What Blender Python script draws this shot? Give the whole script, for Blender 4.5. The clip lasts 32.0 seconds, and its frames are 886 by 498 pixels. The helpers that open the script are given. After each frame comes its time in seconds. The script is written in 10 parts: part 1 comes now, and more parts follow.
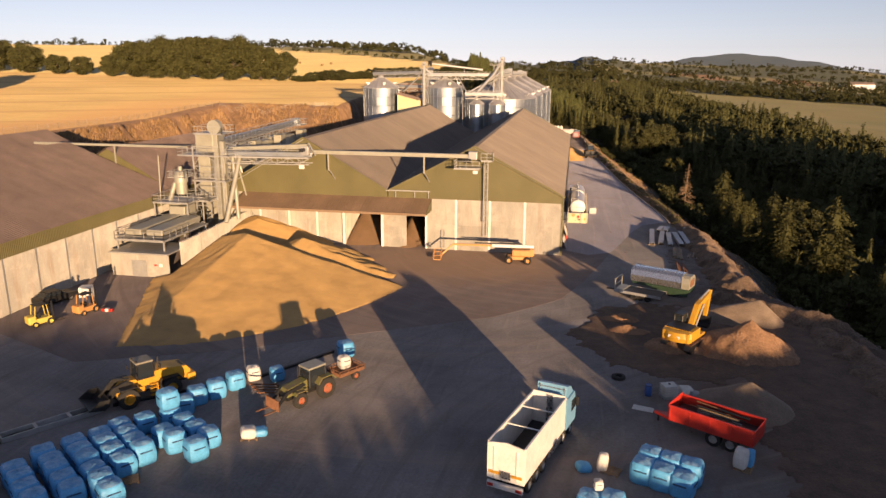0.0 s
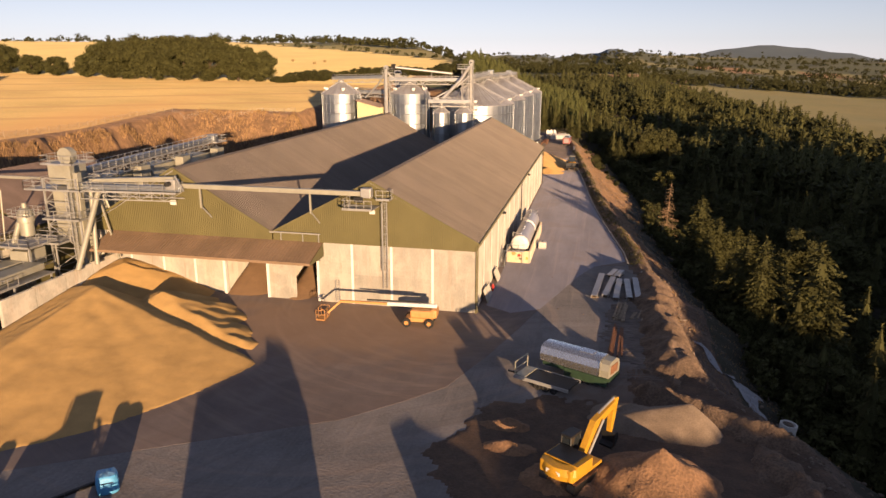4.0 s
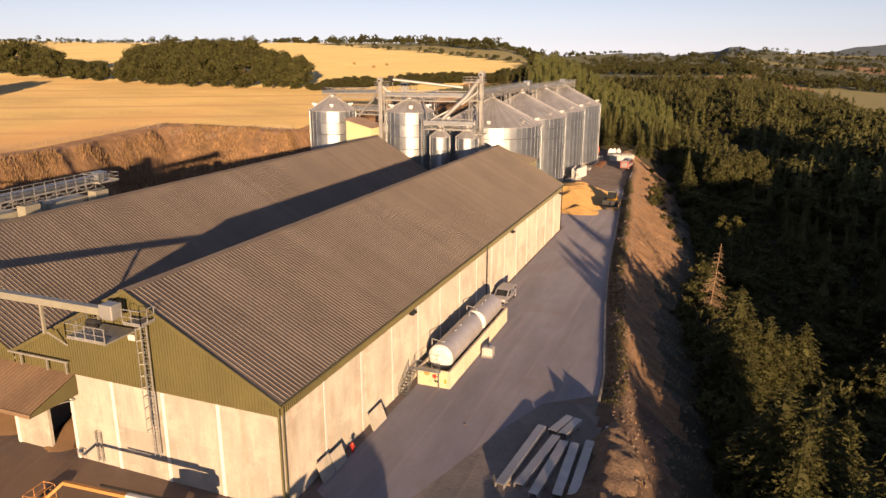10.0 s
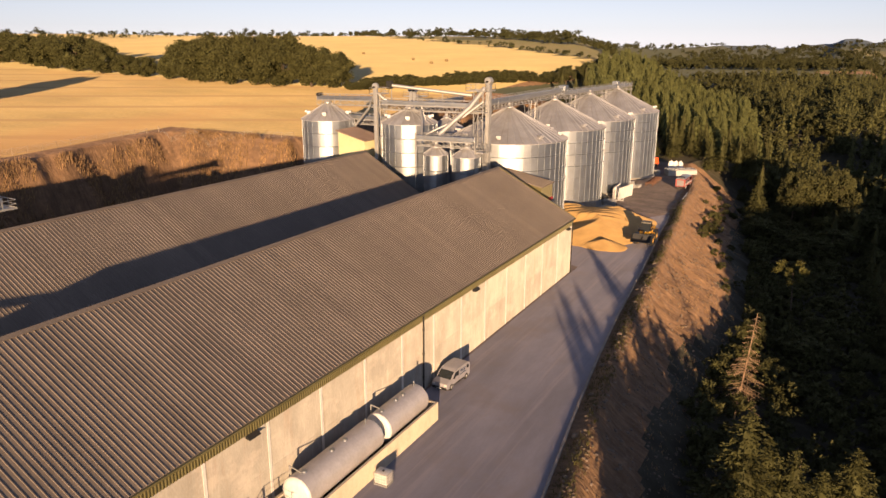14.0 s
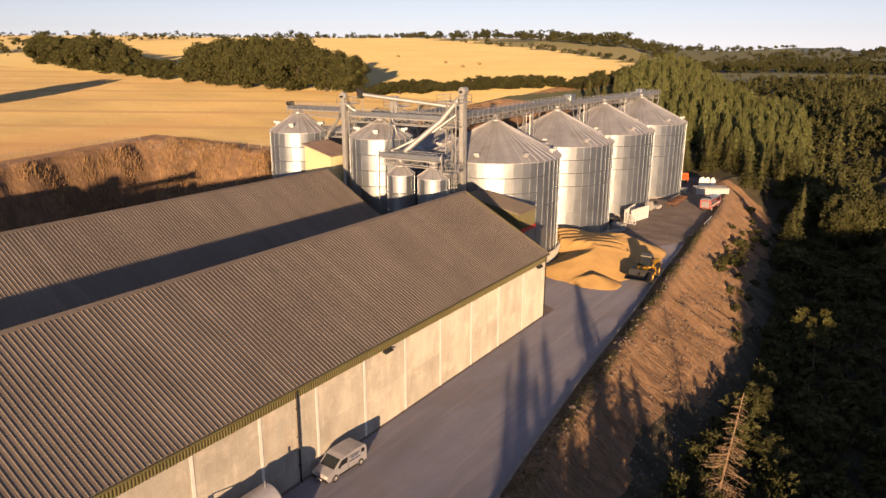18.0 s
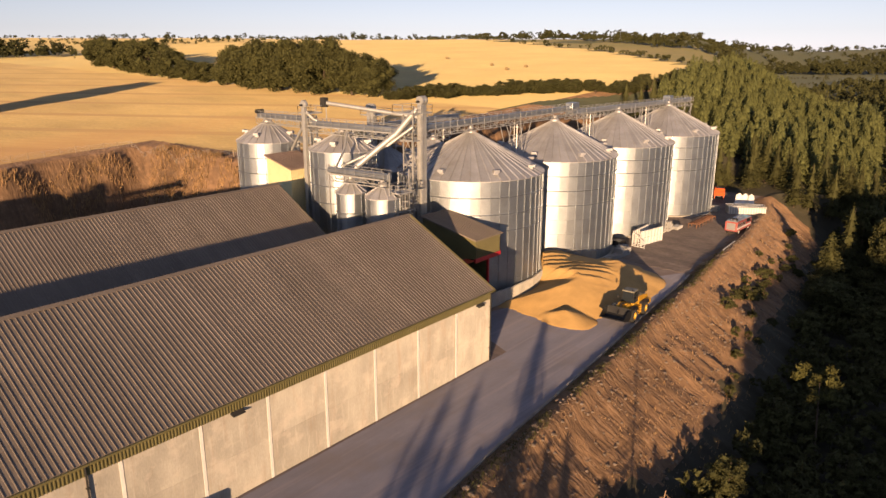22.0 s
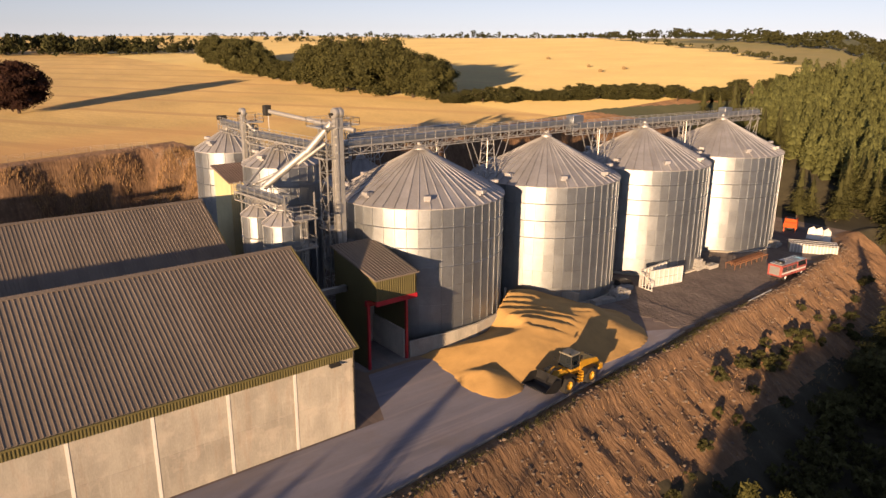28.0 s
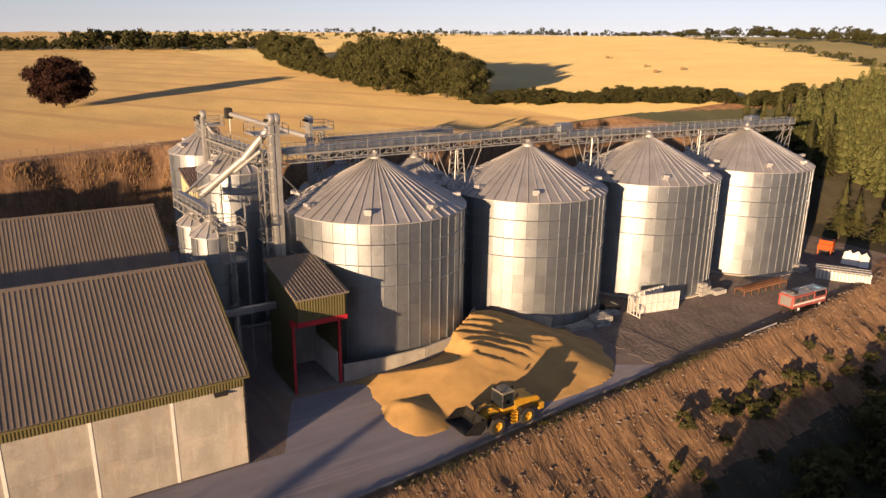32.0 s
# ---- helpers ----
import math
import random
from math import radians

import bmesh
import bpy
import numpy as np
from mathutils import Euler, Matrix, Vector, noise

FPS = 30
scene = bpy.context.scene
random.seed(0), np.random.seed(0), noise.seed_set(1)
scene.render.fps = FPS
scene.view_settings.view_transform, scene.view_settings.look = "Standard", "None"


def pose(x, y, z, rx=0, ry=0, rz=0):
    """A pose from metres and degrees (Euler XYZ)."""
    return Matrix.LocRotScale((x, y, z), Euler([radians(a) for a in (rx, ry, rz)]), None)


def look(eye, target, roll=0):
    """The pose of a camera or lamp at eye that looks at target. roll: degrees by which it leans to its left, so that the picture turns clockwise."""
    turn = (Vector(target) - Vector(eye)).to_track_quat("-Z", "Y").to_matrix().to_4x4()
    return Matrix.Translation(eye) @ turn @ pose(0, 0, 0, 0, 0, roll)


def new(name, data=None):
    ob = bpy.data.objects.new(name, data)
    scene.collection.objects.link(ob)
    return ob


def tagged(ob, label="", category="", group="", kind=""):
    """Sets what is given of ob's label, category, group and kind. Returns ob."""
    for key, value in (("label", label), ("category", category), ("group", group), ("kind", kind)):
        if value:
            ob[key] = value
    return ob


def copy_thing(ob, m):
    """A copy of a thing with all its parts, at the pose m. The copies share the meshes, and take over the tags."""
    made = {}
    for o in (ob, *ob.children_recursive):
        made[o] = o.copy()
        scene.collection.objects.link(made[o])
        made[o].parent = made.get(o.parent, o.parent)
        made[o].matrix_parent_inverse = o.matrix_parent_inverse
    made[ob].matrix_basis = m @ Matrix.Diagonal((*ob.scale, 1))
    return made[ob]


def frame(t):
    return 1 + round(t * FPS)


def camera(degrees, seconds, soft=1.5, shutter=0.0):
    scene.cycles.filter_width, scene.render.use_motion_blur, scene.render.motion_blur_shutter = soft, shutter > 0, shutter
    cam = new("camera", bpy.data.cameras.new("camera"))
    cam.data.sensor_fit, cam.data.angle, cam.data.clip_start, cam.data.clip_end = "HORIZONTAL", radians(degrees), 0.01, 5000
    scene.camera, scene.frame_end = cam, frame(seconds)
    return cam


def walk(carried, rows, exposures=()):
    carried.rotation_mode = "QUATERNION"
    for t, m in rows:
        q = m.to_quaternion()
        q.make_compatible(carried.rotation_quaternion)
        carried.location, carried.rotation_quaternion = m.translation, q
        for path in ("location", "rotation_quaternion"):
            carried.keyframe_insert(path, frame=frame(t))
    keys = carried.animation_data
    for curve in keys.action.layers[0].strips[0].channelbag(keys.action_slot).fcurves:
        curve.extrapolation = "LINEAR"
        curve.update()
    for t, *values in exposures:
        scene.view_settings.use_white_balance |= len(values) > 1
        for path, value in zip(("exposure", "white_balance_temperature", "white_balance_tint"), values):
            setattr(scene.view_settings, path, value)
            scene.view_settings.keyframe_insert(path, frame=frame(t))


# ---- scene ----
cam = camera(64.08, 32.0)
PATH = [
    (0.0, 1.202, -97.978, 26.034, 75.383, -0.313, 10.446),
    (0.5, 3.049, -95.646, 26.497, 75.270, -0.272, 10.691),
    (1.0, 4.800, -93.070, 27.000, 75.165, -0.251, 10.851),
    (1.5, 6.444, -90.380, 27.470, 75.082, -0.237, 11.216),
    (2.0, 7.925, -87.584, 27.838, 74.997, -0.214, 11.606),
    (2.5, 9.367, -84.733, 28.138, 74.960, -0.194, 11.993),
    (3.0, 10.614, -81.983, 28.390, 74.888, -0.164, 12.197),
    (3.5, 11.796, -79.237, 28.577, 74.840, -0.143, 12.258),
    (5.5, 17.505, -67.368, 29.439, 74.703, -0.068, 14.528),
    (6.0, 18.877, -64.186, 29.675, 74.697, -0.083, 15.379),
    (6.5, 20.144, -60.955, 29.889, 74.694, -0.089, 16.218),
    (7.0, 21.304, -57.656, 30.100, 74.674, -0.085, 17.038),
    (7.5, 22.394, -54.191, 30.310, 74.676, -0.112, 17.866),
    (8.0, 23.336, -50.629, 30.519, 74.679, -0.140, 18.694),
    (8.5, 24.117, -47.100, 30.709, 74.684, -0.158, 19.513),
    (9.0, 24.823, -43.570, 30.916, 74.660, -0.156, 20.311),
    (9.5, 25.495, -39.958, 31.104, 74.656, -0.104, 21.031),
    (10.0, 26.220, -36.338, 31.217, 74.639, -0.076, 21.371),
    (10.5, 27.086, -32.771, 31.454, 74.390, -0.080, 22.471),
    (11.0, 27.981, -29.258, 31.743, 74.332, -0.095, 23.611),
    (11.5, 28.815, -25.812, 31.996, 74.324, -0.110, 24.703),
    (12.0, 29.658, -22.405, 32.285, 74.365, -0.105, 25.715),
    (12.5, 30.435, -19.141, 32.574, 74.313, -0.126, 26.508),
    (13.0, 31.172, -15.850, 32.882, 74.061, -0.129, 27.333),
    (13.5, 31.894, -12.580, 33.081, 73.989, -0.131, 28.108),
    (14.0, 32.551, -9.469, 33.118, 73.976, -0.183, 28.804),
    (14.5, 33.222, -6.523, 33.171, 73.972, -0.215, 29.461),
    (16.5, 35.409, 3.787, 33.570, 74.044, -0.318, 32.543),
    (17.0, 35.878, 6.044, 33.643, 74.045, -0.306, 32.737),
    (17.5, 36.364, 8.303, 33.644, 74.057, -0.302, 33.271),
    (18.0, 36.948, 10.635, 33.663, 74.078, -0.275, 33.638),
    (18.5, 37.572, 12.954, 33.683, 74.088, -0.249, 33.975),
    (19.0, 38.244, 15.318, 33.739, 74.091, -0.222, 34.743),
    (19.5, 38.969, 17.691, 33.778, 74.105, -0.218, 35.662),
    (20.0, 39.809, 20.046, 33.887, 74.109, -0.179, 36.723),
    (20.5, 40.614, 22.284, 33.978, 74.112, -0.157, 37.593),
    (21.0, 41.508, 24.740, 34.034, 74.125, -0.156, 38.425),
    (21.5, 42.466, 27.244, 34.108, 74.127, -0.127, 39.257),
    (22.0, 43.431, 29.805, 34.128, 74.129, -0.115, 39.919),
    (22.5, 44.442, 32.410, 34.201, 74.121, -0.066, 40.603),
    (23.0, 45.463, 35.054, 34.238, 74.144, -0.093, 41.556),
    (23.5, 46.374, 37.694, 34.349, 74.128, -0.093, 42.609),
    (24.0, 47.234, 40.196, 34.404, 74.133, -0.154, 43.662),
    (24.5, 47.996, 42.624, 34.513, 74.117, -0.167, 44.725),
    (25.0, 48.616, 45.117, 34.660, 74.092, -0.201, 45.788),
    (25.5, 49.185, 47.565, 34.697, 74.107, -0.256, 46.851),
    (27.5, 51.235, 56.894, 34.881, 74.003, -0.347, 50.661),
    (28.0, 51.780, 59.229, 34.944, 73.921, -0.374, 51.643),
    (28.5, 52.320, 61.582, 35.005, 73.929, -0.433, 52.683),
    (29.0, 52.837, 63.858, 35.099, 73.929, -0.449, 53.603),
    (29.5, 53.305, 66.090, 35.155, 73.929, -0.473, 54.413),
    (30.0, 53.712, 68.240, 35.191, 73.949, -0.507, 55.222),
    (30.5, 54.057, 70.325, 35.205, 73.981, -0.567, 55.909),
    (31.0, 54.290, 72.209, 35.181, 73.983, -0.595, 56.556),
    (31.5, 54.565, 73.879, 35.368, 74.016, -0.678, 57.481),
    (32.0, 54.896, 75.358, 35.696, 73.589, -0.695, 58.226),
]
walk(cam, [(t, pose(*row)) for t, *row in PATH])

# ---- sky, sun and exposure ----
SUN = Vector((0.460, -0.888, 0.0)).normalized()
SUN_UP = 5.4
world = bpy.data.worlds.new("world")
scene.world = world
world.use_nodes = True
wn = world.node_tree.nodes
sky = wn.new("ShaderNodeTexSky")
sky.sky_type, sky.sun_disc = "NISHITA", False
sky.sun_elevation = radians(18.0)
sky.sun_rotation = math.atan2(SUN.x, SUN.y)
sky.air_density, sky.dust_density, sky.ozone_density = 1.0, 0.05, 2.0
wn["Background"].inputs["Strength"].default_value = 0.047
tint = wn.new("ShaderNodeMix")
tint.data_type, tint.blend_type = "RGBA", "MULTIPLY"
tint.inputs["Factor"].default_value = 1.0
tint.inputs["B"].default_value = (0.97, 0.965, 1.17, 1.0)
pale = wn.new("ShaderNodeHueSaturation")
pale.inputs["Saturation"].default_value = 0.42
world.node_tree.links.new(sky.outputs[0], pale.inputs["Color"])
world.node_tree.links.new(pale.outputs["Color"], tint.inputs["A"])
world.node_tree.links.new(tint.outputs["Result"], wn["Background"].inputs["Color"])
lamp = bpy.data.lights.new("sun", "SUN")
lamp.energy, lamp.angle, lamp.color = 5.4, radians(0.55), (1.0, 0.645, 0.36)
sun = new("sun", lamp)
away = Vector((SUN.x * math.cos(radians(SUN_UP)), SUN.y * math.cos(radians(SUN_UP)), math.sin(radians(SUN_UP))))
sun.matrix_world = look(away * 300, (0, 0, 0))
scene.view_settings.exposure = 0.93

# ---- small kit: materials and mesh building ----
def tone(c, k):
    return tuple(min(1.0, v * k) for v in c[:3]) + (1.0,)


def material(name, col, rough=0.7, metal=0.0, vary=0.25, size=1.5, fine=0.15, fine_size=0.15, bump=0.15, other=None, island=0.0, spec=0.5, stretch=None, trans=0.0, relief=0.0, sheen=0.0):
    """A surface with coarse and fine variation in colour, gloss and relief, in metres."""
    m = bpy.data.materials.new(name)
    m.use_nodes = True
    t = m.node_tree
    N, L = t.nodes, t.links
    b = N["Principled BSDF"]
    geo = N.new("ShaderNodeNewGeometry")
    src = geo.outputs["Position"]
    if stretch:
        mp = N.new("ShaderNodeMapping")
        mp.inputs["Scale"].default_value = stretch
        L.new(src, mp.inputs["Vector"])
        src = mp.outputs["Vector"]
    n1 = N.new("ShaderNodeTexNoise")
    n1.inputs["Scale"].default_value, n1.inputs["Detail"].default_value = 1.0 / size, 6
    n1.inputs["Roughness"].default_value = 0.6
    n2 = N.new("ShaderNodeTexNoise")
    n2.inputs["Scale"].default_value, n2.inputs["Detail"].default_value = 1.0 / fine_size, 4
    L.new(src, n1.inputs["Vector"]), L.new(src, n2.inputs["Vector"])
    r = N.new("ShaderNodeValToRGB")
    r.color_ramp.elements[0].position, r.color_ramp.elements[1].position = 0.32, 0.68
    r.color_ramp.elements[0].color = tone(other or col, 1.0 - vary if other is None else 1.0)
    r.color_ramp.elements[1].color = tone(col, 1.0 + (vary * 0.6 if other is None else 0.0))
    L.new(n1.outputs["Fac"], r.inputs["Fac"])
    mx = N.new("ShaderNodeMix")
    mx.data_type, mx.blend_type = "RGBA", "MULTIPLY"
    r2 = N.new("ShaderNodeValToRGB")
    r2.color_ramp.elements[0].position, r2.color_ramp.elements[1].position = 0.3, 0.7
    r2.color_ramp.elements[0].color, r2.color_ramp.elements[1].color = (1 - fine,) * 3 + (1,), (1, 1, 1, 1)
    L.new(n2.outputs["Fac"], r2.inputs["Fac"])
    mx.inputs["Factor"].default_value = 1.0
    L.new(r.outputs["Color"], mx.inputs["A"]), L.new(r2.outputs["Color"], mx.inputs["B"])
    last = mx.outputs["Result"]
    if island:
        inf = N.new("ShaderNodeObjectInfo")
        add = N.new("ShaderNodeMath")
        add.operation = "ADD"
        L.new(inf.outputs["Random"], add.inputs[0]), L.new(geo.outputs["Random Per Island"], add.inputs[1])
        fr = N.new("ShaderNodeMath")
        fr.operation = "FRACT"
        L.new(add.outputs[0], fr.inputs[0])
        mr = N.new("ShaderNodeMapRange")
        mr.inputs["To Min"].default_value, mr.inputs["To Max"].default_value = 1 - island, 1 + island * 0.6
        L.new(fr.outputs[0], mr.inputs["Value"])
        m2 = N.new("ShaderNodeMix")
        m2.data_type, m2.blend_type = "RGBA", "MULTIPLY"
        m2.inputs["Factor"].default_value = 1.0
        L.new(last, m2.inputs["A"]), L.new(mr.outputs[0], m2.inputs["B"])
        last = m2.outputs["Result"]
    L.new(last, b.inputs["Base Color"])
    b.inputs["Metallic"].default_value, b.inputs["Specular IOR Level"].default_value = metal, spec
    rr = N.new("ShaderNodeMapRange")
    rr.inputs["To Min"].default_value, rr.inputs["To Max"].default_value = max(0.02, rough - 0.1), min(1.0, rough + 0.1)
    L.new(n2.outputs["Fac"], rr.inputs["Value"]), L.new(rr.outputs[0], b.inputs["Roughness"])
    if bump:
        bp = N.new("ShaderNodeBump")
        bp.inputs["Strength"].default_value, bp.inputs["Distance"].default_value = min(1.0, bump * 2), relief or fine_size * 0.3
        L.new(n2.outputs["Fac"], bp.inputs["Height"]), L.new(bp.outputs[0], b.inputs["Normal"])
    if rough >= 0.85:
        b.inputs["Diffuse Roughness"].default_value = 1.0
    if sheen:
        b.inputs["Sheen Weight"].default_value, b.inputs["Sheen Roughness"].default_value = sheen, 0.6
        b.inputs["Sheen Tint"].default_value = tone(col, 1.2)
    if trans:
        b.inputs["Transmission Weight"].default_value = trans
    return m


class Build:
    """Collects vertices and faces of one part."""

    def __init__(self):
        self.v, self.f = [], []

    def add(self, vs, fs, m=None):
        k = len(self.v)
        self.v += [tuple(m @ Vector(p)) for p in vs] if m else [tuple(p) for p in vs]
        self.f += [tuple(i + k for i in f) for f in fs]
        return self

    def box(self, x0, x1, y0, y1, z0, z1, m=None, bev=0.0):
        if bev <= 0:
            vs = [(x, y, z) for z in (z0, z1) for x, y in ((x0, y0), (x1, y0), (x1, y1), (x0, y1))]
            return self.add(vs, [(3, 2, 1, 0), (4, 5, 6, 7), (0, 1, 5, 4), (1, 2, 6, 5), (2, 3, 7, 6), (3, 0, 4, 7)], m)
        bev = min(bev, (x1 - x0) * 0.45, (y1 - y0) * 0.45, (z1 - z0) * 0.45)
        bm = bmesh.new()
        bmesh.ops.create_cube(bm, size=1.0)
        for q in bm.verts:
            q.co = Vector((x0 + (q.co.x + 0.5) * (x1 - x0), y0 + (q.co.y + 0.5) * (y1 - y0), z0 + (q.co.z + 0.5) * (z1 - z0)))
        bmesh.ops.bevel(bm, geom=bm.edges[:], offset=bev, segments=2, affect="EDGES", profile=0.5)
        bm.verts.index_update()
        self.add([q.co for q in bm.verts], [[q.index for q in f.verts] for f in bm.faces], m)
        bm.free()
        return self

    def tube(self, a, b, r, n=8, r2=None, cap=True):
        a, b = Vector(a), Vector(b)
        q = (b - a).to_track_quat("Z", "Y").to_matrix()
        r2 = r if r2 is None else r2
        vs = []
        for c, rad in ((a, r), (b, r2)):
            vs += [c + q @ Vector((rad * math.cos(2 * math.pi * i / n), rad * math.sin(2 * math.pi * i / n), 0)) for i in range(n)]
        fs = [(i, (i + 1) % n, n + (i + 1) % n, n + i) for i in range(n)]
        if cap:
            fs += [tuple(range(n))[::-1], tuple(range(n, 2 * n))]
        return self.add(vs, fs)

    def bar(self, a, b, w, h=None):
        """A square bar from a to b."""
        h = w if h is None else h
        a, b = Vector(a), Vector(b)
        d = b - a
        if d.length < 1e-6:
            return self
        q = d.to_track_quat("Z", "Y").to_matrix()
        vs = [c + q @ Vector((sx * w / 2, sy * h / 2, 0)) for c in (a, b) for sx, sy in ((-1, -1), (1, -1), (1, 1), (-1, 1))]
        return self.add(vs, [(3, 2, 1, 0), (4, 5, 6, 7), (0, 1, 5, 4), (1, 2, 6, 5), (2, 3, 7, 6), (3, 0, 4, 7)])

    def turned(self, prof, n=24, m=None, cap=False, a0=0.0, a1=2 * math.pi):
        """A profile of (r, z) turned round z."""
        full = abs(a1 - a0 - 2 * math.pi) < 1e-6
        k = n if full else n + 1
        vs = [(r * math.cos(a0 + (a1 - a0) * i / n), r * math.sin(a0 + (a1 - a0) * i / n), z) for r, z in prof for i in range(k)]
        fs = []
        for j in range(len(prof) - 1):
            for i in range(n):
                i2 = (i + 1) % k
                fs.append((j * k + i, j * k + i2, (j + 1) * k + i2, (j + 1) * k + i))
        if cap:
            fs += [tuple(range(k))[::-1], tuple(range((len(prof) - 1) * k, len(prof) * k))]
        return self.add(vs, fs, m)

    def prism(self, poly, a, b, axis="x", m=None):
        """A flat outline drawn out along an axis from a to b; poly holds the two other coordinates in order."""
        n = len(poly)
        put = {"x": lambda c, p: (c, p[0], p[1]), "y": lambda c, p: (p[0], c, p[1]), "z": lambda c, p: (p[0], p[1], c)}[axis]
        vs = [put(c, p) for c in (a, b) for p in poly]
        fs = [(i, (i + 1) % n, n + (i + 1) % n, n + i) for i in range(n)] + [tuple(range(n))[::-1], tuple(range(n, 2 * n))]
        return self.add(vs, fs, m)

    def mesh(self, name, mat, smooth=0.0):
        me = bpy.data.meshes.new(name)
        me.from_pydata(self.v, [], self.f)
        bm = bmesh.new()
        bm.from_mesh(me)
        bmesh.ops.recalc_face_normals(bm, faces=bm.faces[:])
        bm.to_mesh(me)
        bm.free()
        me.materials.append(mat)
        if smooth:
            me.polygons.foreach_set("use_smooth", [True] * len(me.polygons))
            me.set_sharp_from_angle(angle=radians(smooth))
        return me


def part(name, build, mat, parent=None, label="", smooth=0.0, m=None):
    me = build if isinstance(build, bpy.types.Mesh) else build.mesh(name, mat, smooth)
    ob = new(name, me)
    if parent:
        ob.parent = parent
    if m is not None:
        ob.matrix_local = m
    if label:
        tagged(ob, label)
    return ob


def thing(name, label, category, m=None, group="", kind=""):
    ob = new(name)
    ob.empty_display_size = 0.3
    if m is not None:
        ob.matrix_world = m
    return tagged(ob, label, category, group, kind)

# ---- materials ----
M_GREEN = material("olive_cladding", (0.128, 0.114, 0.048), 0.5, 0.0, 0.15, 4.0, 0.1, 0.3, 0.05)
M_ROOF = material("roof_sheet", (0.185, 0.154, 0.128), 0.75, 0.0, 0.12, 5.0, 0.15, 0.25, 0.1, island=0.1)
M_ROOF_C = material("old_roof_sheet", (0.21, 0.155, 0.13), 0.8, 0.0, 0.2, 4.0, 0.15, 0.25, 0.1, island=0.08)
M_CONC = material("concrete_panel", (0.385, 0.365, 0.32), 0.85, 0.0, 0.22, 2.2, 0.14, 0.12, 0.2, island=0.1, stretch=(1, 1, 0.45))
M_CANOPY = material("rust_brown_sheet", (0.25, 0.168, 0.105), 0.75, 0.0, 0.18, 4.0, 0.15, 0.25, 0.1, island=0.08)
M_WHITE = material("white_joint", (0.72, 0.70, 0.66), 0.6, 0.0, 0.1, 1.0, 0.08, 0.1, 0.05)
M_GALV = material("galvanised", (0.385, 0.415, 0.45), 0.47, 0.92, 0.12, 2.0, 0.12, 0.2, 0.06, island=0.05)
M_GALV_ROOF = material("galvanised_roof", (0.46, 0.46, 0.475), 0.55, 0.5, 0.15, 2.5, 0.15, 0.2, 0.06, island=0.12)
M_STEEL = material("steel_grey", (0.42, 0.42, 0.41), 0.5, 0.5, 0.15, 1.0, 0.1, 0.1, 0.05)
M_GRAIN = material("grain", (0.44, 0.28, 0.105), 0.9, 0.0, 0.2, 2.5, 0.25, 0.05, 0.35)
M_YARD = material("yard", (0.20, 0.188, 0.187), 0.9, 0.0, 0.3, 7.0, 0.3, 0.25, 0.5, relief=0.03)
M_DUG = material("dug_soil", (0.118, 0.078, 0.054), 0.95, 0, 0.3, 1.5, 0.35, 0.2, 0.6, relief=0.08)
M_ROUGH = material("rough_ground", (0.185, 0.15, 0.13), 0.95, 0.0, 0.35, 3.0, 0.45, 0.4, 0.6, stretch=(0.5, 1.0, 1.0), relief=0.16)
M_SOIL = material("soil", (0.222, 0.134, 0.074), 0.95, 0.0, 0.35, 2.2, 0.5, 0.45, 0.6, stretch=(0.3, 1.0, 0.3), relief=0.25)
M_FIELD = material("stubble", (0.345, 0.262, 0.112), 0.95, 0.0, 0.25, 14.0, 0.25, 0.5, 0.3, stretch=(0.35, 1.0, 1.0), relief=0.1, sheen=0.06)
M_GOLD = material("ripe_field", (0.352, 0.288, 0.126), 0.95, 0.0, 0.14, 30.0, 0.15, 1.5, 0.2, relief=0.1, sheen=0.12)
# leaf litter, darkened further to hold the shade under the trees
M_FLOOR_SHADE = material("shaded_wood_floor", (0.042, 0.038, 0.022), 0.95, 0.0, 0.3, 3.0, 0.3, 0.4, 0.3)
M_LAND = material("far_land", (0.042, 0.05, 0.026), 0.95, 0.0, 0.3, 90.0, 0.3, 6.0, 0.1, other=(0.06, 0.062, 0.032))
M_PASTURE = material("pasture", (0.105, 0.104, 0.044), 0.95, 0.0, 0.3, 40.0, 0.3, 3.0, 0.1, other=(0.145, 0.125, 0.055), stretch=(0.4, 1.0, 1.0))
# blue-grey base colour stands in for the haze over the hills
M_HILL_HAZE = material("hazy_far_hills", (0.042, 0.060, 0.080), 0.95, 0.0, 0.3, 160.0, 0.25, 20.0, 0.0, other=(0.06, 0.078, 0.095))
M_PLANT = material("plantation_needles", (0.128, 0.138, 0.05), 0.75, 0.0, 0.25, 9.0, 0.2, 0.2, 0.0, island=0.25, spec=0.12)
M_WOODLEAF = material("wood_leaves", (0.07, 0.071, 0.027), 0.75, 0.0, 0.35, 2.5, 0.2, 0.2, 0.0, island=0.35, spec=0.12)
M_LEAF = material("leaves", (0.092, 0.090, 0.028), 0.75, 0.0, 0.35, 2.5, 0.2, 0.2, 0.0, island=0.35, spec=0.12)
M_FARLEAF = material("far_leaves", (0.058, 0.06, 0.023), 0.75, 0.0, 0.35, 9.0, 0.2, 0.2, 0.0, island=0.35, spec=0.12)
M_OAKLEAF = material("oak_leaves", (0.078, 0.078, 0.028), 0.75, 0.0, 0.35, 2.5, 0.2, 0.2, 0.0, island=0.35, spec=0.12)
M_FIR = material("fir_needles", (0.058, 0.059, 0.021), 0.75, 0.0, 0.3, 2.5, 0.2, 0.2, 0.0, island=0.35, spec=0.12)
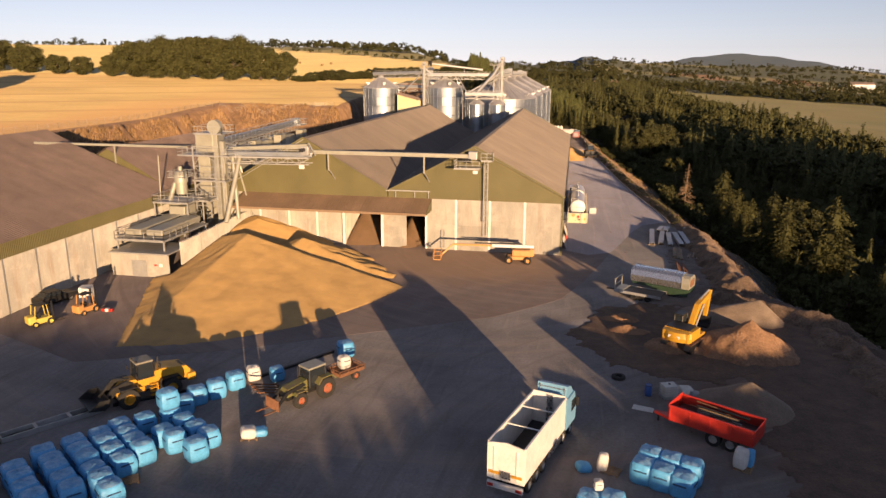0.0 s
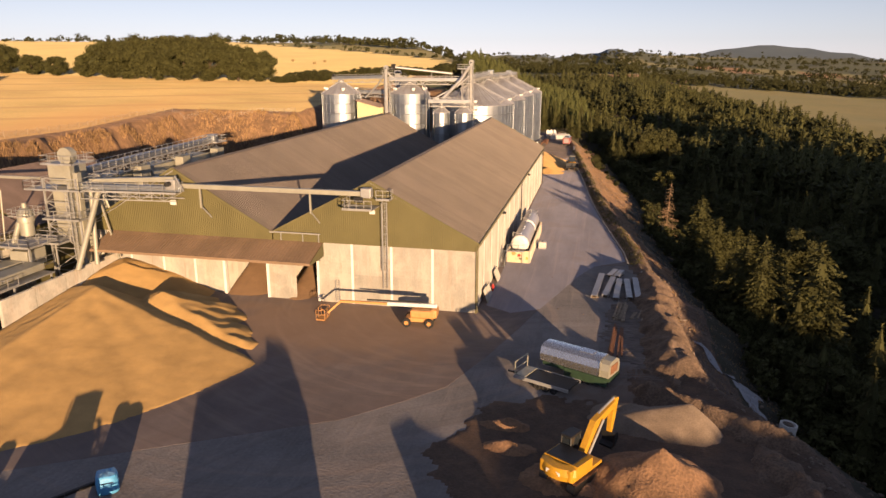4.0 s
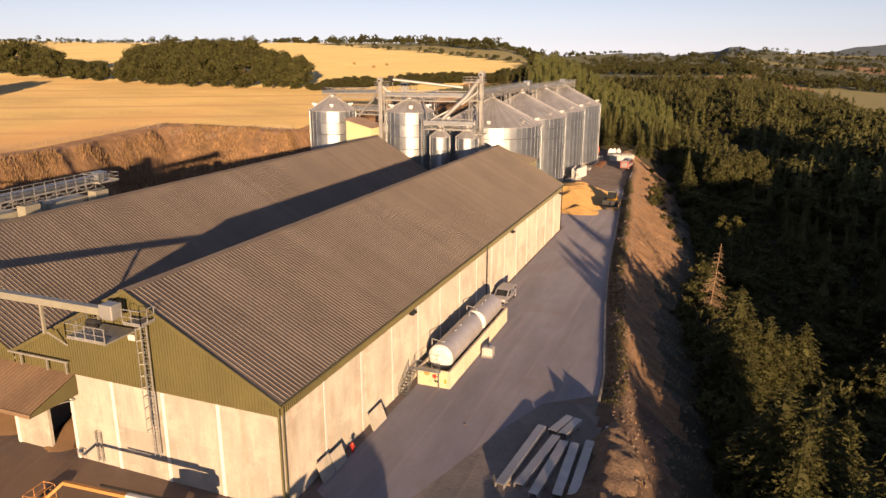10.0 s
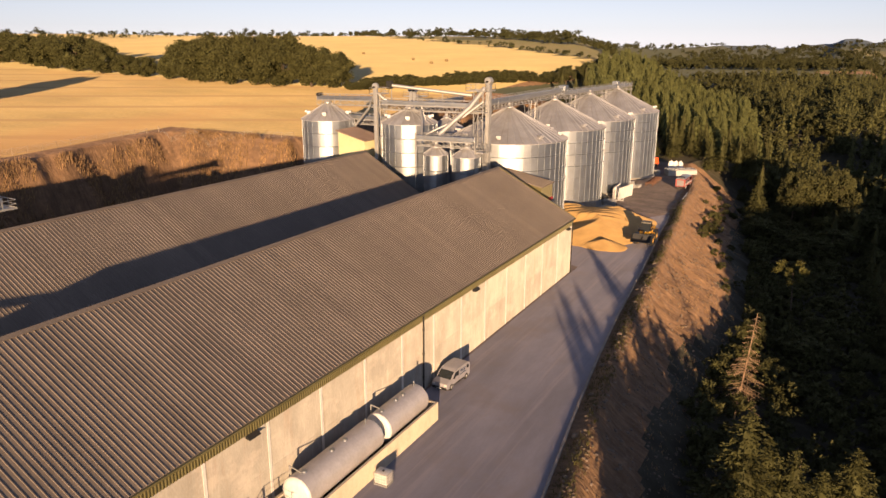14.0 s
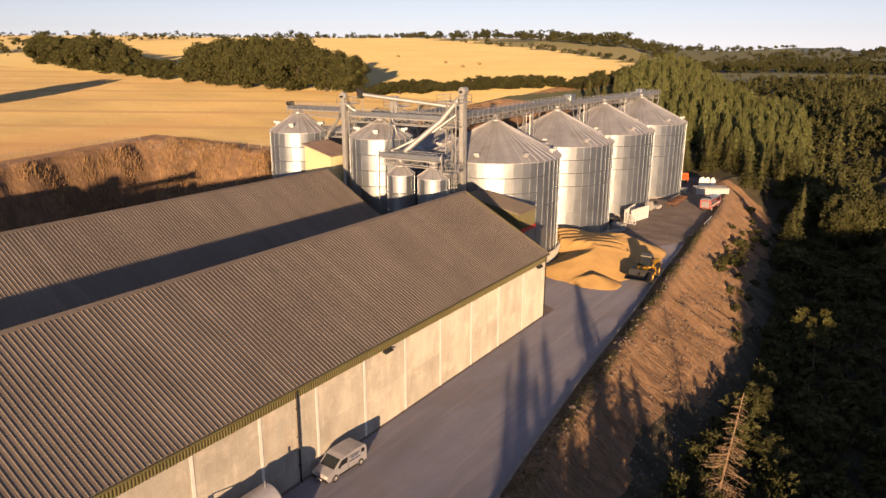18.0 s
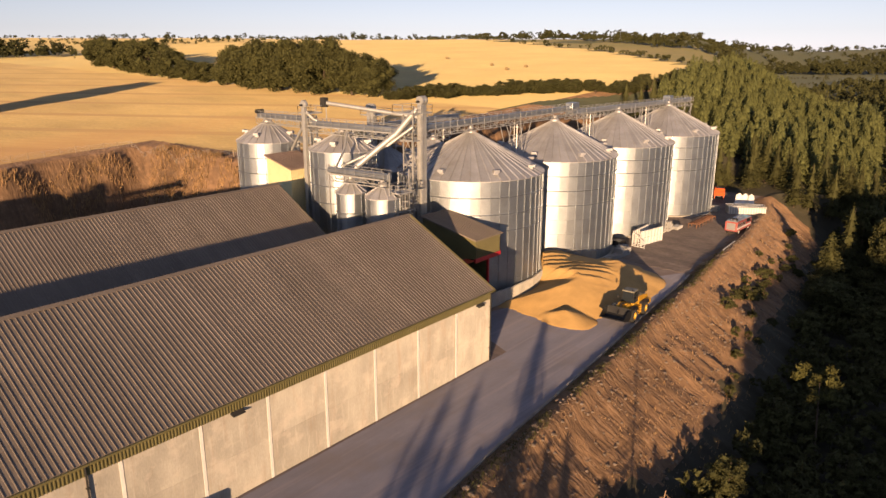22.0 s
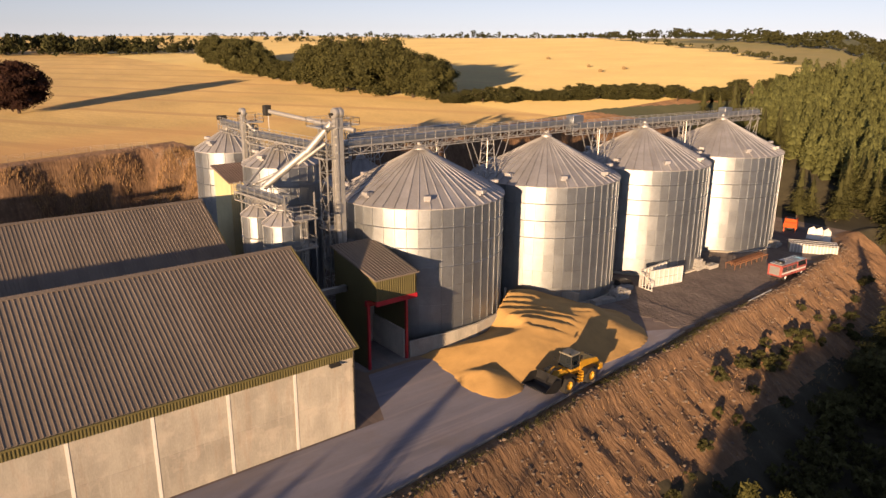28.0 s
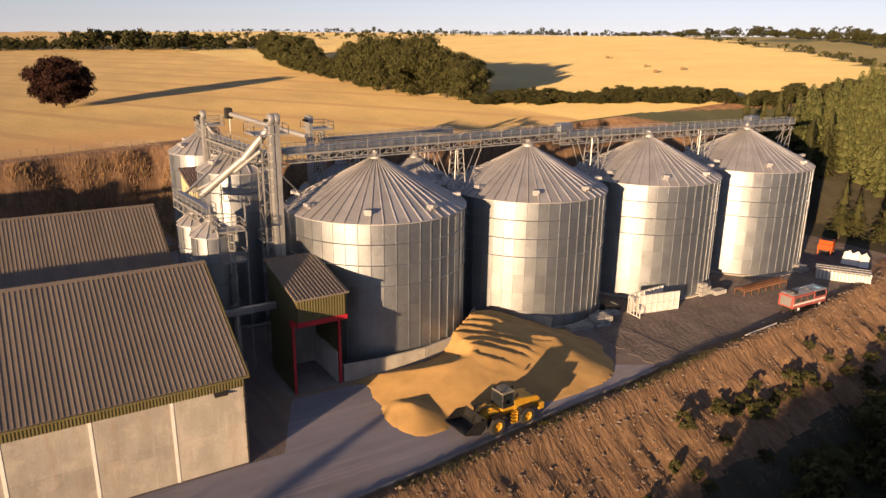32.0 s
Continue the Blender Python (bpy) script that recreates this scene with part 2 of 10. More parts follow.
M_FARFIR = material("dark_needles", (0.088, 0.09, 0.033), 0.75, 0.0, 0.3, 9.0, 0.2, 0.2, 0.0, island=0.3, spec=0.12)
M_STRAWROLL = material("straw", (0.27, 0.19, 0.09), 0.9, 0, 0.2, 0.5, 0.3, 0.05, 0.4)
M_BARK = material("bark", (0.11, 0.08, 0.055), 0.9, 0.0, 0.3, 0.8, 0.4, 0.1, 0.5)
M_DARK = material("dark_parts_and_shade", (0.02, 0.02, 0.02), 0.9, 0.0, 0.2, 1.0, 0.1, 0.1, 0.0)
M_RED = material("red_paint", (0.45, 0.03, 0.02), 0.45, 0.0, 0.2, 0.8, 0.15, 0.1, 0.05)
M_YELLOW = material("yellow_paint", (0.54, 0.29, 0.025), 0.45, 0.0, 0.15, 0.6, 0.2, 0.1, 0.05)
M_RUBBER = material("tyre_rubber", (0.025, 0.024, 0.022), 0.85, 0.0, 0.3, 0.3, 0.3, 0.05, 0.2)
M_BLUE = material("blue_bag", (0.10, 0.38, 0.70), 0.5, 0.0, 0.15, 0.5, 0.2, 0.1, 0.3)


def over(m, vec_scale, lo, hi, colour, amount, wave=0.0, distort=2.0, turn=0.0, slow=0.4):
    """Lays a second colour over a material: stretched stains, or thin lines where wave is given."""
    t = m.node_tree
    N, L = t.nodes, t.links
    b = N["Principled BSDF"]
    src = b.inputs["Base Color"].links[0].from_socket
    geo, mp = N.new("ShaderNodeNewGeometry"), N.new("ShaderNodeMapping")
    mp.inputs["Scale"].default_value, mp.inputs["Rotation"].default_value = vec_scale, (0, 0, radians(turn))
    L.new(geo.outputs["Position"], mp.inputs["Vector"])
    if wave:
        n = N.new("ShaderNodeTexWave")
        n.inputs["Scale"].default_value, n.inputs["Distortion"].default_value = wave, distort
        n.inputs["Detail"].default_value, n.inputs["Detail Scale"].default_value = 0.0, slow
    else:
        n = N.new("ShaderNodeTexNoise")
        n.inputs["Scale"].default_value, n.inputs["Detail"].default_value, n.inputs["Roughness"].default_value = 1.0, 5.0, 0.65
    L.new(mp.outputs["Vector"], n.inputs["Vector"])
    r = N.new("ShaderNodeMapRange")
    r.inputs["From Min"].default_value, r.inputs["From Max"].default_value, r.inputs["To Max"].default_value = lo, hi, amount
    L.new(n.outputs["Fac"], r.inputs["Value"])
    x = N.new("ShaderNodeMix")
    x.data_type = "RGBA"
    x.inputs["B"].default_value = tuple(colour) + (1.0,)
    L.new(r.outputs[0], x.inputs["Factor"]), L.new(src, x.inputs["A"]), L.new(x.outputs["Result"], b.inputs["Base Color"])


over(M_CONC, (0.9, 0.9, 0.12), 0.54, 0.75, (0.27, 0.165, 0.10), 0.44)
over(M_CONC, (2.5, 2.5, 0.3), 0.56, 0.75, (0.55, 0.52, 0.46), 0.45)
over(M_CONC, (0.35, 0.35, 0.5), 0.52, 0.62, (0.52, 0.46, 0.40), 0.35)
over(M_FIELD, (0.02, 0.02, 0.02), 0.5, 0.75, (0.345, 0.225, 0.092), 0.5)
over(M_FIELD, (0.10, 0.10, 0.10), 0.88, 0.97, (0.22, 0.15, 0.07), 0.8, wave=0.13, distort=7.0, turn=62, slow=0.06)
over(M_GOLD, (0.10, 0.10, 0.10), 0.93, 1.0, (0.33, 0.235, 0.105), 0.6, wave=0.14, distort=10.0, turn=75)
over(M_GOLD, (0.012, 0.012, 0.012), 0.5, 0.7, (0.37, 0.27, 0.105), 0.45)
over(M_FIELD, (0.10, 0.10, 0.10), 0.5, 1.0, (0.27, 0.19, 0.085), 0.45, wave=0.96, distort=96.0, turn=62, slow=0.0667)
over(M_SOIL, (0.5, 0.5, 0.5), 0.55, 0.7, (0.13, 0.085, 0.05), 0.6)
over(M_SOIL, (0.12, 0.12, 0.9), 0.5, 0.66, (0.115, 0.068, 0.038), 0.6)
over(M_SOIL, (1.6, 1.6, 1.6), 0.56, 0.7, (0.30, 0.205, 0.135), 0.5)
over(M_YARD, (0.05, 0.12, 0.1), 0.45, 0.7, (0.28, 0.25, 0.235), 0.5)
over(M_YARD, (0.35, 0.12, 0.3), 0.54, 0.7, (0.12, 0.112, 0.11), 0.55)
over(M_YARD, (1.6, 0.10, 0.5), 0.55, 0.72, (0.26, 0.23, 0.21), 0.45, turn=35)
over(M_YARD, (1.2, 0.08, 0.5), 0.56, 0.7, (0.115, 0.105, 0.10), 0.5, turn=-24)
over(M_GALV_ROOF, (0.6, 0.6, 0.6), 0.5, 0.75, (0.30, 0.27, 0.24), 0.35)
over(M_ROOF, (0.12, 0.5, 0.5), 0.5, 0.75, (0.12, 0.105, 0.09), 0.2)

# ---- the ground, one sheet to the horizon ----
KERB = ((-140, 33), (-60, 31), (-32, 29.5), (-22, 27.0), (-13, 21.5), (0, 20.3), (12, 21.0), (24, 18.2), (30, 17.8), (50, 14.8), (62, 13.2), (76, 11.6), (90, 10.3), (103, 9.0), (119, 7.2), (130, 6.3), (140, 4.9), (164, 3.2), (191, -1.0), (203, -5.0), (212, -4.0), (225, 8.0), (260, 22), (400, 60))


def kerb_x(y):
    return np.interp(y, [k[0] for k in KERB], [k[1] for k in KERB])


def arcs(m, cx, cy, scale, lo, hi, colour, amount):
    """Lays tyre-worn arcs round a centre over a material."""
    t = m.node_tree
    N, L = t.nodes, t.links
    b = N["Principled BSDF"]
    src = b.inputs["Base Color"].links[0].from_socket
    geo, sub, cut = N.new("ShaderNodeNewGeometry"), N.new("ShaderNodeVectorMath"), N.new("ShaderNodeSeparateXYZ")
    sub.operation, sub.inputs[1].default_value = "SUBTRACT", (cx, cy, 0.0)
    L.new(geo.outputs["Position"], sub.inputs[0])
    flat = N.new("ShaderNodeVectorMath")
    flat.operation, flat.inputs[1].default_value = "MULTIPLY", (1.0, 1.0, 0.0)
    L.new(sub.outputs[0], flat.inputs[0]), L.new(flat.outputs[0], cut.inputs[0])
    far_, ang = N.new("ShaderNodeVectorMath"), N.new("ShaderNodeMath")
    far_.operation, ang.operation = "LENGTH", "ARCTAN2"
    L.new(flat.outputs[0], far_.inputs[0]), L.new(cut.outputs["Y"], ang.inputs[0]), L.new(cut.outputs["X"], ang.inputs[1])
    join, n = N.new("ShaderNodeCombineXYZ"), N.new("ShaderNodeTexNoise")
    L.new(far_.outputs["Value"], join.inputs["X"]), L.new(ang.outputs[0], join.inputs["Y"])
    grow = N.new("ShaderNodeVectorMath")
    grow.operation, grow.inputs[1].default_value = "MULTIPLY", (scale, 1.1, 0.0)
    L.new(join.outputs[0], grow.inputs[0]), L.new(grow.outputs[0], n.inputs["Vector"])
    n.inputs["Scale"].default_value, n.inputs["Detail"].default_value, n.inputs["Roughness"].default_value = 1.0, 6.0, 0.6
    r = N.new("ShaderNodeMapRange")
    r.inputs["From Min"].default_value, r.inputs["From Max"].default_value, r.inputs["To Max"].default_value = lo, hi, amount
    L.new(n.outputs["Fac"], r.inputs["Value"])
    x = N.new("ShaderNodeMix")
    x.data_type = "RGBA"
    x.inputs["B"].default_value = tuple(colour) + (1.0,)
    L.new(r.outputs[0], x.inputs["Factor"]), L.new(src, x.inputs["A"]), L.new(x.outputs["Result"], b.inputs["Base Color"])


def zone(m, cx, cy, rx, ry, soft, colour, amount):
    """Lays an uneven, soft-edged spread of another soil over part of a ground material."""
    t = m.node_tree
    N, L = t.nodes, t.links
    b = N["Principled BSDF"]
    src = b.inputs["Base Color"].links[0].from_socket
    geo, mp, far_ = N.new("ShaderNodeNewGeometry"), N.new("ShaderNodeMapping"), N.new("ShaderNodeVectorMath")
    mp.inputs["Location"].default_value, mp.inputs["Scale"].default_value = (-cx / rx, -cy / ry, 0), (1 / rx, 1 / ry, 0.0)
    far_.operation = "LENGTH"
    L.new(geo.outputs["Position"], mp.inputs["Vector"]), L.new(mp.outputs["Vector"], far_.inputs[0])
    n, add = N.new("ShaderNodeTexNoise"), N.new("ShaderNodeMath")
    n.inputs["Scale"].default_value, n.inputs["Detail"].default_value = 0.45, 6.0
    L.new(geo.outputs["Position"], n.inputs["Vector"])
    add.operation = "ADD"
    L.new(far_.outputs["Value"], add.inputs[0]), L.new(n.outputs["Fac"], add.inputs[1])
    r = N.new("ShaderNodeMapRange")
    r.inputs["From Min"].default_value, r.inputs["From Max"].default_value, r.inputs["To Max"].default_value = 1.5 + soft, 1.5 - soft, amount
    L.new(add.outputs[0], r.inputs["Value"])
    x = N.new("ShaderNodeMix")
    x.data_type = "RGBA"
    x.inputs["B"].default_value = tuple(colour) + (1.0,)
    L.new(r.outputs[0], x.inputs["Factor"]), L.new(src, x.inputs["A"]), L.new(x.outputs["Result"], b.inputs["Base Color"])


def smooth(a, b, x):
    t = np.clip((x - a) / (b - a), 0, 1)
    return t * t * (3 - 2 * t)


def bumps(x, y, s, seed=0.0):
    """Cheap smooth unevenness, about -1 to 1."""
    a = np.sin(x / s + 1.7 * np.sin(y / (1.3 * s) + seed)) + np.sin(y / (0.9 * s) + 1.3 * np.sin(x / (1.6 * s) + 2 * seed))
    b = np.sin((x + y) / (0.47 * s) + seed) * np.sin((x - y) / (0.53 * s) + 1.9)
    return (a + b) / 3.0


def rough(x, y, s, seed=0.0):
    """Unevenness with no period, about -1 to 1."""
    u, v = np.asarray(x, float) / s, np.asarray(y, float) / s
    i, j = np.floor(u), np.floor(v)
    f, g = u - i, v - j
    f, g = f * f * (3 - 2 * f), g * g * (3 - 2 * g)
    def at(a, b):
        return np.abs(np.sin(a * 127.1 + b * 311.7 + seed * 74.7) * 43758.5453) % 1.0
    low_, high_ = at(i, j) * (1 - f) + at(i + 1, j) * f, at(i, j + 1) * (1 - f) + at(i + 1, j + 1) * f
    return 2 * (low_ * (1 - g) + high_ * g) - 1


def field_z(x, y):
    z = 14.0 + 0.055 * (y - 105) - 0.020 * (x + 114)
    z = np.where(y > 205, 14.0 + 0.055 * 100 - 0.02 * (x + 114) + 0.056 * (y - 205), z)
    z = np.minimum(z, 42.5 + 2.5 * bumps(x, y, 190, 1.0) - 0.012 * np.maximum(0, y - 600))
    return np.clip(z, 12.0, 47)


def cut_edge(x, y):
    """Distance up the field side of the cut's foot, in the west and round the back of the silos."""
    west = np.maximum(-(x + 95.5), y - (101.5 + 0.10 * (x + 75)))
    back = np.maximum(-(x + 71.0 - 0.06 * (y - 110)), y - np.interp(x, (-72, -40, 0), (192, 215, 228)))
    return np.where(x < -71, west, np.maximum(np.minimum(west, -(x + 64)), back))


def ground_z(x, y):
    x, y = np.asarray(x, float), np.asarray(y, float)
    # east: bank down to the wood, then a wide valley
    e = x - kerb_x(np.clip(y, -140, 400)) - 2.0
    bank = -np.minimum(np.maximum(e, 0) * 0.62, 10.0 + 0.02 * np.maximum(e, 0))
    bank = bank + np.where(e > 0, smooth(0, 3, e) * (0.40 * rough(x, y, 3.4) + 0.26 * rough(x * 0.3 + 0.1 * y, y, 1.3, 2.0) + 0.16 * rough(x, y, 1.1, 5.0)), 0)
    rim = (0.28 + 0.24 * smooth(18, 30, y) * smooth(196, 180, y)) * smooth(-1.7, -0.5, e) * smooth(1.6, 0.3, e)
    low = bank + rim
    valley = -14 - 0.03 * np.clip(e - 20, 0, 500) + 3 * bumps(x, y, 70) * smooth(30, 120, e)
    # unseen knoll added in the south-east of the valley, carrying shade-casting trees
    valley = valley + 15 * np.exp(-(((x - 122) / 42) ** 2 + ((y - 66) / 42) ** 2))
    low = np.where(e > 18, bank + (valley + 11) * smooth(18, 60, e), low)
    # west and north: the cut into the field
    edge = cut_edge(x, y)
    high = field_z(x, y)
    up = high * smooth(-1.0, 6.5, edge + 0.8 * bumps(x, y, 4.0) + 1.5 * rough(x, y, 11.0, 3.0) + 0.9 * rough(x, y, 3.5, 1.0))
    up = up + smooth(0, 2, edge) * smooth(9, 5, edge) * 0.5 * bumps(x, y, 1.7)
    # the field ends at the woods in the east
    up = up * (1 - smooth(150, 200, y) * (1 - smooth(5, -75, x + 0.38 * np.clip(y - 330, 0, 800))))
    z = np.where(e > 0, low, np.where(edge > -1, up + low, low))
    # dell behind the end of the bank
    z = z - 9 * smooth(-6, 14, x) * smooth(60, 25, x) * smooth(216, 236, y) * smooth(320, 275, y)
    far = np.hypot(x, y)
    # hills on the horizon
    az = np.degrees(np.arctan2(x, y))
    rise = 66 * (1 - 0.5 * smooth(3, -1, az)) * smooth(-14, -5, az) * smooth(27, 17, az) + 26 * smooth(15, 25, az) + 3 * np.sin(az * 2.3) + 2 * np.sin(az * 5.1)
    hill = 42 * smooth(5.5, 12.2, az) * smooth(20, 12.2, az) + 16 * smooth(6, 8, az) * smooth(20, 16, az) + 22 * smooth(-4, 0.2, az) * smooth(4.5, 0.4, az)
    z = z + (rise - 6) * smooth(800, 3100, far) + hill * smooth(2650, 3200, far)
    return z + np.where((e > -3) | (edge > -3), 0, 0.004 * bumps(x, y, 9.0))


def spread(a, b, step, far, growth=1.1):
    mid = list(np.arange(a, b + step, step))
    lo, d = [], step
    while (lo[-1] if lo else a) > -far:
        d *= growth
        lo.append((lo[-1] if lo else a) - d)
    hi, d = [], step
    while (hi[-1] if hi else mid[-1]) < far:
        d *= growth
        hi.append((hi[-1] if hi else mid[-1]) + d)
    return np.array(lo[::-1] + mid + hi)


GX, GY = spread(-108, 48, 1.0, 4200), spread(-116, 215, 1.0, 4200)
GX, GY = np.sort(np.append(GX, np.arange(2.5, 32, 1.0))), np.sort(np.append(GY, np.arange(20.5, 200, 1.0)))
gx, gy = np.meshgrid(GX, GY)
gz = ground_z(gx, gy)
nx, ny = len(GX), len(GY)
idx = np.arange(nx * ny).reshape(ny, nx)
quads = np.stack([idx[:-1, :-1], idx[:-1, 1:], idx[1:, 1:], idx[1:, :-1]], -1).reshape(-1, 4)
gme = bpy.data.meshes.new("ground")
gme.from_pydata(np.stack([gx, gy, gz], -1).reshape(-1, 3).tolist(), [], quads.tolist())
gme.polygons.foreach_set("use_smooth", [True] * len(gme.polygons))
for m_ in (M_YARD, M_SOIL, M_FIELD, M_FLOOR_SHADE, M_LAND, M_HILL_HAZE, M_PASTURE, M_ROUGH, M_DUG, M_GOLD):
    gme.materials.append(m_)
qx, qy = gx[:-1, :-1].ravel() + 0.5, gy[:-1, :-1].ravel() + 0.5
qe = qx - kerb_x(np.clip(qy, -140, 400)) - 2.0
qedge = cut_edge(qx, qy)
slot = np.where(qe > -2.1, 1, np.where(qedge > 12, 2, np.where(qedge > -2, 1, 0)))
# the dark wood floor reaches up the lower bank, where deep shade lies
slot = np.where((qe > np.interp(qy, (70, 100), (5.0, 10.5)) + 1.6 * bumps(qx, qy, 3.5)) | ((qy > 207) & (qx > -34 - 0.2 * np.clip(qy - 180, 0, 160))), 3, slot)
qlim = np.interp(qy, (186, 211, 235, 265, 319, 350, 393, 468, 495, 600, 900), (-72, -72, -65, -60, -64, -91, -140, -263, -315, -480, -900))
slot = np.where((slot == 2) & (qy > 186) & (qx > qlim), 4, slot)
qd = np.hypot(qx, qy)
slot = np.where((slot == 3) & (qd > 430), 4, slot)
slot = np.where((slot == 4) & (qy > 232) & (qy < 760) & (qx > np.interp(qy, (232, 265, 319, 350, 400, 440), (-44, -52, -56, -62, -72, -70))), 3, slot)
qoff = qx - qlim
slot = np.where((slot == 4) & (qy > 325) & (qy < 620) & (qx < -60) & (qoff < 130) & (bumps(qx, qy, 60, 5.0) > -0.2), 6, slot)
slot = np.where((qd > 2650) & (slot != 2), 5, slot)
patch = bumps(qx, qy, 130, 2.0)
slot = np.where((slot == 4) & (qd > 950) & (qx > 0) & (patch > 0.3), np.where(patch > 0.62, 2, 6), slot)


def grazed(x, y):
    """The pasture beyond the wood, and the strip in front of it."""
    a = (y > 330) & (y < 1080) & (x > np.interp(y, (330, 380, 553, 695, 819, 1080), (178, 170, 160, 132, 128, 135))) & (x < 900)
    x, y = x * 1.25 - 2, y * 1.25 + 25
    b = (y > 330) & (y < 900) & (x > np.interp(y, (330, 380, 553, 695, 819, 900), (180, 176, 184, 155, 140, 135))) & (x < 700)
    return a | b


slot = np.where(grazed(qx, qy), 6, slot)
slot = np.where((qy > 1050) & (qy < 1500) & (qx > 420) & (qx < 1000) & (np.abs(qy - 1230) > 60), 6, slot)
slot = np.where((qy > 186) & (qx > -70) & (slot == 2), 1, slot)
# darker soil and wood floor put this slope's shade into its colour
slot = np.where((slot == 1) & (qe > -2.1) & (qe < 13) & (qy > -75) & (qy < 28), np.where(qe < 4.5, 8, 3), slot)
soft = (qx > 18.6) & (qy > -75) & (qy < -13)
slot = np.where((slot < 2) & soft & (qe < 6), 8, slot)
# rough ground; behind the silos its darker colour stands in for their shade
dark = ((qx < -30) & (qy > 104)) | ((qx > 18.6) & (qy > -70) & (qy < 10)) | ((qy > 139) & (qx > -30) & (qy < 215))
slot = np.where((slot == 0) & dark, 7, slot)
slot = np.where((slot == 2) & (qy > 193), 9, slot)
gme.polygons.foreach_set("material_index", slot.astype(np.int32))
ground = tagged(new("ground", gme), "grey hardstanding yard with earth banks and stubble fields", "ground", kind="structure")

# ---- shared steelwork ----
def rail(b, pts, h=1.05, step=1.5, r=0.028, mid=True, closed=False):
    """Handrail with posts along a line of points."""
    pts = [Vector(p) for p in pts]
    if closed:
        pts.append(pts[0])
    for p, q in zip(pts, pts[1:]):
        n = max(1, round((q - p).length / step))
        up = Vector((0, 0, h))
        b.bar(p + up, q + up, r * 2), b.bar(p + up * 0.5, q + up * 0.5, r * 1.6) if mid else None
        b.bar(p + Vector((0, 0, 0.08)), q + Vector((0, 0, 0.08)), 0.015, 0.12)
        for i in range(n + 1):
            c = p.lerp(q, i / n)
            b.bar(c, c + up, r * 2)
    return b


def ladder(b, x, y, z0, z1, face=(0, -1), cage=True, wide=0.5):
    f = Vector((face[0], face[1], 0))
    s = Vector((-f.y, f.x, 0)) * wide / 2
    c = Vector((x, y, 0))
    up = lambda z: Vector((0, 0, z))  # noqa: E731
    for k in (-1, 1):
        b.bar(c + s * k + up(z0), c + s * k + up(z1), 0.07)
    z = z0 + 0.2
    while z < z1:
        b.bar(c - s + up(z), c + s + up(z), 0.035)
        z += 0.3
    if cage:
        hoops, z = [], z0 + 2.3
        while z < z1 + 0.2:
            ring = [c + s * 1.25 * math.cos(a) + f * 0.72 * math.sin(a) + up(z) for a in (0, 0.8, 1.57, 2.34, 3.14)]
            for p, q in zip(ring, ring[1:]):
                b.bar(p, q, 0.05)
            hoops.append(ring)
            z += 0.9
        for i in range(5):
            if len(hoops) > 1:
                b.bar(hoops[0][i], hoops[-1][i], 0.04)
    return b


def lattice(b, x, y, z0, z1, w, d, leg=0.14, brace=0.07, bay=2.6):
    """A square lattice tower."""
    c = [(x - w / 2, y - d / 2), (x + w / 2, y - d / 2), (x + w / 2, y + d / 2), (x - w / 2, y + d / 2)]
    for p in c:
        b.bar((*p, z0), (*p, z1), leg)
    n = max(1, round((z1 - z0) / bay))
    for k in range(n):
        a, e = z0 + (z1 - z0) * k / n, z0 + (z1 - z0) * (k + 1) / n
        for i in range(4):
            p, q = c[i], c[(i + 1) % 4]
            b.bar((*p, e), (*q, e), brace)
            b.bar((*(p if k % 2 else q), a), (*(q if k % 2 else p), e), brace)
    return b


# ---- grain sheds ----
RIB = 0.4


def ribbed(n, pitch, high, length, low=0.4, top=0.06, lean=0.03):
    """A ribbed sheet lying flat: ribs along +x, n ribs across +y, with its folded-down ends."""
    ys, zs = [], []
    for k in range(n):
        y = k * pitch
        ys += [y, y + pitch * low, y + pitch * (low + lean), y + pitch * (low + lean + top * 2)]
        zs += [0, 0, high, high]
        ys.append(y + pitch * (low + 2 * lean + top * 2)), zs.append(0)
    ys.append(n * pitch), zs.append(0)
    b = Build()
    m = len(ys)
    vs = [(x, y, z) for x in (0, length) for y, z in zip(ys, zs)] + [(x, y, z - 0.03) for x in (0, length) for y, z in zip(ys, zs)]
    fs = [(i, i + 1, m + i + 1, m + i) for i in range(m - 1)]
    fs += [(i, 2 * m + i, 2 * m + i + 1, i + 1) for i in range(m - 1)] + [(m + i + 1, 3 * m + i + 1, 3 * m + i, m + i) for i in range(m - 1)]
    return b.add(vs, fs)


def roof_slope(s, xa, za, xb, zb, y0, y1, mat, name="roof_sheet", per=3, pitch=RIB):
    """Ribbed sheets from the eave a to the ridge b."""
    run = math.hypot(xb - xa, zb - za)
    ang = math.atan2(zb - za, xb - xa)
    width = per * pitch
    me = ribbed(per, pitch, 0.05, run).mesh(name, mat)
    n = round((y1 - y0) / width)
    for k in range(n):
        y = y0 + (y1 - y0) * k / n
        if xb > xa:
            m = Matrix.Translation((xa, y, za)) @ Matrix.Rotation(-ang, 4, "Y")
        else:
            m = Matrix.Translation((xa, y + (y1 - y0) / n, za)) @ Matrix.Rotation(math.pi, 4, "Z") @ Matrix.Rotation(-math.atan2(zb - za, xa - xb), 4, "Y")
        part(name, me, mat, s, m=m)


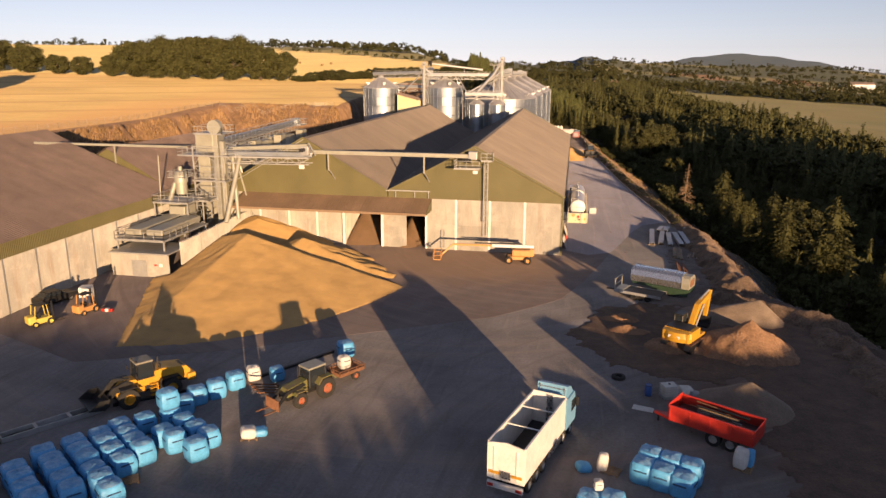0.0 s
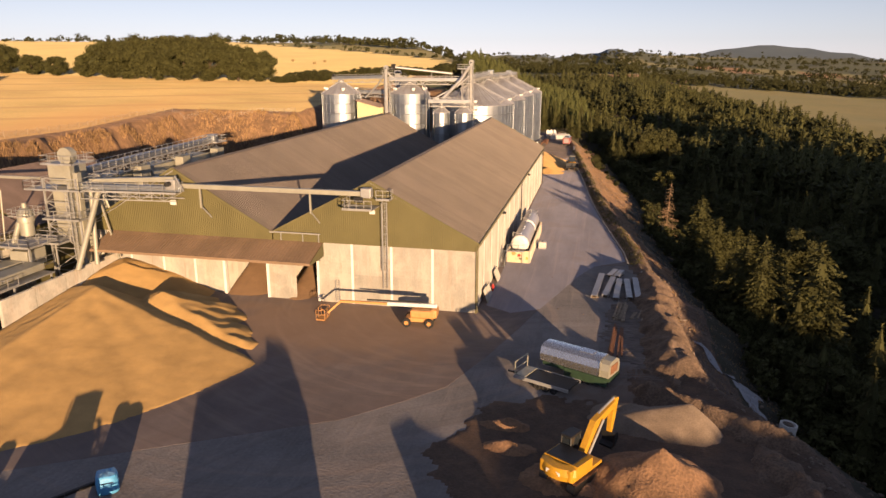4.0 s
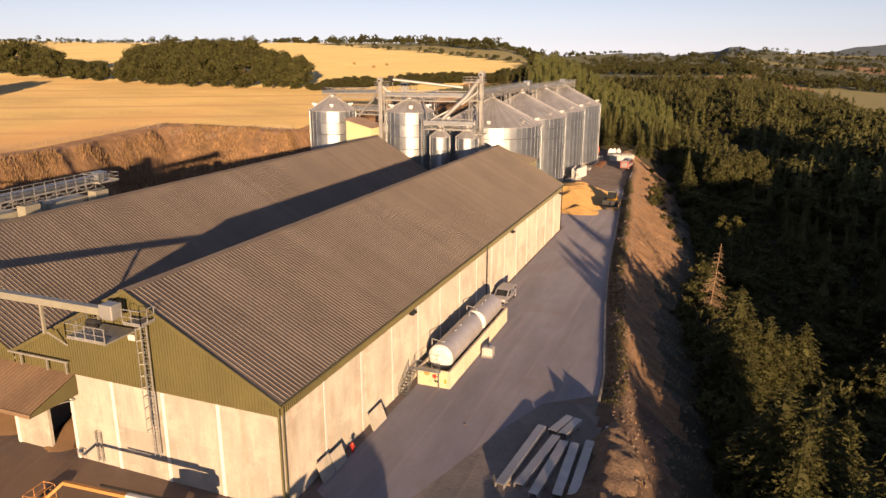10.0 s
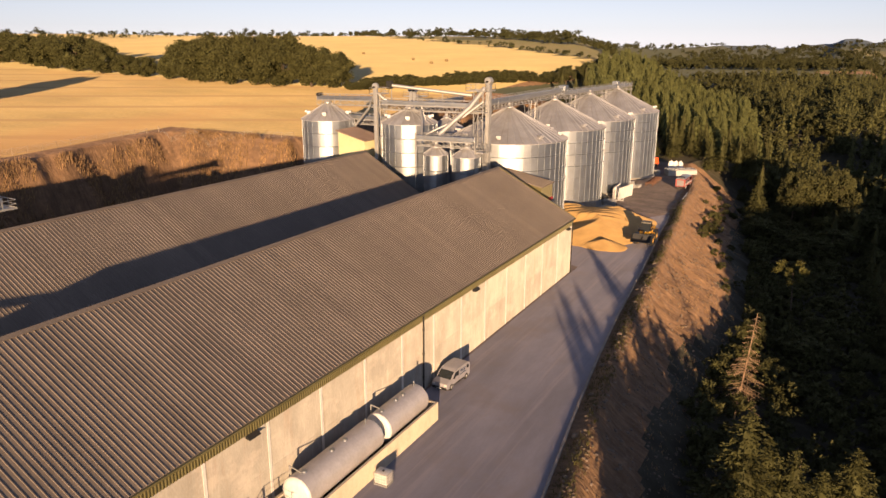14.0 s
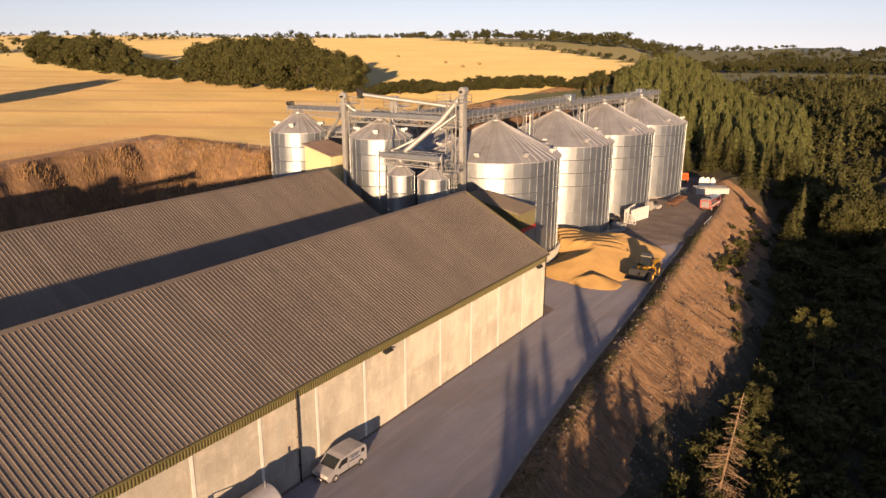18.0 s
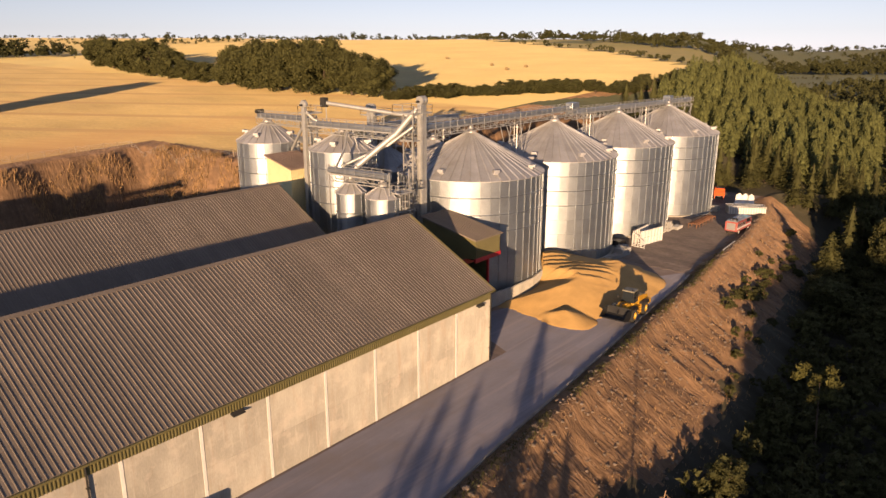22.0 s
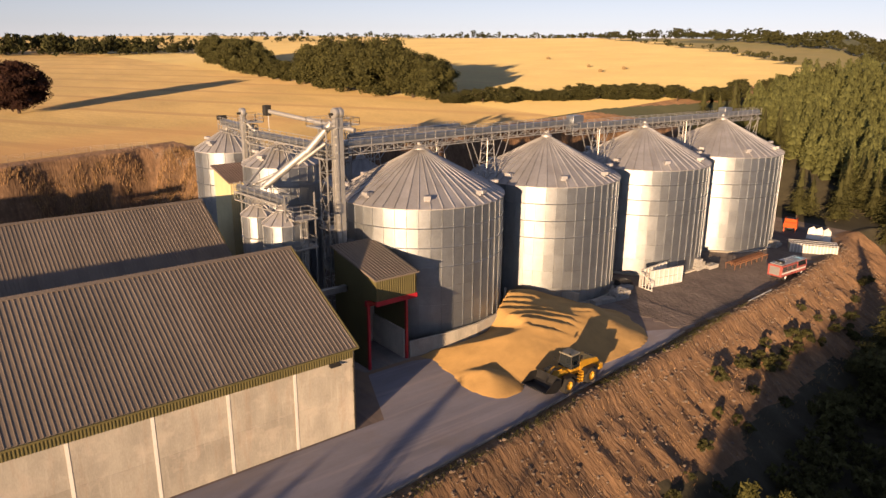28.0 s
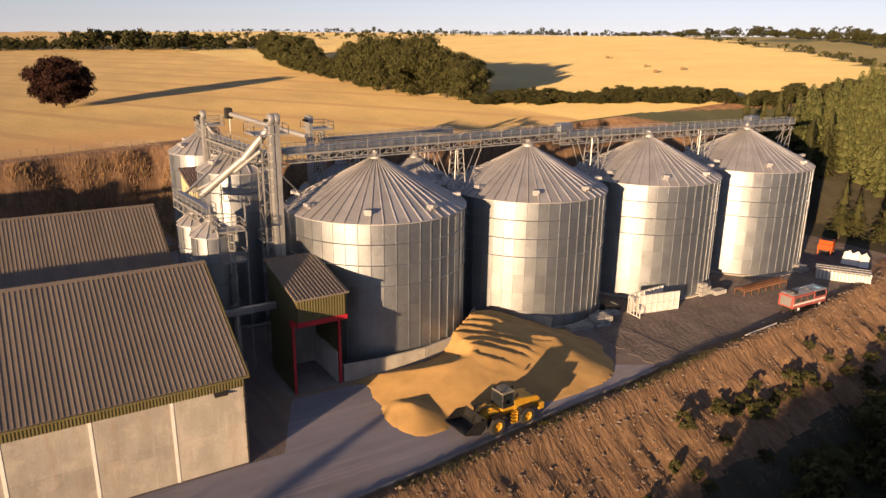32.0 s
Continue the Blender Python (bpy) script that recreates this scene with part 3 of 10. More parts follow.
def strip_wall(s, name, mat, cols, depth=0.05):
    """Upright cladding sheets, each from (x, bottom, top left, top right), facing -y at y."""
    for x0, x1, y, z0, za, zb in cols:
        b = Build()
        n = max(2, round((x1 - x0) / 0.25))
        for k in range(n):
            a, e = x0 + (x1 - x0) * k / n, x0 + (x1 - x0) * (k + 1) / n
            ta, te = za + (zb - za) * k / n, za + (zb - za) * (k + 1) / n
            mid = a + (e - a) * 0.4
            tm = za + (zb - za) * (k + 0.4) / n
            b.add([(a, y, z0), (mid, y, z0), (mid, y, tm), (a, y, ta)], [(0, 1, 2, 3)])
            b.add([(mid, y - depth, z0), (e, y - depth, z0), (e, y - depth, te), (mid, y - depth, tm), (mid, y, z0), (e, y, z0), (e, y, te), (mid, y, tm)],
                  [(0, 1, 2, 3), (4, 0, 3, 7), (1, 5, 6, 2), (3, 2, 6, 7), (0, 4, 5, 1)])
        part(name, b, mat, s)


A0, A1, EAVE, RIDGE_A, RIDGE_B, LENGTH = -24.8, 0.0, 8.45, 15.05, 15.7, 90.0
B0 = -49.6
AM, BM = -12.4, -37.2
WALL_TOP = 7.4


def rib_outline(x, y, n, pitch, high=0.05, thick=0.12):
    """Plan outline of an upright ribbed sheet facing +x."""
    pts = []
    for k in range(n):
        for f, d in ((0.0, 0), (0.12, 0), (0.18, high), (0.5, high), (0.56, 0)):
            pts.append((x + d, y + pitch * (k + f)))
    return pts + [(x, y + pitch * n), (x - thick, y + pitch * n), (x - thick, y)]


def east_wall(s, x, y0, y1, bay):
    """Precast concrete panels with white joint strips and an olive band under the eaves, facing +x."""
    n = round((y1 - y0) / bay)
    low = Build().box(x - 0.22, x, 0.03, bay - 0.03, -0.6, 3.676, bev=0.004).mesh("concrete_panel", M_CONC)
    top = Build().box(x - 0.22, x - 0.002, 0.03, bay - 0.03, 3.68, WALL_TOP, bev=0.004).mesh("concrete_panel", M_CONC)
    joint = Build().box(x - 0.3, x + 0.035, -0.13, 0.13, -0.3, WALL_TOP + 0.02).mesh("joint_strip", M_WHITE)
    b = Build()
    m = round(bay / 0.25)
    b.prism(rib_outline(x + 0.05, 0.0, m, bay / m), WALL_TOP, EAVE - 0.08, "z")
    band = b.mesh("eaves_sheet", M_GREEN)
    for k in range(n):
        y = y0 + bay * k
        for nm, me, mt in (("concrete_panel", low, M_CONC), ("concrete_panel", top, M_CONC), ("eaves_sheet", band, M_GREEN)):
            part(nm, me, mt, s, m=Matrix.Translation((0, y, 0)))
        if k:
            part("joint_strip", joint, M_WHITE, s, m=Matrix.Translation((0, y, 0)))


shed_a = thing("grain_shed", "long grain shed with concrete panel walls and brown ribbed roof", "barn")
roof_slope(shed_a, 0.3, EAVE, AM, RIDGE_A, -0.25, 90.25, M_ROOF)
roof_slope(shed_a, A0, EAVE + 0.05, AM, RIDGE_A, -0.25, 90.25, M_ROOF)
part("ridge_cap", Build().prism([(AM - 0.35, RIDGE_A - 0.10), (AM, RIDGE_A + 0.10), (AM + 0.35, RIDGE_A - 0.10), (AM + 0.33, RIDGE_A - 0.14), (AM, RIDGE_A + 0.05), (AM - 0.33, RIDGE_A - 0.14)], -0.3, 90.3, "y"), M_ROOF, shed_a)
part("roof_deck", Build().prism([(A0, EAVE - 0.12), (AM, RIDGE_A - 0.12), (0.2, EAVE - 0.12), (0.2, EAVE - 0.2), (AM, RIDGE_A - 0.25), (A0, EAVE - 0.2)], -0.1, 90.1, "y"), M_STEEL, shed_a)
part("gutter", Build().box(0.30, 0.46, -0.3, 90.3, EAVE - 0.18, EAVE - 0.02), M_GREEN, shed_a, "olive eaves gutter")
east_wall(shed_a, 0.0, 0, 90, 6.0)
for y in (45.7, 89.85):
    b = Build().tube((0.16, y, 0), (0.16, y, EAVE - 0.3), 0.075, 8)
    for z in (1.5, 4.0, 6.5):
        b.box(0.02, 0.26, y - 0.10, y + 0.10, z, z + 0.06)
    part("downpipe", b, M_DARK, shed_a, "dark downpipe")
part("corner_pipe", Build().tube((0.12, -0.12, 0), (0.12, -0.12, EAVE - 0.1), 0.08, 8).tube((0.22, 0.25, 0), (0.22, 0.25, EAVE - 0.1), 0.06, 8), M_GREEN, shed_a)
for y in (22.3, 57.1, 87.9):
    part("wall_vent", Build().prism([(0.03, 7.18), (0.45, 7.12), (0.45, 7.2), (0.03, 7.42)], y - 0.55, y + 0.55, "y"), M_DARK, shed_a, "small dark louvre vent")


def gable(s, xa, xb, apex, y, z0=None, face=1):
    """Olive sheets over a gable from xa to xb."""
    xm = (xa + xb) / 2
    n = 24
    cols = []
    for k in range(n):
        p, q = xa + (xb - xa) * k / n, xa + (xb - xa) * (k + 1) / n
        t = lambda x: EAVE - 0.12 + (apex - EAVE) * (1 - abs(x - xm) / (xm - xa))  # noqa: E731
        cols.append((p, q, y, WALL_TOP if z0 is None else z0, t(p), t(q)))
    strip_wall(s, "gable_sheet", M_GREEN, cols)


def barge(s, xa, xb, apex, y):
    xm = (xa + xb) / 2
    for p, q in ((xa, xm), (xm, xb)):
        za, zb = (EAVE, apex) if p == xa else (apex, EAVE)
        part("barge_board", Build().prism([(p, za - 0.22), (q, zb - 0.22), (q, zb + 0.09), (p, za + 0.09)], y - 0.06, y + 0.04, "y"), M_GREEN, s)


gable(shed_a, A0, A1, RIDGE_A, 0.0)
barge(shed_a, A0, 0.35, RIDGE_A, -0.28)
gable(shed_a, A0, A1, RIDGE_A, 90.05)
barge(shed_a, A0, 0.35, RIDGE_A, 90.28)
# front wall of the first shed: four panels right of the door, white strips between
for x0, x1 in ((-19.05, -14.85), (-14.85, -10.0), (-10.0, -5.05), (-5.05, -0.02)):
    for z0, z1 in ((-0.6, 3.676), (3.68, WALL_TOP)):
        part("concrete_panel", Build().box(x0 + 0.03, x1 - 0.03, 0.0, 0.22, z0, z1, bev=0.004), M_CONC, shed_a)
for x in (-14.85, -10.0, -5.05):
    part("joint_strip", Build().box(x - 0.14, x + 0.14, -0.035, 0.25, -0.3, WALL_TOP), M_WHITE, shed_a)
for x0, x1 in ((-24.8, -16.7), (-16.7, -8.3), (-8.3, -0.02)):
    part("concrete_panel", Build().box(x0 + 0.03, x1 - 0.03, 89.78, 90.0, -0.6, WALL_TOP, bev=0.02), M_CONC, shed_a)
part("door_post", Build().box(-19.35, -19.05, -0.1, 0.35, 0, 5.2, bev=0.02), M_WHITE, shed_a)
part("side_wall", Build().box(-25.6, -22.2, 0.0, 0.3, -0.3, 5.4, bev=0.02), M_CONC, shed_a)
part("inner_wall", Build().box(-24.9, -24.7, 0.3, 89.7, -0.3, EAVE), M_CONC, shed_a)
part("door_head", Build().box(-24.7, -19.05, 0.0, 0.25, 5.2, WALL_TOP), M_GREEN, shed_a)
part("sign_plate", Build().box(-12.5, -11.85, -0.12, -0.07, 11.2, 11.65), M_WHITE, shed_a, "small pale sign plate")
part("wall_ladder", ladder(Build(), -10.6, -0.45, 2.3, 13.2), M_STEEL, shed_a, "galvanised caged ladder")
part("wall_ladder", ladder(Build(), -16.7, -0.25, 0.3, 2.9, cage=False), M_STEEL, shed_a, "short galvanised ladder")

shed_b = thing("grain_shed", "long grain shed with olive gable and open doorways under a canopy", "barn")
roof_slope(shed_b, A0 - 0.1, EAVE + 0.05, BM, RIDGE_B, -0.25, 90.25, M_ROOF)
roof_slope(shed_b, B0 - 0.3, EAVE, BM, RIDGE_B, -0.25, 90.25, M_ROOF)
part("ridge_cap", Build().prism([(BM - 0.35, RIDGE_B - 0.10), (BM, RIDGE_B + 0.10), (BM + 0.35, RIDGE_B - 0.10), (BM + 0.33, RIDGE_B - 0.14), (BM, RIDGE_B + 0.05), (BM - 0.33, RIDGE_B - 0.14)], -0.3, 90.3, "y"), M_ROOF, shed_b)
part("roof_deck", Build().prism([(B0, EAVE - 0.12), (BM, RIDGE_B - 0.12), (A0 - 0.12, EAVE - 0.12), (A0 - 0.12, EAVE - 0.2), (BM, RIDGE_B - 0.25), (B0, EAVE - 0.2)], -0.1, 90.1, "y"), M_STEEL, shed_b)
part("valley_gutter", Build().box(A0 - 0.3, A0 + 0.25, -0.35, 90.3, EAVE - 0.1, EAVE + 0.06), M_STEEL, shed_b)
gable(shed_b, B0, A0 - 0.12, RIDGE_B, 0.0)
barge(shed_b, B0 - 0.3, A0 - 0.1, RIDGE_B, -0.28)
gable(shed_b, B0, A0 - 0.12, RIDGE_B, 90.05)
barge(shed_b, B0 - 0.3, A0 - 0.1, RIDGE_B, 90.28)
for x0, x1 in ((-49.6, -45.0), (-45.0, -40.4), (-40.4, -36.0), (-36.0, -31.8)):
    part("concrete_panel", Build().box(x0 + 0.03, x1 - 0.03, 0.6, 0.85, -0.6, WALL_TOP, bev=0.02), M_CONC, shed_b)
    part("joint_strip", Build().box(x1 - 0.13, x1 + 0.13, 0.56, 0.9, -0.3, WALL_TOP), M_WHITE, shed_b)
for x0, x1 in ((-49.6, -41.4), (-41.4, -33.2), (-33.2, -24.95)):
    part("concrete_panel", Build().box(x0 + 0.03, x1 - 0.03, 89.78, 90.0, -0.6, WALL_TOP, bev=0.02), M_CONC, shed_b)
part("door_head", Build().box(-31.6, -24.95, 0.05, 0.3, 5.3, WALL_TOP), M_GREEN, shed_b)
part("door_post", Build().box(-31.85, -31.5, 0.0, 0.6, 0, 5.3, bev=0.02), M_WHITE, shed_b)
part("door_post", Build().box(-25.95, -25.6, -0.1, 0.4, 0, 5.3, bev=0.02), M_WHITE, shed_b)
for k in range(15):
    part("concrete_panel", Build().box(B0, B0 + 0.22, 6 * k + 0.03, 6 * k + 5.97, -0.6, EAVE - 0.1, bev=0.02), M_CONC, shed_b)
part("inner_wall", Build().box(-31.9, -31.7, 0.9, 30, -0.3, 5.5), M_CONC, shed_b)
part("sign_plate", Build().box(-38.2, -37.4, -0.12, -0.07, 11.1, 11.7), M_WHITE, shed_b, "small pale sign plate")
# canopy over the doorways
canopy = thing("canopy", "rust-brown ribbed lean-to canopy over the shed doorways", "canopy")
ca = math.atan2(7.4 - 6.0, 4.2)
cme = ribbed(3, RIB, 0.055, math.hypot(4.2, 1.4)).mesh("canopy_sheet", M_CANOPY)
for k in range(24):
    x = -47.2 + 28.8 * k / 24
    part("canopy_sheet", cme, M_CANOPY, canopy, m=Matrix.Translation((x + 1.2, -4.2, 6.0)) @ Matrix.Rotation(math.pi / 2, 4, "Z") @ Matrix.Rotation(-ca, 4, "Y"))
part("canopy_edge", Build().box(-47.2, -18.4, -4.28, -4.16, 5.7, 6.02), M_CANOPY, canopy)
part("canopy_cheek", Build().prism([(-4.2, 5.72), (0, 5.72), (0, 7.4), (-4.2, 6.0)], -18.5, -18.4, "x"), M_GREEN, canopy)
part("canopy_cheek", Build().prism([(-4.2, 5.72), (0, 5.72), (0, 7.4), (-4.2, 6.0)], -47.25, -47.15, "x"), M_GREEN, canopy)
b = Build()
for x in (-47, -41.3, -35.6, -30, -24.4, -18.8):
    b.bar((x, -4.1, 5.85), (x, 0, 7.2), 0.12, 0.2), b.bar((x, 0, 5.2), (x, -3.2, 5.9), 0.09)
part("canopy_frame", b, M_STEEL, canopy)
part("pipe_rail", Build().bar((-24.6, -0.4, 8.5), (-18.6, -0.4, 8.5), 0.14).bar((-23.6, -0.4, 7.5), (-23.6, -0.4, 8.5), 0.1).bar((-20.8, -0.4, 7.5), (-20.8, -0.4, 8.5), 0.1).bar((-18.8, -0.4, 7.5), (-18.8, -0.4, 8.5), 0.1), M_STEEL, canopy)

# old sheds to the west
shed_c = thing("store_shed", "old storage shed with brown ribbed roof and pale concrete wall", "barn")
CX, CY0, CY1, CR, CM, CEAVE = -57.0, -78.0, -2.5, 14.4, -74.0, 7.75
roof_slope(shed_c, CX + 0.2, CEAVE, CM, CR, CY0, CY1, M_ROOF_C)
roof_slope(shed_c, -91.0, CEAVE, CM, CR, CY0, CY1, M_ROOF_C)
part("roof_deck", Build().prism([(-91, CEAVE - 0.1), (CM, CR - 0.1), (CX, CEAVE - 0.1), (CX, CEAVE - 0.2), (CM, CR - 0.22), (-91, CEAVE - 0.2)], CY0, CY1, "y"), M_STEEL, shed_c)
cl = Build().box(CX - 0.22, CX, 0.04, 4.76, -0.6, 6.05, bev=0.02).mesh("concrete_panel", M_CONC)
cj = Build().box(CX - 0.25, CX + 0.05, -0.1, 0.1, -0.3, 6.1).mesh("dark_post", M_STEEL)
b = Build()
b.prism(rib_outline(CX + 0.02, 0.0, 19, 0.252), 6.05, CEAVE - 0.05, "z")
cb = b.mesh("eaves_sheet", M_GREEN)
for k in range(15):
    y = -5.2 - 4.8 * (k + 1) + 2.6
    for nm, me, mt in (("concrete_panel", cl, M_CONC), ("eaves_sheet", cb, M_GREEN), ("dark_post", cj, M_STEEL)):
        part(nm, me, mt, shed_c, m=Matrix.Translation((0, y, 0)))
part("end_wall", Build().prism([(-91, -0.5), (CX, -0.5), (CX, CEAVE - 0.15), (CM, CR - 0.2), (-91, CEAVE - 0.15)], CY1 - 0.25, CY1 - 0.05, "y"), M_GREEN, shed_c)
part("end_wall", Build().prism([(-91, -0.5), (CX, -0.5), (CX, CEAVE - 0.15), (CM, CR - 0.2), (-91, CEAVE - 0.15)], CY0 + 0.05, CY0 + 0.25, "y"), M_GREEN, shed_c)
part("back_wall", Build().box(-91.0, -90.8, CY0 + 0.3, CY1 - 0.3, -0.5, CEAVE), M_CONC, shed_c)
shed_d = thing("store_shed", "low storage shed with brown ribbed roof behind the others", "barn")
roof_slope(shed_d, -57.5, 7.6, -68.0, 13.6, -2.2, 23.0, M_ROOF_C)
roof_slope(shed_d, -78.5, 7.6, -68.0, 13.6, -2.2, 23.0, M_ROOF_C)
part("wall", Build().prism([(-78.3, -0.5), (-57.7, -0.5), (-57.7, 7.5), (-68.0, 13.4), (-78.3, 7.5)], -1.9, 22.8, "y"), M_GREEN, shed_d)
shed_e = thing("store_shed", "storage shed with brown ribbed roof below the cut bank", "barn")
roof_slope(shed_e, -79.5, 8.5, -92.5, 14.3, -2.2, 16.0, M_ROOF_C)
part("wall", Build().prism([(-92.5, -0.5), (-79.7, -0.5), (-79.7, 8.4), (-92.5, 14.1)], -1.9, 15.8, "y"), M_GREEN, shed_e)

# ---- silos ----
def silo(x, y, r, eave, top, sheets, stiff, rings, name="grain_silo", label="", foot=0.0, turn=0.0):
    s = thing(name, label or "large galvanised steel grain silo with ribbed conical roof", "silo", pose(x, y, 0, 0, 0, turn), group="grain silos")
    part("footing", Build().turned([(r + 0.45, -0.4), (r + 0.45, 0.25 + foot), (r - 0.2, 0.25 + foot)], 48), M_CONC, s, "concrete footing ring")
    a = 2 * math.pi / sheets
    z0 = 0.25 + foot
    edges = [z0 + (eave - z0) * k / rings for k in range(rings + 1)]
    for k in range(rings):
        me = Build().turned([(r - 0.002 * k, edges[k]), (r - 0.002 * k, edges[k + 1] - 0.012), (r - 0.03, edges[k + 1] - 0.012)], 3, a0=0.004, a1=a - 0.004).mesh("wall_sheet", M_GALV, 40)
        for i in range(sheets):
            part("wall_sheet", me, M_GALV, s, m=Matrix.Rotation(a * (i + 0.5 * (k % 2)), 4, "Z"))
    sm = Build().box(r, r + 0.065, -0.04, 0.04, z0, eave + 0.1).mesh("stiffener", M_GALV)
    for i in range(stiff):
        part("stiffener", sm, M_GALV, s, m=Matrix.Rotation(2 * math.pi * i / stiff, 4, "Z"))
    for k in range(max(1, rings - 3), rings):
        part("wind_ring", Build().turned([(r + 0.02, edges[k] - 0.06), (r + 0.13, edges[k]), (r + 0.02, edges[k] + 0.06)], 48), M_GALV, s)
    n = stiff
    h = (top - eave) / (r + 0.15)
    c = 2 * math.pi / n
    r1, r0 = r + 0.18, 0.55
    zz = lambda q: eave + (r + 0.15 - q) * h  # noqa: E731
    sh = Build()
    sh.add([(r1 * math.cos(0), 0, zz(r1)), (r1 * math.cos(c), r1 * math.sin(c), zz(r1)), (r0 * math.cos(c), r0 * math.sin(c), zz(r0)), (r0, 0, zz(r0))], [(0, 1, 2, 3)])
    sh.add([(r1, 0, zz(r1)), (r1, 0.07, zz(r1) + 0.14), (r0, 0.02, zz(r0) + 0.10), (r0, 0, zz(r0)), (r1, -0.07, zz(r1)), (r0, -0.02, zz(r0))], [(0, 1, 2, 3), (4, 1, 2, 5)])
    sh.add([(r1, 0, zz(r1)), (r1 * math.cos(c), r1 * math.sin(c), zz(r1)), (r1 * math.cos(c), r1 * math.sin(c), zz(r1) - 0.12), (r1, 0, zz(r1) - 0.12)], [(0, 1, 2, 3)])
    me = sh.mesh("roof_sheet", M_GALV_ROOF)
    for i in range(n):
        part("roof_sheet", me, M_GALV_ROOF, s, m=Matrix.Rotation(c * i, 4, "Z"))
    part("roof_cap", Build().turned([(0.75, zz(0.75) + 0.05), (0.75, zz(0.75) + 0.35), (0.35, zz(0.55) + 0.55), (0.35, top + 0.6), (0.0, top + 0.62)], 16), M_GALV_ROOF, s, "inlet collar")
    if r > 4:
        k = 8 if r > 8 else 4
        for i in range(k):
            q = r - 1.3
            v = Build().box(-0.35, 0.35, -0.35, 0.35, zz(q) - 0.1, zz(q) + 0.55, bev=0.05).box(0.3, 0.75, -0.42, 0.42, zz(q) + 0.2, zz(q) + 0.62, bev=0.05)
            part("roof_vent", v, M_GALV_ROOF, s, m=Matrix.Rotation(2 * math.pi * (i + 0.3) / k, 4, "Z") @ Matrix.Translation((q, 0, 0)))
    return s


SILOS = [(-20.7 + 0.5 * k, 112.9 + 22.67 * k) for k in range(4)]
silo_1 = silo(*SILOS[0], 10.8, 16.8, 22.5, 24, 48, 7)
for q in SILOS[1:]:
    copy_thing(silo_1, pose(*q, 0))
silo(-53.2, 100.8, 5.0, 19.6, 22.9, 12, 24, 8, label="tall narrow galvanised steel silo with conical roof")
silo(-34.7, 100.4, 4.95, 19.9, 22.7, 12, 24, 8, label="tall narrow galvanised steel silo with rusty conical roof")
silo(-24.8, 92.5, 1.95, 15.9, 17.5, 6, 12, 6, label="small galvanised hopper silo with conical roof")
silo(-19.3, 92.9, 2.2, 15.9, 17.6, 6, 12, 6, label="small galvanised hopper silo with conical roof")
for x, y in ((-44, 118.5), (-44, 131.5)):
    silo(x, y, 6.0, 14.0, 18.0, 14, 28, 6, label="galvanised steel silo standing behind the large silos")

# hut between the two tall silos
hut = thing("machine_hut", "tall cream sheet-clad machine hut with brown mono-pitch roof", "hut")
M_CREAM = material("cream_cladding", (0.58, 0.52, 0.30), 0.6, 0, 0.1, 2.0, 0.08, 0.2, 0.05)
b = Build()
part("wall", Build().prism([(-47.3, 0), (-41.6, 0), (-41.6, 16.6), (-47.3, 18.0)], 95.9, 101.9, "y"), M_CREAM, hut)
b.prism(rib_outline(-41.58, 95.9, 20, 0.3, thick=0.018), 0, 16.5, "z")
part("side_sheet", b, M_CREAM, hut)
part("roof", Build().prism([(-47.7, 18.05), (-41.2, 16.45), (-41.2, 16.6), (-47.7, 18.2)], 95.6, 102.2, "y"), M_ROOF_C, hut)
for k in range(16):
    y = 95.7 + 0.41 * k
    part("roof_rib", Build().prism([(-47.7, 18.2), (-41.2, 16.6), (-41.2, 16.66), (-47.7, 18.26)], y, y + 0.13, "y"), M_ROOF_C, hut)

# elevator towers, galleries and spouts
def gallery(name, a, b, w=1.5, h=1.1, label="galvanised lattice conveyor gallery with handrails", deep=0.9, side=True):
    g = thing(name, label, "conveyor")
    a, b = Vector(a), Vector(b)
    d = (b - a)
    n = max(2, round(d.length / 1.6))
    s = Vector((-d.y, d.x, 0)).normalized() * w / 2
    up = Vector((0, 0, 1))
    t = Build()
    for k in (-1, 1):
        t.bar(a + s * k, b + s * k, 0.14), t.bar(a + s * k - up * deep, b + s * k - up * deep, 0.12)
        for i in range(n):
            p, q = a + d * (i / n) + s * k, a + d * ((i + 1) / n) + s * k
            t.bar(p, p - up * deep, 0.07), t.bar(p - up * deep if i % 2 else p, q if i % 2 else q - up * deep, 0.06)
    part("truss", t, M_STEEL, g)
    r = Build()
    for k in (-1, 1):
        rail(r, [a + s * k, b + s * k], h, d.length / n)
    part("handrail", r, M_STEEL, g)
    q = d.to_track_quat("Y", "Z").to_matrix().to_4x4()
    L = d.length
    M = Matrix.Translation(a) @ q
    part("walkway", Build().box(-w / 2, w / 2, 0, L, -0.05, 0.03, M), M_STEEL, g)
    part("conveyor_trunk", Build().box(-0.38, 0.32, -0.3, L + 0.3, 0.1, 0.75, M, bev=0.04), M_GALV, g, "enclosed conveyor trunking")
    return g


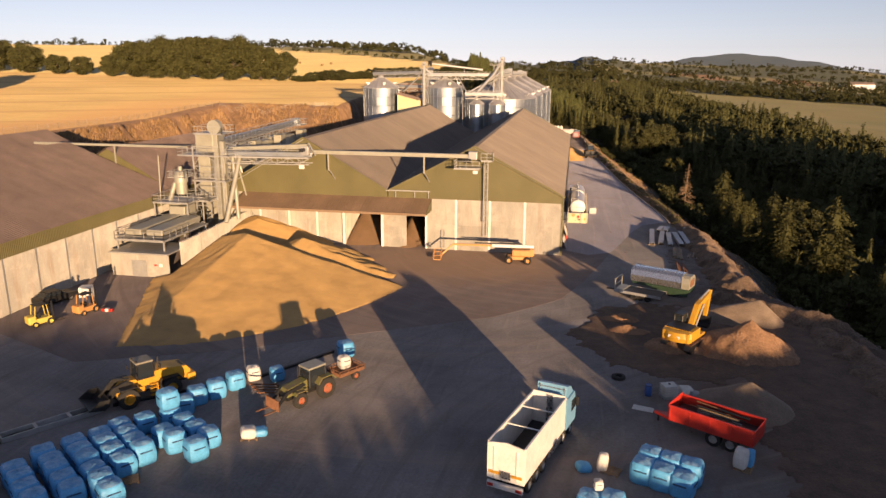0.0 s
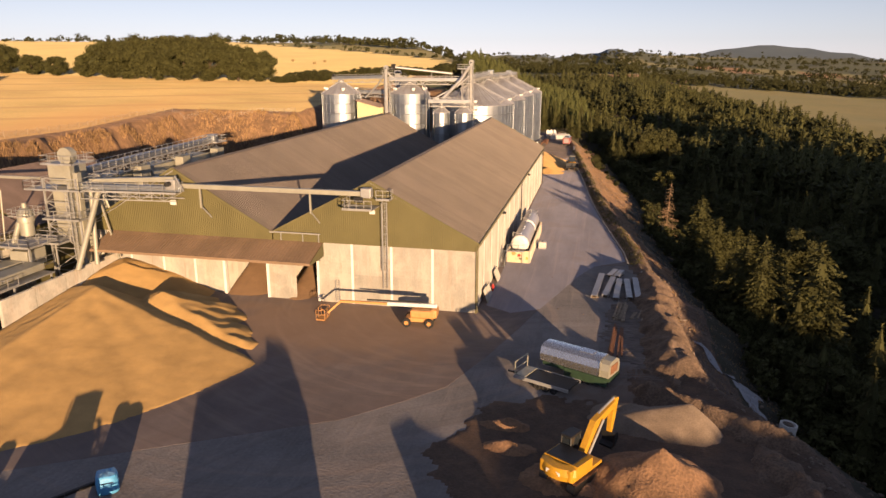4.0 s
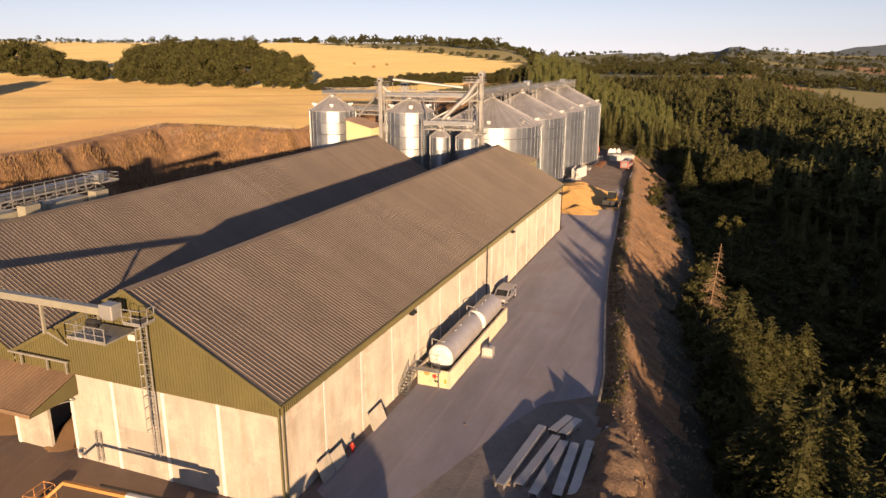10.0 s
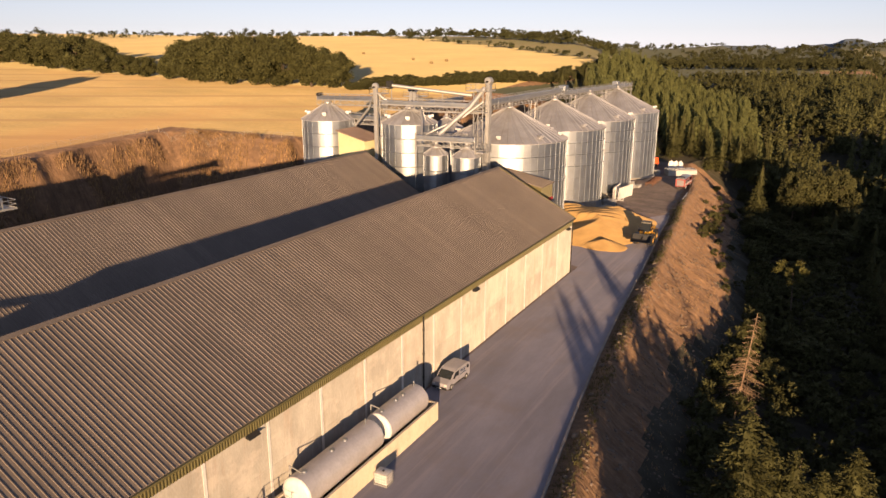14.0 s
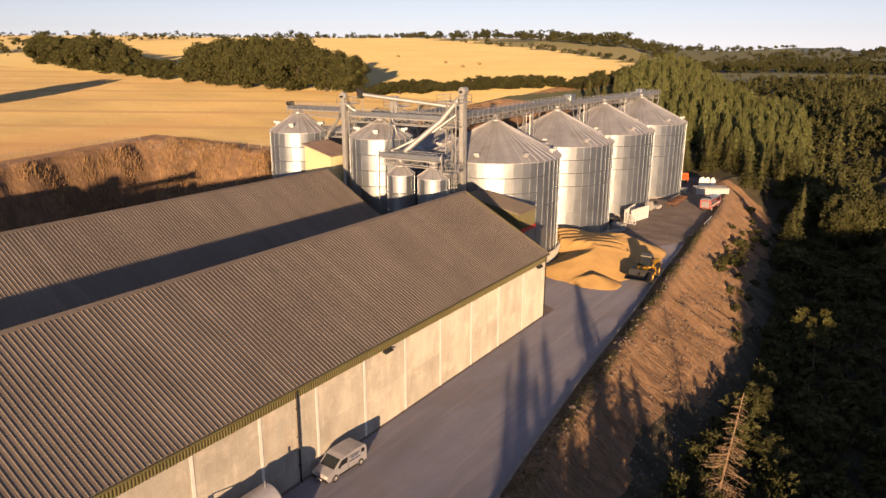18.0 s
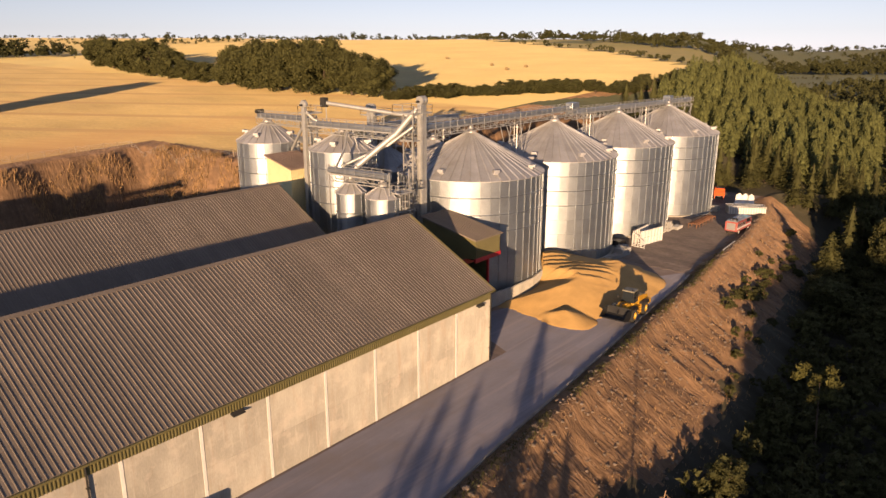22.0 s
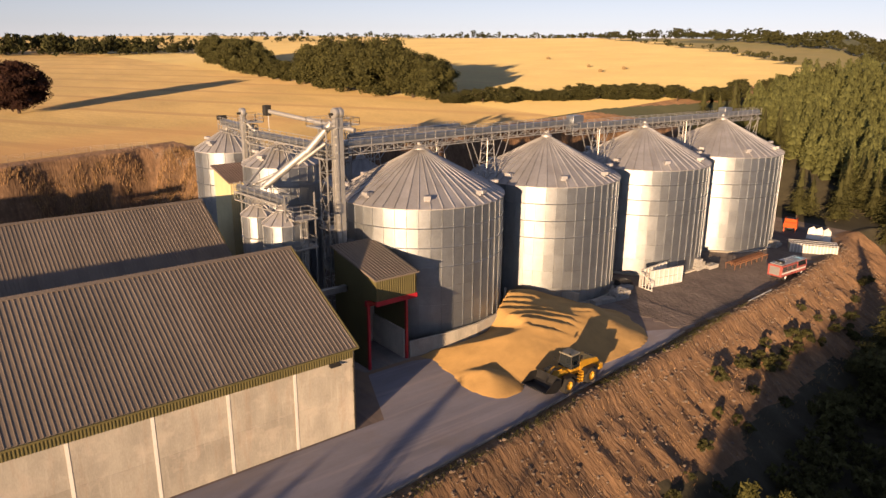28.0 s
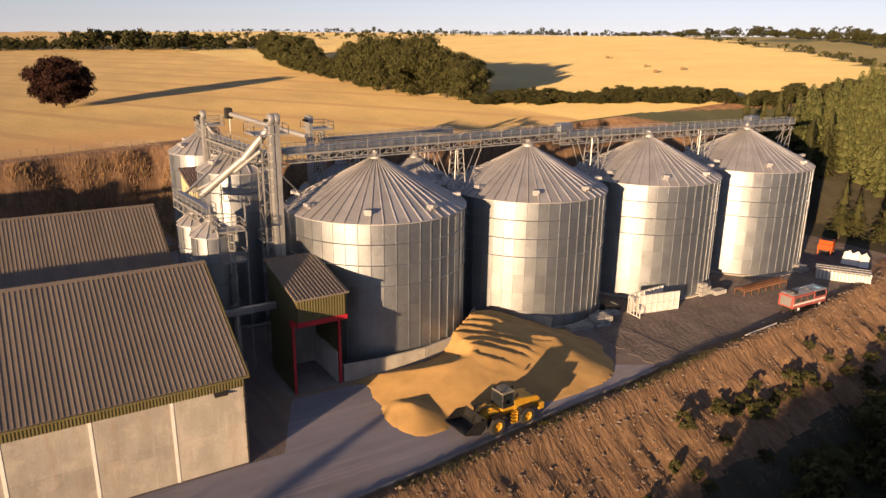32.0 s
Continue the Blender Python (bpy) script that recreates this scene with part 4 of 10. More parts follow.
def legs(g, x, y, z0, z1, w=2.4):
    """A splayed lattice trestle under a gallery."""
    t = Build()
    for sx in (-1, 1):
        for sy in (-1, 1):
            t.bar((x + sx * 0.6, y + sy * 0.5, z1), (x + sx * 0.9, y + sy * w * 0.4, z0), 0.11)
            t.bar((x + sx * 0.6, y + sy * 3.4, z1), (x + sx * 0.8, y + sy * w * 0.4, z0 + 1.2), 0.09)
    z = z0 + 1
    while z < z1:
        f = 0.4 * w * (1 - (z - z0) / (z1 - z0)) + 0.5 * (z - z0) / (z1 - z0)
        for sx in (-1, 1):
            t.bar((x + sx * 0.8, y - f, z), (x + sx * 0.8, y + f, z), 0.07), t.bar((x + sx * 0.8, y - f, z), (x + sx * 0.8, y + f, z + 1.2), 0.06)
        t.bar((x - 0.8, y - f, z), (x + 0.8, y - f, z), 0.06), t.bar((x - 0.8, y + f, z), (x + 0.8, y + f, z), 0.06)
        z += 1.3
    part("trestle", t, M_STEEL, g)


GZ = 23.6
g1 = gallery("silo_gallery", (-19.9, 101.5, GZ - 0.1), (-20.7, 142.0, GZ), 1.5)
g2 = gallery("silo_gallery", (-20.7, 141.0, GZ - 0.7), (-19.2, 193.0, GZ - 1.0), 1.5)
for (x, y), g in zip(((-20.6, 124.4), (-20.0, 147.0), (-19.6, 169.6)), (g1, g2, g2)):
    legs(g, x, y, 15.8, GZ - 1.0)
b = Build()
for k in (-1, 1):
    b.bar((-19.3 + k * 0.7, 192.5, GZ - 1.5), (-19.3 + k * 0.7, 190.2, 17.5), 0.1), b.bar((-19.3 + k * 0.7, 192.5, GZ - 1.5), (-19.3 + k * 0.7, 192.0, 16.0), 0.1)
    for z in (17, 18.5, 20, 21.3):
        b.bar((-19.3 + k * 0.7, 190.4, z), (-19.3 + k * 0.7, 192.2, z + 0.8), 0.07)
part("end_trestle", b, M_STEEL, g2)
for q, g in ((GZ, g1), (GZ - 0.8, g2)):
    y = 142.2 if g is g1 else 184.0
    part("drive_box", Build().box(-21.4, -19.9, y - 1.3, y + 1.0, q + 0.2, q + 1.3, bev=0.08), M_GALV, g, "conveyor drive housing")
g3 = gallery("tower_gallery", (-39.5, 98.6, GZ - 0.6), (-20.5, 100.0, GZ - 0.6), 1.5)
g4 = gallery("tower_gallery", (-55.2, 100.8, GZ - 0.5), (-41.0, 98.8, GZ - 0.1), 1.3)
part("drive_motor", Build().tube((-55.0, 100.0, GZ + 0.5), (-55.0, 101.4, GZ + 0.5), 0.35, 10), M_DARK, g4, smooth=40)
g5 = gallery("low_gallery", (-52.0, 103.2, 19.6), (-41.5, 102.5, 19.6), 1.1)
g6 = gallery("low_gallery", (-27.6, 91.6, 18.2), (-17.9, 92.4, 18.2), 1.5, label="platform and conveyor over the small hopper silos")
g7 = gallery("back_gallery", (-42.0, 115.5, 21.2), (-43.6, 138.0, 21.2), 1.5, label="galvanised conveyor gallery over the rear silos")
for y in (120.0, 133.0):
    legs(g7, -42.8, y, 16.5, 20.3)
part("screw_conveyor", Build().tube((-38.8, 101.0, 26.2), (-25.0, 106.0, 24.6), 0.30, 12), M_STEEL, g3, "inclined round screw conveyor", smooth=40)
part("screw_motor", Build().box(-39.6, -38.6, 100.4, 101.3, 25.6, 27.0, bev=0.1), M_DARK, g3)
part("screw_post", Build().bar((-38.6, 100.8, GZ - 0.6), (-38.8, 100.9, 26.0), 0.12), M_STEEL, g3)
part("screw_post", Build().bar((-30.0, 104.2, 22.5), (-30.0, 104.2, 25.0), 0.12), M_STEEL, g3)


def tower(x, y, top, w, platforms, trunk, label, east=False):
    t = thing("elevator_tower", label, "grain elevator")
    part("lattice", lattice(Build(), x, y, 0, top - 2.6, w, w), M_STEEL, t)
    for d in trunk:
        # legs stand on the south side, or in a row along the east side
        cx, cy = (x + w / 2 + 0.45, y + d) if east else (x + d, y - w / 2 - 0.45)
        hx, hy = (0.33, 0.27)
        part("elevator_leg", Build().box(cx - hx, cx + hx, cy - hy, cy + hy, 0, top - 1.2, bev=0.03), M_STEEL, t, "rectangular bucket elevator leg")
        part("elevator_head", Build().turned([(0.01, -0.3), (0.55, -0.3), (0.62, -0.2), (0.62, 0.2), (0.55, 0.3), (0.01, 0.3)], 20, Matrix.Translation((cx, cy, top - 0.9)) @ Matrix.Rotation(math.pi / 2, 4, "X")), M_STEEL, t, "rounded elevator head", smooth=40)
        part("head_motor", Build().tube((cx, cy - 0.3, top - 1.0), (cx, cy - 0.75, top - 1.0), 0.17, 10), M_DARK, t, smooth=40)
    for z, ex in platforms:
        h = w / 2 + ex
        pl = Build().box(x - h, x + h, y - h, y + h, z - 0.06, z)
        part("platform", pl, M_STEEL, t)
        part("platform_rail", rail(Build(), [(x - h, y - h, z), (x + h, y - h, z), (x + h, y + h, z), (x - h, y + h, z)], closed=True), M_STEEL, t)
    part("tower_ladder", ladder(Build(), x + w / 2 + 0.25, y, 1.0, top - 2.6, face=(1, 0)), M_STEEL, t)
    return t


tower_m = tower(-20.2, 99.6, 28.4, 1.7, ((25.9, 1.0), (22.4, 0.7), (14.0, 0.3)), (0.15, 0.72), "tall galvanised bucket elevator tower with lattice frame", True)
tower_l = tower(-40.1, 98.9, 27.0, 1.3, ((24.8, 0.6), (22.4, 0.4)), (0.0,), "slim galvanised bucket elevator tower")
tower_f = tower(-41.5, 114.0, 25.6, 1.6, ((23.4, 1.0), (20.0, 0.4)), (-0.3, 0.5), "galvanised bucket elevator tower behind the silos")
spouts = thing("grain_spouts", "galvanised sloping spout pipes from the elevator heads", "pipe")
for a, e, r in (((-19.4, 99.6, 26.4), (-24.8, 93.4, 18.9), 0.42), ((-19.2, 98.6, 24.2), (-27.0, 93.0, 18.9), 0.2), ((-40.2, 98.0, 25.2), (-37.0, 99.6, 22.9), 0.24), ((-40.8, 98.4, 24.6), (-46.5, 100.2, 18.6), 0.22), ((-30.5, 97.4, 22.6), (-27.2, 92.0, 18.6), 0.16)):
    k1 = Vector(a).lerp(Vector(e), 0.38) + Vector((0.25, 0, -0.5))
    part("spout", Build().tube(a, k1, r, 12).tube(k1 + Vector((0, 0, 0.1)), e, r * 0.98, 12), M_STEEL, spouts, smooth=40)
b = Build()
for a, e in (((-28.4, 92.0, 0.2), (-28.4, 92.0, 19.2)), ((-17.6, 92.4, 0.2), (-17.6, 92.4, 19.2)), ((-17.6, 96.0, 0.2), (-17.6, 96.0, 19.2)), ((-21.0, 100.5, 22.0), (-24.0, 104.6, 18.0)), ((-33.0, 99.5, 23.0), (-33.0, 100.2, 20.8)), ((-31.6, 99.4, 23.0), (-29.6, 100.2, 16.0))):
    b.bar(a, e, 0.14)
part("prop", b, M_STEEL, spouts)
stair = thing("access_stair", "galvanised caged ladder and landings beside the small silos", "ladder")
part("ladder", ladder(Build(), -16.9, 94.2, 0.5, 16.5, face=(1, 0)), M_STEEL, stair)
for z in (13.2, 16.5):
    part("landing", Build().box(-18.4, -16.2, 92.8, 95.6, z - 0.05, z), M_STEEL, stair)
    part("landing_rail", rail(Build(), [(-18.4, 92.8, z), (-16.2, 92.8, z), (-16.2, 95.6, z), (-18.4, 95.6, z)], step=0.8, closed=True), M_STEEL, stair)

# drive-through intake with red frame
M_REDST = material("red_steel", (0.42, 0.02, 0.035), 0.45, 0, 0.15, 1.0, 0.1, 0.1, 0.05)
ih = thing("intake_house", "olive-clad intake bay with brown roof and red steel frame", "hut")
IX0, IX1, IY0, IY1 = -16.8, -9.9, 97.8, 103.0
part("roof", Build().prism([(IX0 - 0.3, 12.7), (IX1 + 2.1, 10.9), (IX1 + 2.1, 11.05), (IX0 - 0.3, 12.85)], IY0 - 0.3, IY1 + 0.3, "y"), M_ROOF, ih)
b = Build()
for k in range(14):
    y = IY0 - 0.25 + k * 0.41
    part("roof_rib", Build().prism([(IX0 - 0.3, 12.85), (IX1 + 2.1, 11.05), (IX1 + 2.1, 11.11), (IX0 - 0.3, 12.91)], y, y + 0.12, "y"), M_ROOF, ih)
b = Build().prism(rib_outline(IX1 + 1.85, IY0, 18, (IY1 - IY0) / 18, thick=0.1), 8.6, 10.95, "z")
part("upper_front", b, M_GREEN, ih)
part("upper_side", Build().prism([(IX0, 0), (IX1, 0), (IX1, 8.3), (IX1 + 1.85, 8.6), (IX1 + 1.85, 10.95), (IX0, 12.6)], IY0 - 0.02, IY0 + 0.12, "y"), M_GREEN, ih)
part("upper_side", Build().prism([(IX0, 0), (IX1, 0), (IX1, 8.3), (IX1 + 1.85, 8.6), (IX1 + 1.85, 10.95), (IX0, 12.6)], IY1 - 0.12, IY1 + 0.02, "y"), M_GREEN, ih)
part("back_wall", Build().box(IX0, IX0 + 0.25, IY0 + 0.12, IY1 - 0.12, 0, 12.4), M_CONC, ih)
for yq in (IY0 + 0.13, IY1 - 0.33):
    part("low_wall", Build().box(IX0 + 0.3, IX1 - 0.2, yq, yq + 0.2, 0, 3.5), M_CONC, ih)
# near-black sheet: the shade under the bay roof is put into its colour
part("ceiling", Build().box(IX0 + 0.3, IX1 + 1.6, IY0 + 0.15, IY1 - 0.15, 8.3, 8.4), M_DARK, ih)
part("beam", Build().box(IX1 - 0.15, IX1 + 0.25, IY0 - 0.25, IY1 + 0.25, 7.55, 8.2, bev=0.03), M_REDST, ih, "red painted steel beam")
for y in (IY0 - 0.05, IY1 - 0.2):
    part("post", Build().box(IX1 - 0.12, IX1 + 0.16, y, y + 0.28, 0, 7.55), M_REDST, ih, "red painted steel post")
part("fascia_beam", Build().box(IX1 + 1.7, IX1 + 1.95, IY0 - 0.1, IY1 + 0.1, 8.05, 8.6), M_REDST, ih, "red painted steel beam")
br = thing("bridge_beam", "grey conveyor bridge from the shed to the intake", "conveyor")
part("trunk", Build().box(-14.5, -13.9, 90.3, 97.7, 8.2, 8.9, bev=0.04), M_GALV, br)
part("post", Build().bar((-14.2, 93.5, 0), (-14.2, 93.5, 8.2), 0.22), M_STEEL, br)
part("cross_beam", Build().bar((-14.2, 93.5, 4.6), (-18.5, 93.5, 4.6), 0.2), M_STEEL, br)

# low concrete wall round the outdoor heap
lw = thing("retaining_wall", "pale low concrete push wall behind the outdoor grain heap", "wall")
for p, q, h in (((-9.8, 103.3), (-9.3, 108.2), 2.0), ((-9.3, 108.2), (-9.35, 113.2), 2.0), ((-9.35, 113.2), (-10.3, 117.3), 2.0), ((-10.3, 117.3), (-12.8, 121.0), 2.0), ((-12.8, 121.0), (-18.6, 126.8), 2.0), ((-18.6, 126.8), (-8.7, 131.4), 2.1)):
    d = Vector((q[0] - p[0], q[1] - p[1], 0))
    M = Matrix.Translation((p[0], p[1], 0)) @ Matrix.Rotation(math.atan2(d.y, d.x), 4, "Z")
    part("wall_panel", Build().box(0.02, d.length - 0.02, -0.15, 0.15, -0.3, h, M, bev=0.02), M_CONC, lw)

# ---- intake pit, dryer tower and overhead conveyor west of the sheds ----
M_PALE = material("pale_steel", (0.37, 0.36, 0.295), 0.5, 0.3, 0.12, 1.5, 0.12, 0.15, 0.05)
pit = thing("pit_wall", "long pale concrete retaining wall of the intake pit", "wall")
for k in range(4):
    y = -18.2 + 4.7 * k
    part("wall_panel", Build().box(-47.5, -47.1, y + 0.015, y + 4.685, -0.3, 4.0 + 0.08 * k, bev=0.03), M_CONC, pit)
pit_house = thing("pit_house", "low white-walled pit house with flat grey roof", "hut")
part("wall", Build().box(-55.4, -47.6, -20.9, -20.65, -0.2, 2.9, bev=0.02), M_CONC, pit_house)
part("wall", Build().box(-55.4, -55.15, -20.6, -15.4, -0.2, 2.9), M_CONC, pit_house)
part("roof", Build().box(-55.6, -47.5, -21.1, -15.2, 2.9, 3.1, bev=0.03), M_STEEL, pit_house)
part("door", Build().box(-52.6, -50.6, -20.95, -20.89, 0, 2.1), M_STEEL, pit_house, "grey steel double door")
part("sign", Build().box(-49.5, -49.1, -20.95, -20.91, 1.5, 1.7), M_RED, pit_house, "small red notice")
part("sign", Build().box(-48.8, -48.4, -20.95, -20.91, 1.4, 1.8), M_WHITE, pit_house)
hopper = thing("intake_hopper", "twin covered intake conveyors with platform and handrail", "conveyor")
for x in (-53.6, -50.6):
    part("cover", Build().box(x - 1.15, x + 1.15, -18.6, -9.0, 4.7, 5.5, bev=0.15), M_PALE, hopper)
part("deck", Build().box(-55.4, -48.6, -19.8, -8.6, 4.2, 4.35), M_STEEL, hopper)
part("deck_rail", rail(Build(), [(-55.4, -12.0, 4.35), (-55.4, -19.8, 4.35), (-48.6, -19.8, 4.35), (-48.6, -14.0, 4.35)]), M_STEEL, hopper)
for x in (-55.2, -48.8):
    for y in (-19.5, -14.5, -9.0):
        part("post", Build().bar((x, y, 0), (x, y, 4.2), 0.18), M_STEEL, hopper)
dr = thing("dryer_tower", "pale steel grain dryer tower with platforms, rails and elevator head", "grain dryer")
part("frame", lattice(Build(), -50.6, -1.6, 0, 14.4, 4.6, 4.2, 0.2, 0.09, 2.9), M_STEEL, dr)
part("column", Build().box(-52.9, -51.0, -2.4, 0.4, 6.6, 13.0, bev=0.06), M_PALE, dr, "pale dryer column casing")
part("column_top", Build().box(-53.0, -50.2, -2.6, 0.8, 13.5, 16.2, bev=0.1), M_PALE, dr)
part("leg", Build().box(-49.7, -49.0, -3.6, -2.8, 0, 16.6, bev=0.03), M_PALE, dr, "bucket elevator leg")
part("leg", Build().box(-48.7, -48.1, -3.6, -2.8, 0, 15.2, bev=0.03), M_PALE, dr, "bucket elevator leg")
part("head", Build().turned([(0.01, -0.5), (1.0, -0.5), (1.0, 0.5), (0.01, 0.5)], 20, Matrix.Translation((-49.4, -3.2, 17.2)) @ Matrix.Rotation(math.pi / 2, 4, "X")), M_PALE, dr, "rounded elevator head", smooth=40)
for z, x0, x1, y0, y1 in ((13.2, -54.6, -46.8, -5.0, 2.2), (16.3, -52.0, -47.6, -4.8, -0.8), (9.6, -52.6, -47.4, -5.0, -2.7), (6.9, -54.4, -49.6, -6.2, -2.6)):
    part("platform", Build().box(x0, x1, y0, y1, z - 0.08, z), M_STEEL, dr)
    part("platform_rail", rail(Build(), [(x0, y0, z), (x1, y0, z), (x1, y1, z), (x0, y1, z)], closed=True), M_STEEL, dr)
part("raking_leg", Build().tube((-46.6, -7.2, 4.2), (-46.2, -2.4, 13.2), 0.34, 12), M_PALE, dr, "sloping round spout", smooth=40)
part("raking_leg", Build().tube((-46.0, -4.6, 4.2), (-47.4, -2.4, 12.8), 0.28, 12), M_PALE, dr, "sloping round spout", smooth=40)
part("brace", Build().bar((-45.6, -1.0, 4), (-47.6, -1.2, 13.0), 0.2), M_PALE, dr)
part("brace", Build().bar((-46.2, 1.6, 4), (-48.4, 0.6, 13.0), 0.2), M_PALE, dr)
part("ladder", ladder(Build(), -49.0, -4.2, 4.5, 13.0), M_STEEL, dr)
cy = thing("cleaner_unit", "grain cleaner with round filter drum on a railed platform", "grain cleaner")
part("platform", Build().box(-56.4, -51.0, -9.4, -4.8, 7.0, 7.1), M_STEEL, cy)
part("platform_rail", rail(Build(), [(-56.4, -9.4, 7.1), (-51.0, -9.4, 7.1), (-51.0, -4.8, 7.1), (-56.4, -4.8, 7.1)], closed=True), M_STEEL, cy)
part("drum", Build().turned([(0.01, 8.0), (0.8, 8.0), (0.8, 9.6), (0.95, 9.65), (0.95, 10.7), (0.5, 11.3), (0.3, 11.35), (0.3, 11.9), (0.01, 11.95)], 20, Matrix.Translation((-53.4, -6.6, 0))), M_PALE, cy, "round filter drum", smooth=40)
part("drum_rail", rail(Build(), [(-54.7, -7.9, 10.4), (-52.1, -7.9, 10.4), (-52.1, -5.3, 10.4), (-54.7, -5.3, 10.4)], h=0.9, step=0.7, closed=True), M_STEEL, cy)
part("cone", Build().turned([(0.2, 4.6), (1.2, 6.9)], 16, Matrix.Translation((-54.2, -7.0, 0))), M_PALE, cy, smooth=40)
part("duct", Build().tube((-55.0, -7.2, 7.1), (-54.2, -6.8, 9.6), 0.35, 10), M_PALE, cy, smooth=40)
part("screen_box", Build().box(-54.2, -51.8, -9.0, -6.0, 4.6, 6.6, bev=0.08), M_PALE, cy)
part("lower_rail", rail(Build(), [(-56.2, -9.4, 4.4), (-51.4, -9.4, 4.4), (-51.4, -5.2, 4.4)]), M_STEEL, cy)
for x in (-56.2, -51.2):
    for y in (-9.2, -5.0):
        part("post", Build().bar((x, y, 0), (x, y, 7.0), 0.16), M_STEEL, cy)
part("vent_pole", Build().tube((-56.6, -7.0, 6.0), (-57.0, -6.0, 13.2), 0.1, 8), M_PALE, cy)
for k in range(3):
    u = thing("dryer_bin", "pale square dryer bin with sloping hopper top", "grain dryer", pose(-54.0, 10.0 + 10.5 * k, 0), group="dryer bins")
    part("body", Build().box(-3.0, 2.6, -4.0, 3.6, -0.2, 11.2, bev=0.1), M_PALE, u)
    part("top_hopper", Build().prism([(-2.6, 11.2), (2.2, 11.2), (1.4, 12.8), (-1.8, 12.8)], -3.4, 3.0, "y"), M_PALE, u)
    part("duct_box", Build().box(2.0, 3.4, 2.2, 4.4, 9.0, 13.6, bev=0.06), M_PALE, u)
dg = gallery("dryer_gallery", (-51.6, 2.6, 14.2), (-53.4, 36.6, 14.4), 1.8, label="galvanised conveyor gallery with handrails over the dryer bins")
part("end_platform", Build().box(-55.0, -51.6, 35.0, 38.4, 14.25, 14.35), M_STEEL, dg)
part("end_rail", rail(Build(), [(-55.0, 35.0, 14.35), (-51.6, 35.0, 14.35), (-51.6, 38.4, 14.35), (-55.0, 38.4, 14.35)], closed=True), M_STEEL, dg)
part("drive", Build().box(-53.9, -52.6, 35.8, 37.4, 14.5, 15.6, bev=0.08), M_GALV, dg)
for y in (6.0, 16.0, 26.5, 36.0):
    part("post", Build().bar((-52.6, y, 8), (-52.6, y, 13.4), 0.25), M_STEEL, dg)
# conveyor from the tower along the front gables
fg = gallery("front_gallery", (-48.0, -2.6, 13.0), (-35.8, -1.6, 13.0), 2.0, label="lattice conveyor gallery with handrails across the shed gable")
part("sloping_cover", Build().prism([(-47.5, 13.9), (-36.0, 14.4), (-36.0, 15.0), (-47.5, 14.3)], -2.4, -1.6, "y"), M_PALE, fg)
part("head_drive", Build().box(-37.0, -35.7, -2.6, -1.5, 13.4, 14.7, bev=0.1), M_STEEL, fg)
part("head_motor", Build().tube((-36.4, -3.3, 14.2), (-36.4, -2.6, 14.2), 0.28, 12), M_DARK, fg, smooth=40)
part("head_ladder", Build().bar((-35.6, -2.6, 15.2), (-34.6, -2.6, 13.4), 0.12), M_STEEL, fg)
oc = thing("overhead_conveyor", "long enclosed grey conveyor trunk along the shed gables", "conveyor")
part("trunk", Build().box(-35.6, -12.0, -1.75, -1.15, 13.55, 14.1, bev=0.05), M_PALE, oc)
for x in (-33.2, -19.2):
    part("post", Build().box(x - 0.1, x + 0.1, -1.5, -1.3, 11.2, 13.55), M_PALE, oc)
    part("post_foot", Build().bar((x, -1.4, 11.4), (x + 0.5, -0.1, 9.8), 0.12), M_STEEL, oc)
part("drive_head", Build().box(-12.9, -11.7, -2.0, -1.0, 13.4, 14.5, bev=0.08), M_STEEL, oc)
part("motor", Build().tube((-13.4, -2.5, 13.3), (-12.5, -2.5, 13.3), 0.3, 10), M_DARK, oc, smooth=40)
part("head_platform", Build().box(-14.7, -11.2, -3.3, -0.4, 12.2, 12.3), M_STEEL, oc)
part("platform_rail", rail(Build(), [(-14.7, -0.5, 12.3), (-14.7, -3.3, 12.3), (-11.2, -3.3, 12.3)], step=1.0), M_STEEL, oc)
part("ladder_platform", Build().box(-11.2, -9.6, -1.6, -0.3, 13.1, 13.2), M_STEEL, oc)
part("ladder_rail", rail(Build(), [(-11.2, -1.6, 13.2), (-9.6, -1.6, 13.2), (-9.6, -0.3, 13.2)], step=0.8), M_STEEL, oc)
wc = thing("overhead_conveyor", "long enclosed pale conveyor trunk over the old shed roofs", "conveyor")
part("trunk", Build().box(-80.0, -54.6, -2.3, -1.9, 13.9, 14.25, bev=0.05), M_PALE, wc)
part("post", Build().bar((-66.5, -2.1, 10.5), (-66.5, -2.1, 13.9), 0.2), M_PALE, wc)
part("post", Build().bar((-78.0, -2.1, 12.0), (-78.0, -2.1, 13.9), 0.2), M_PALE, wc)

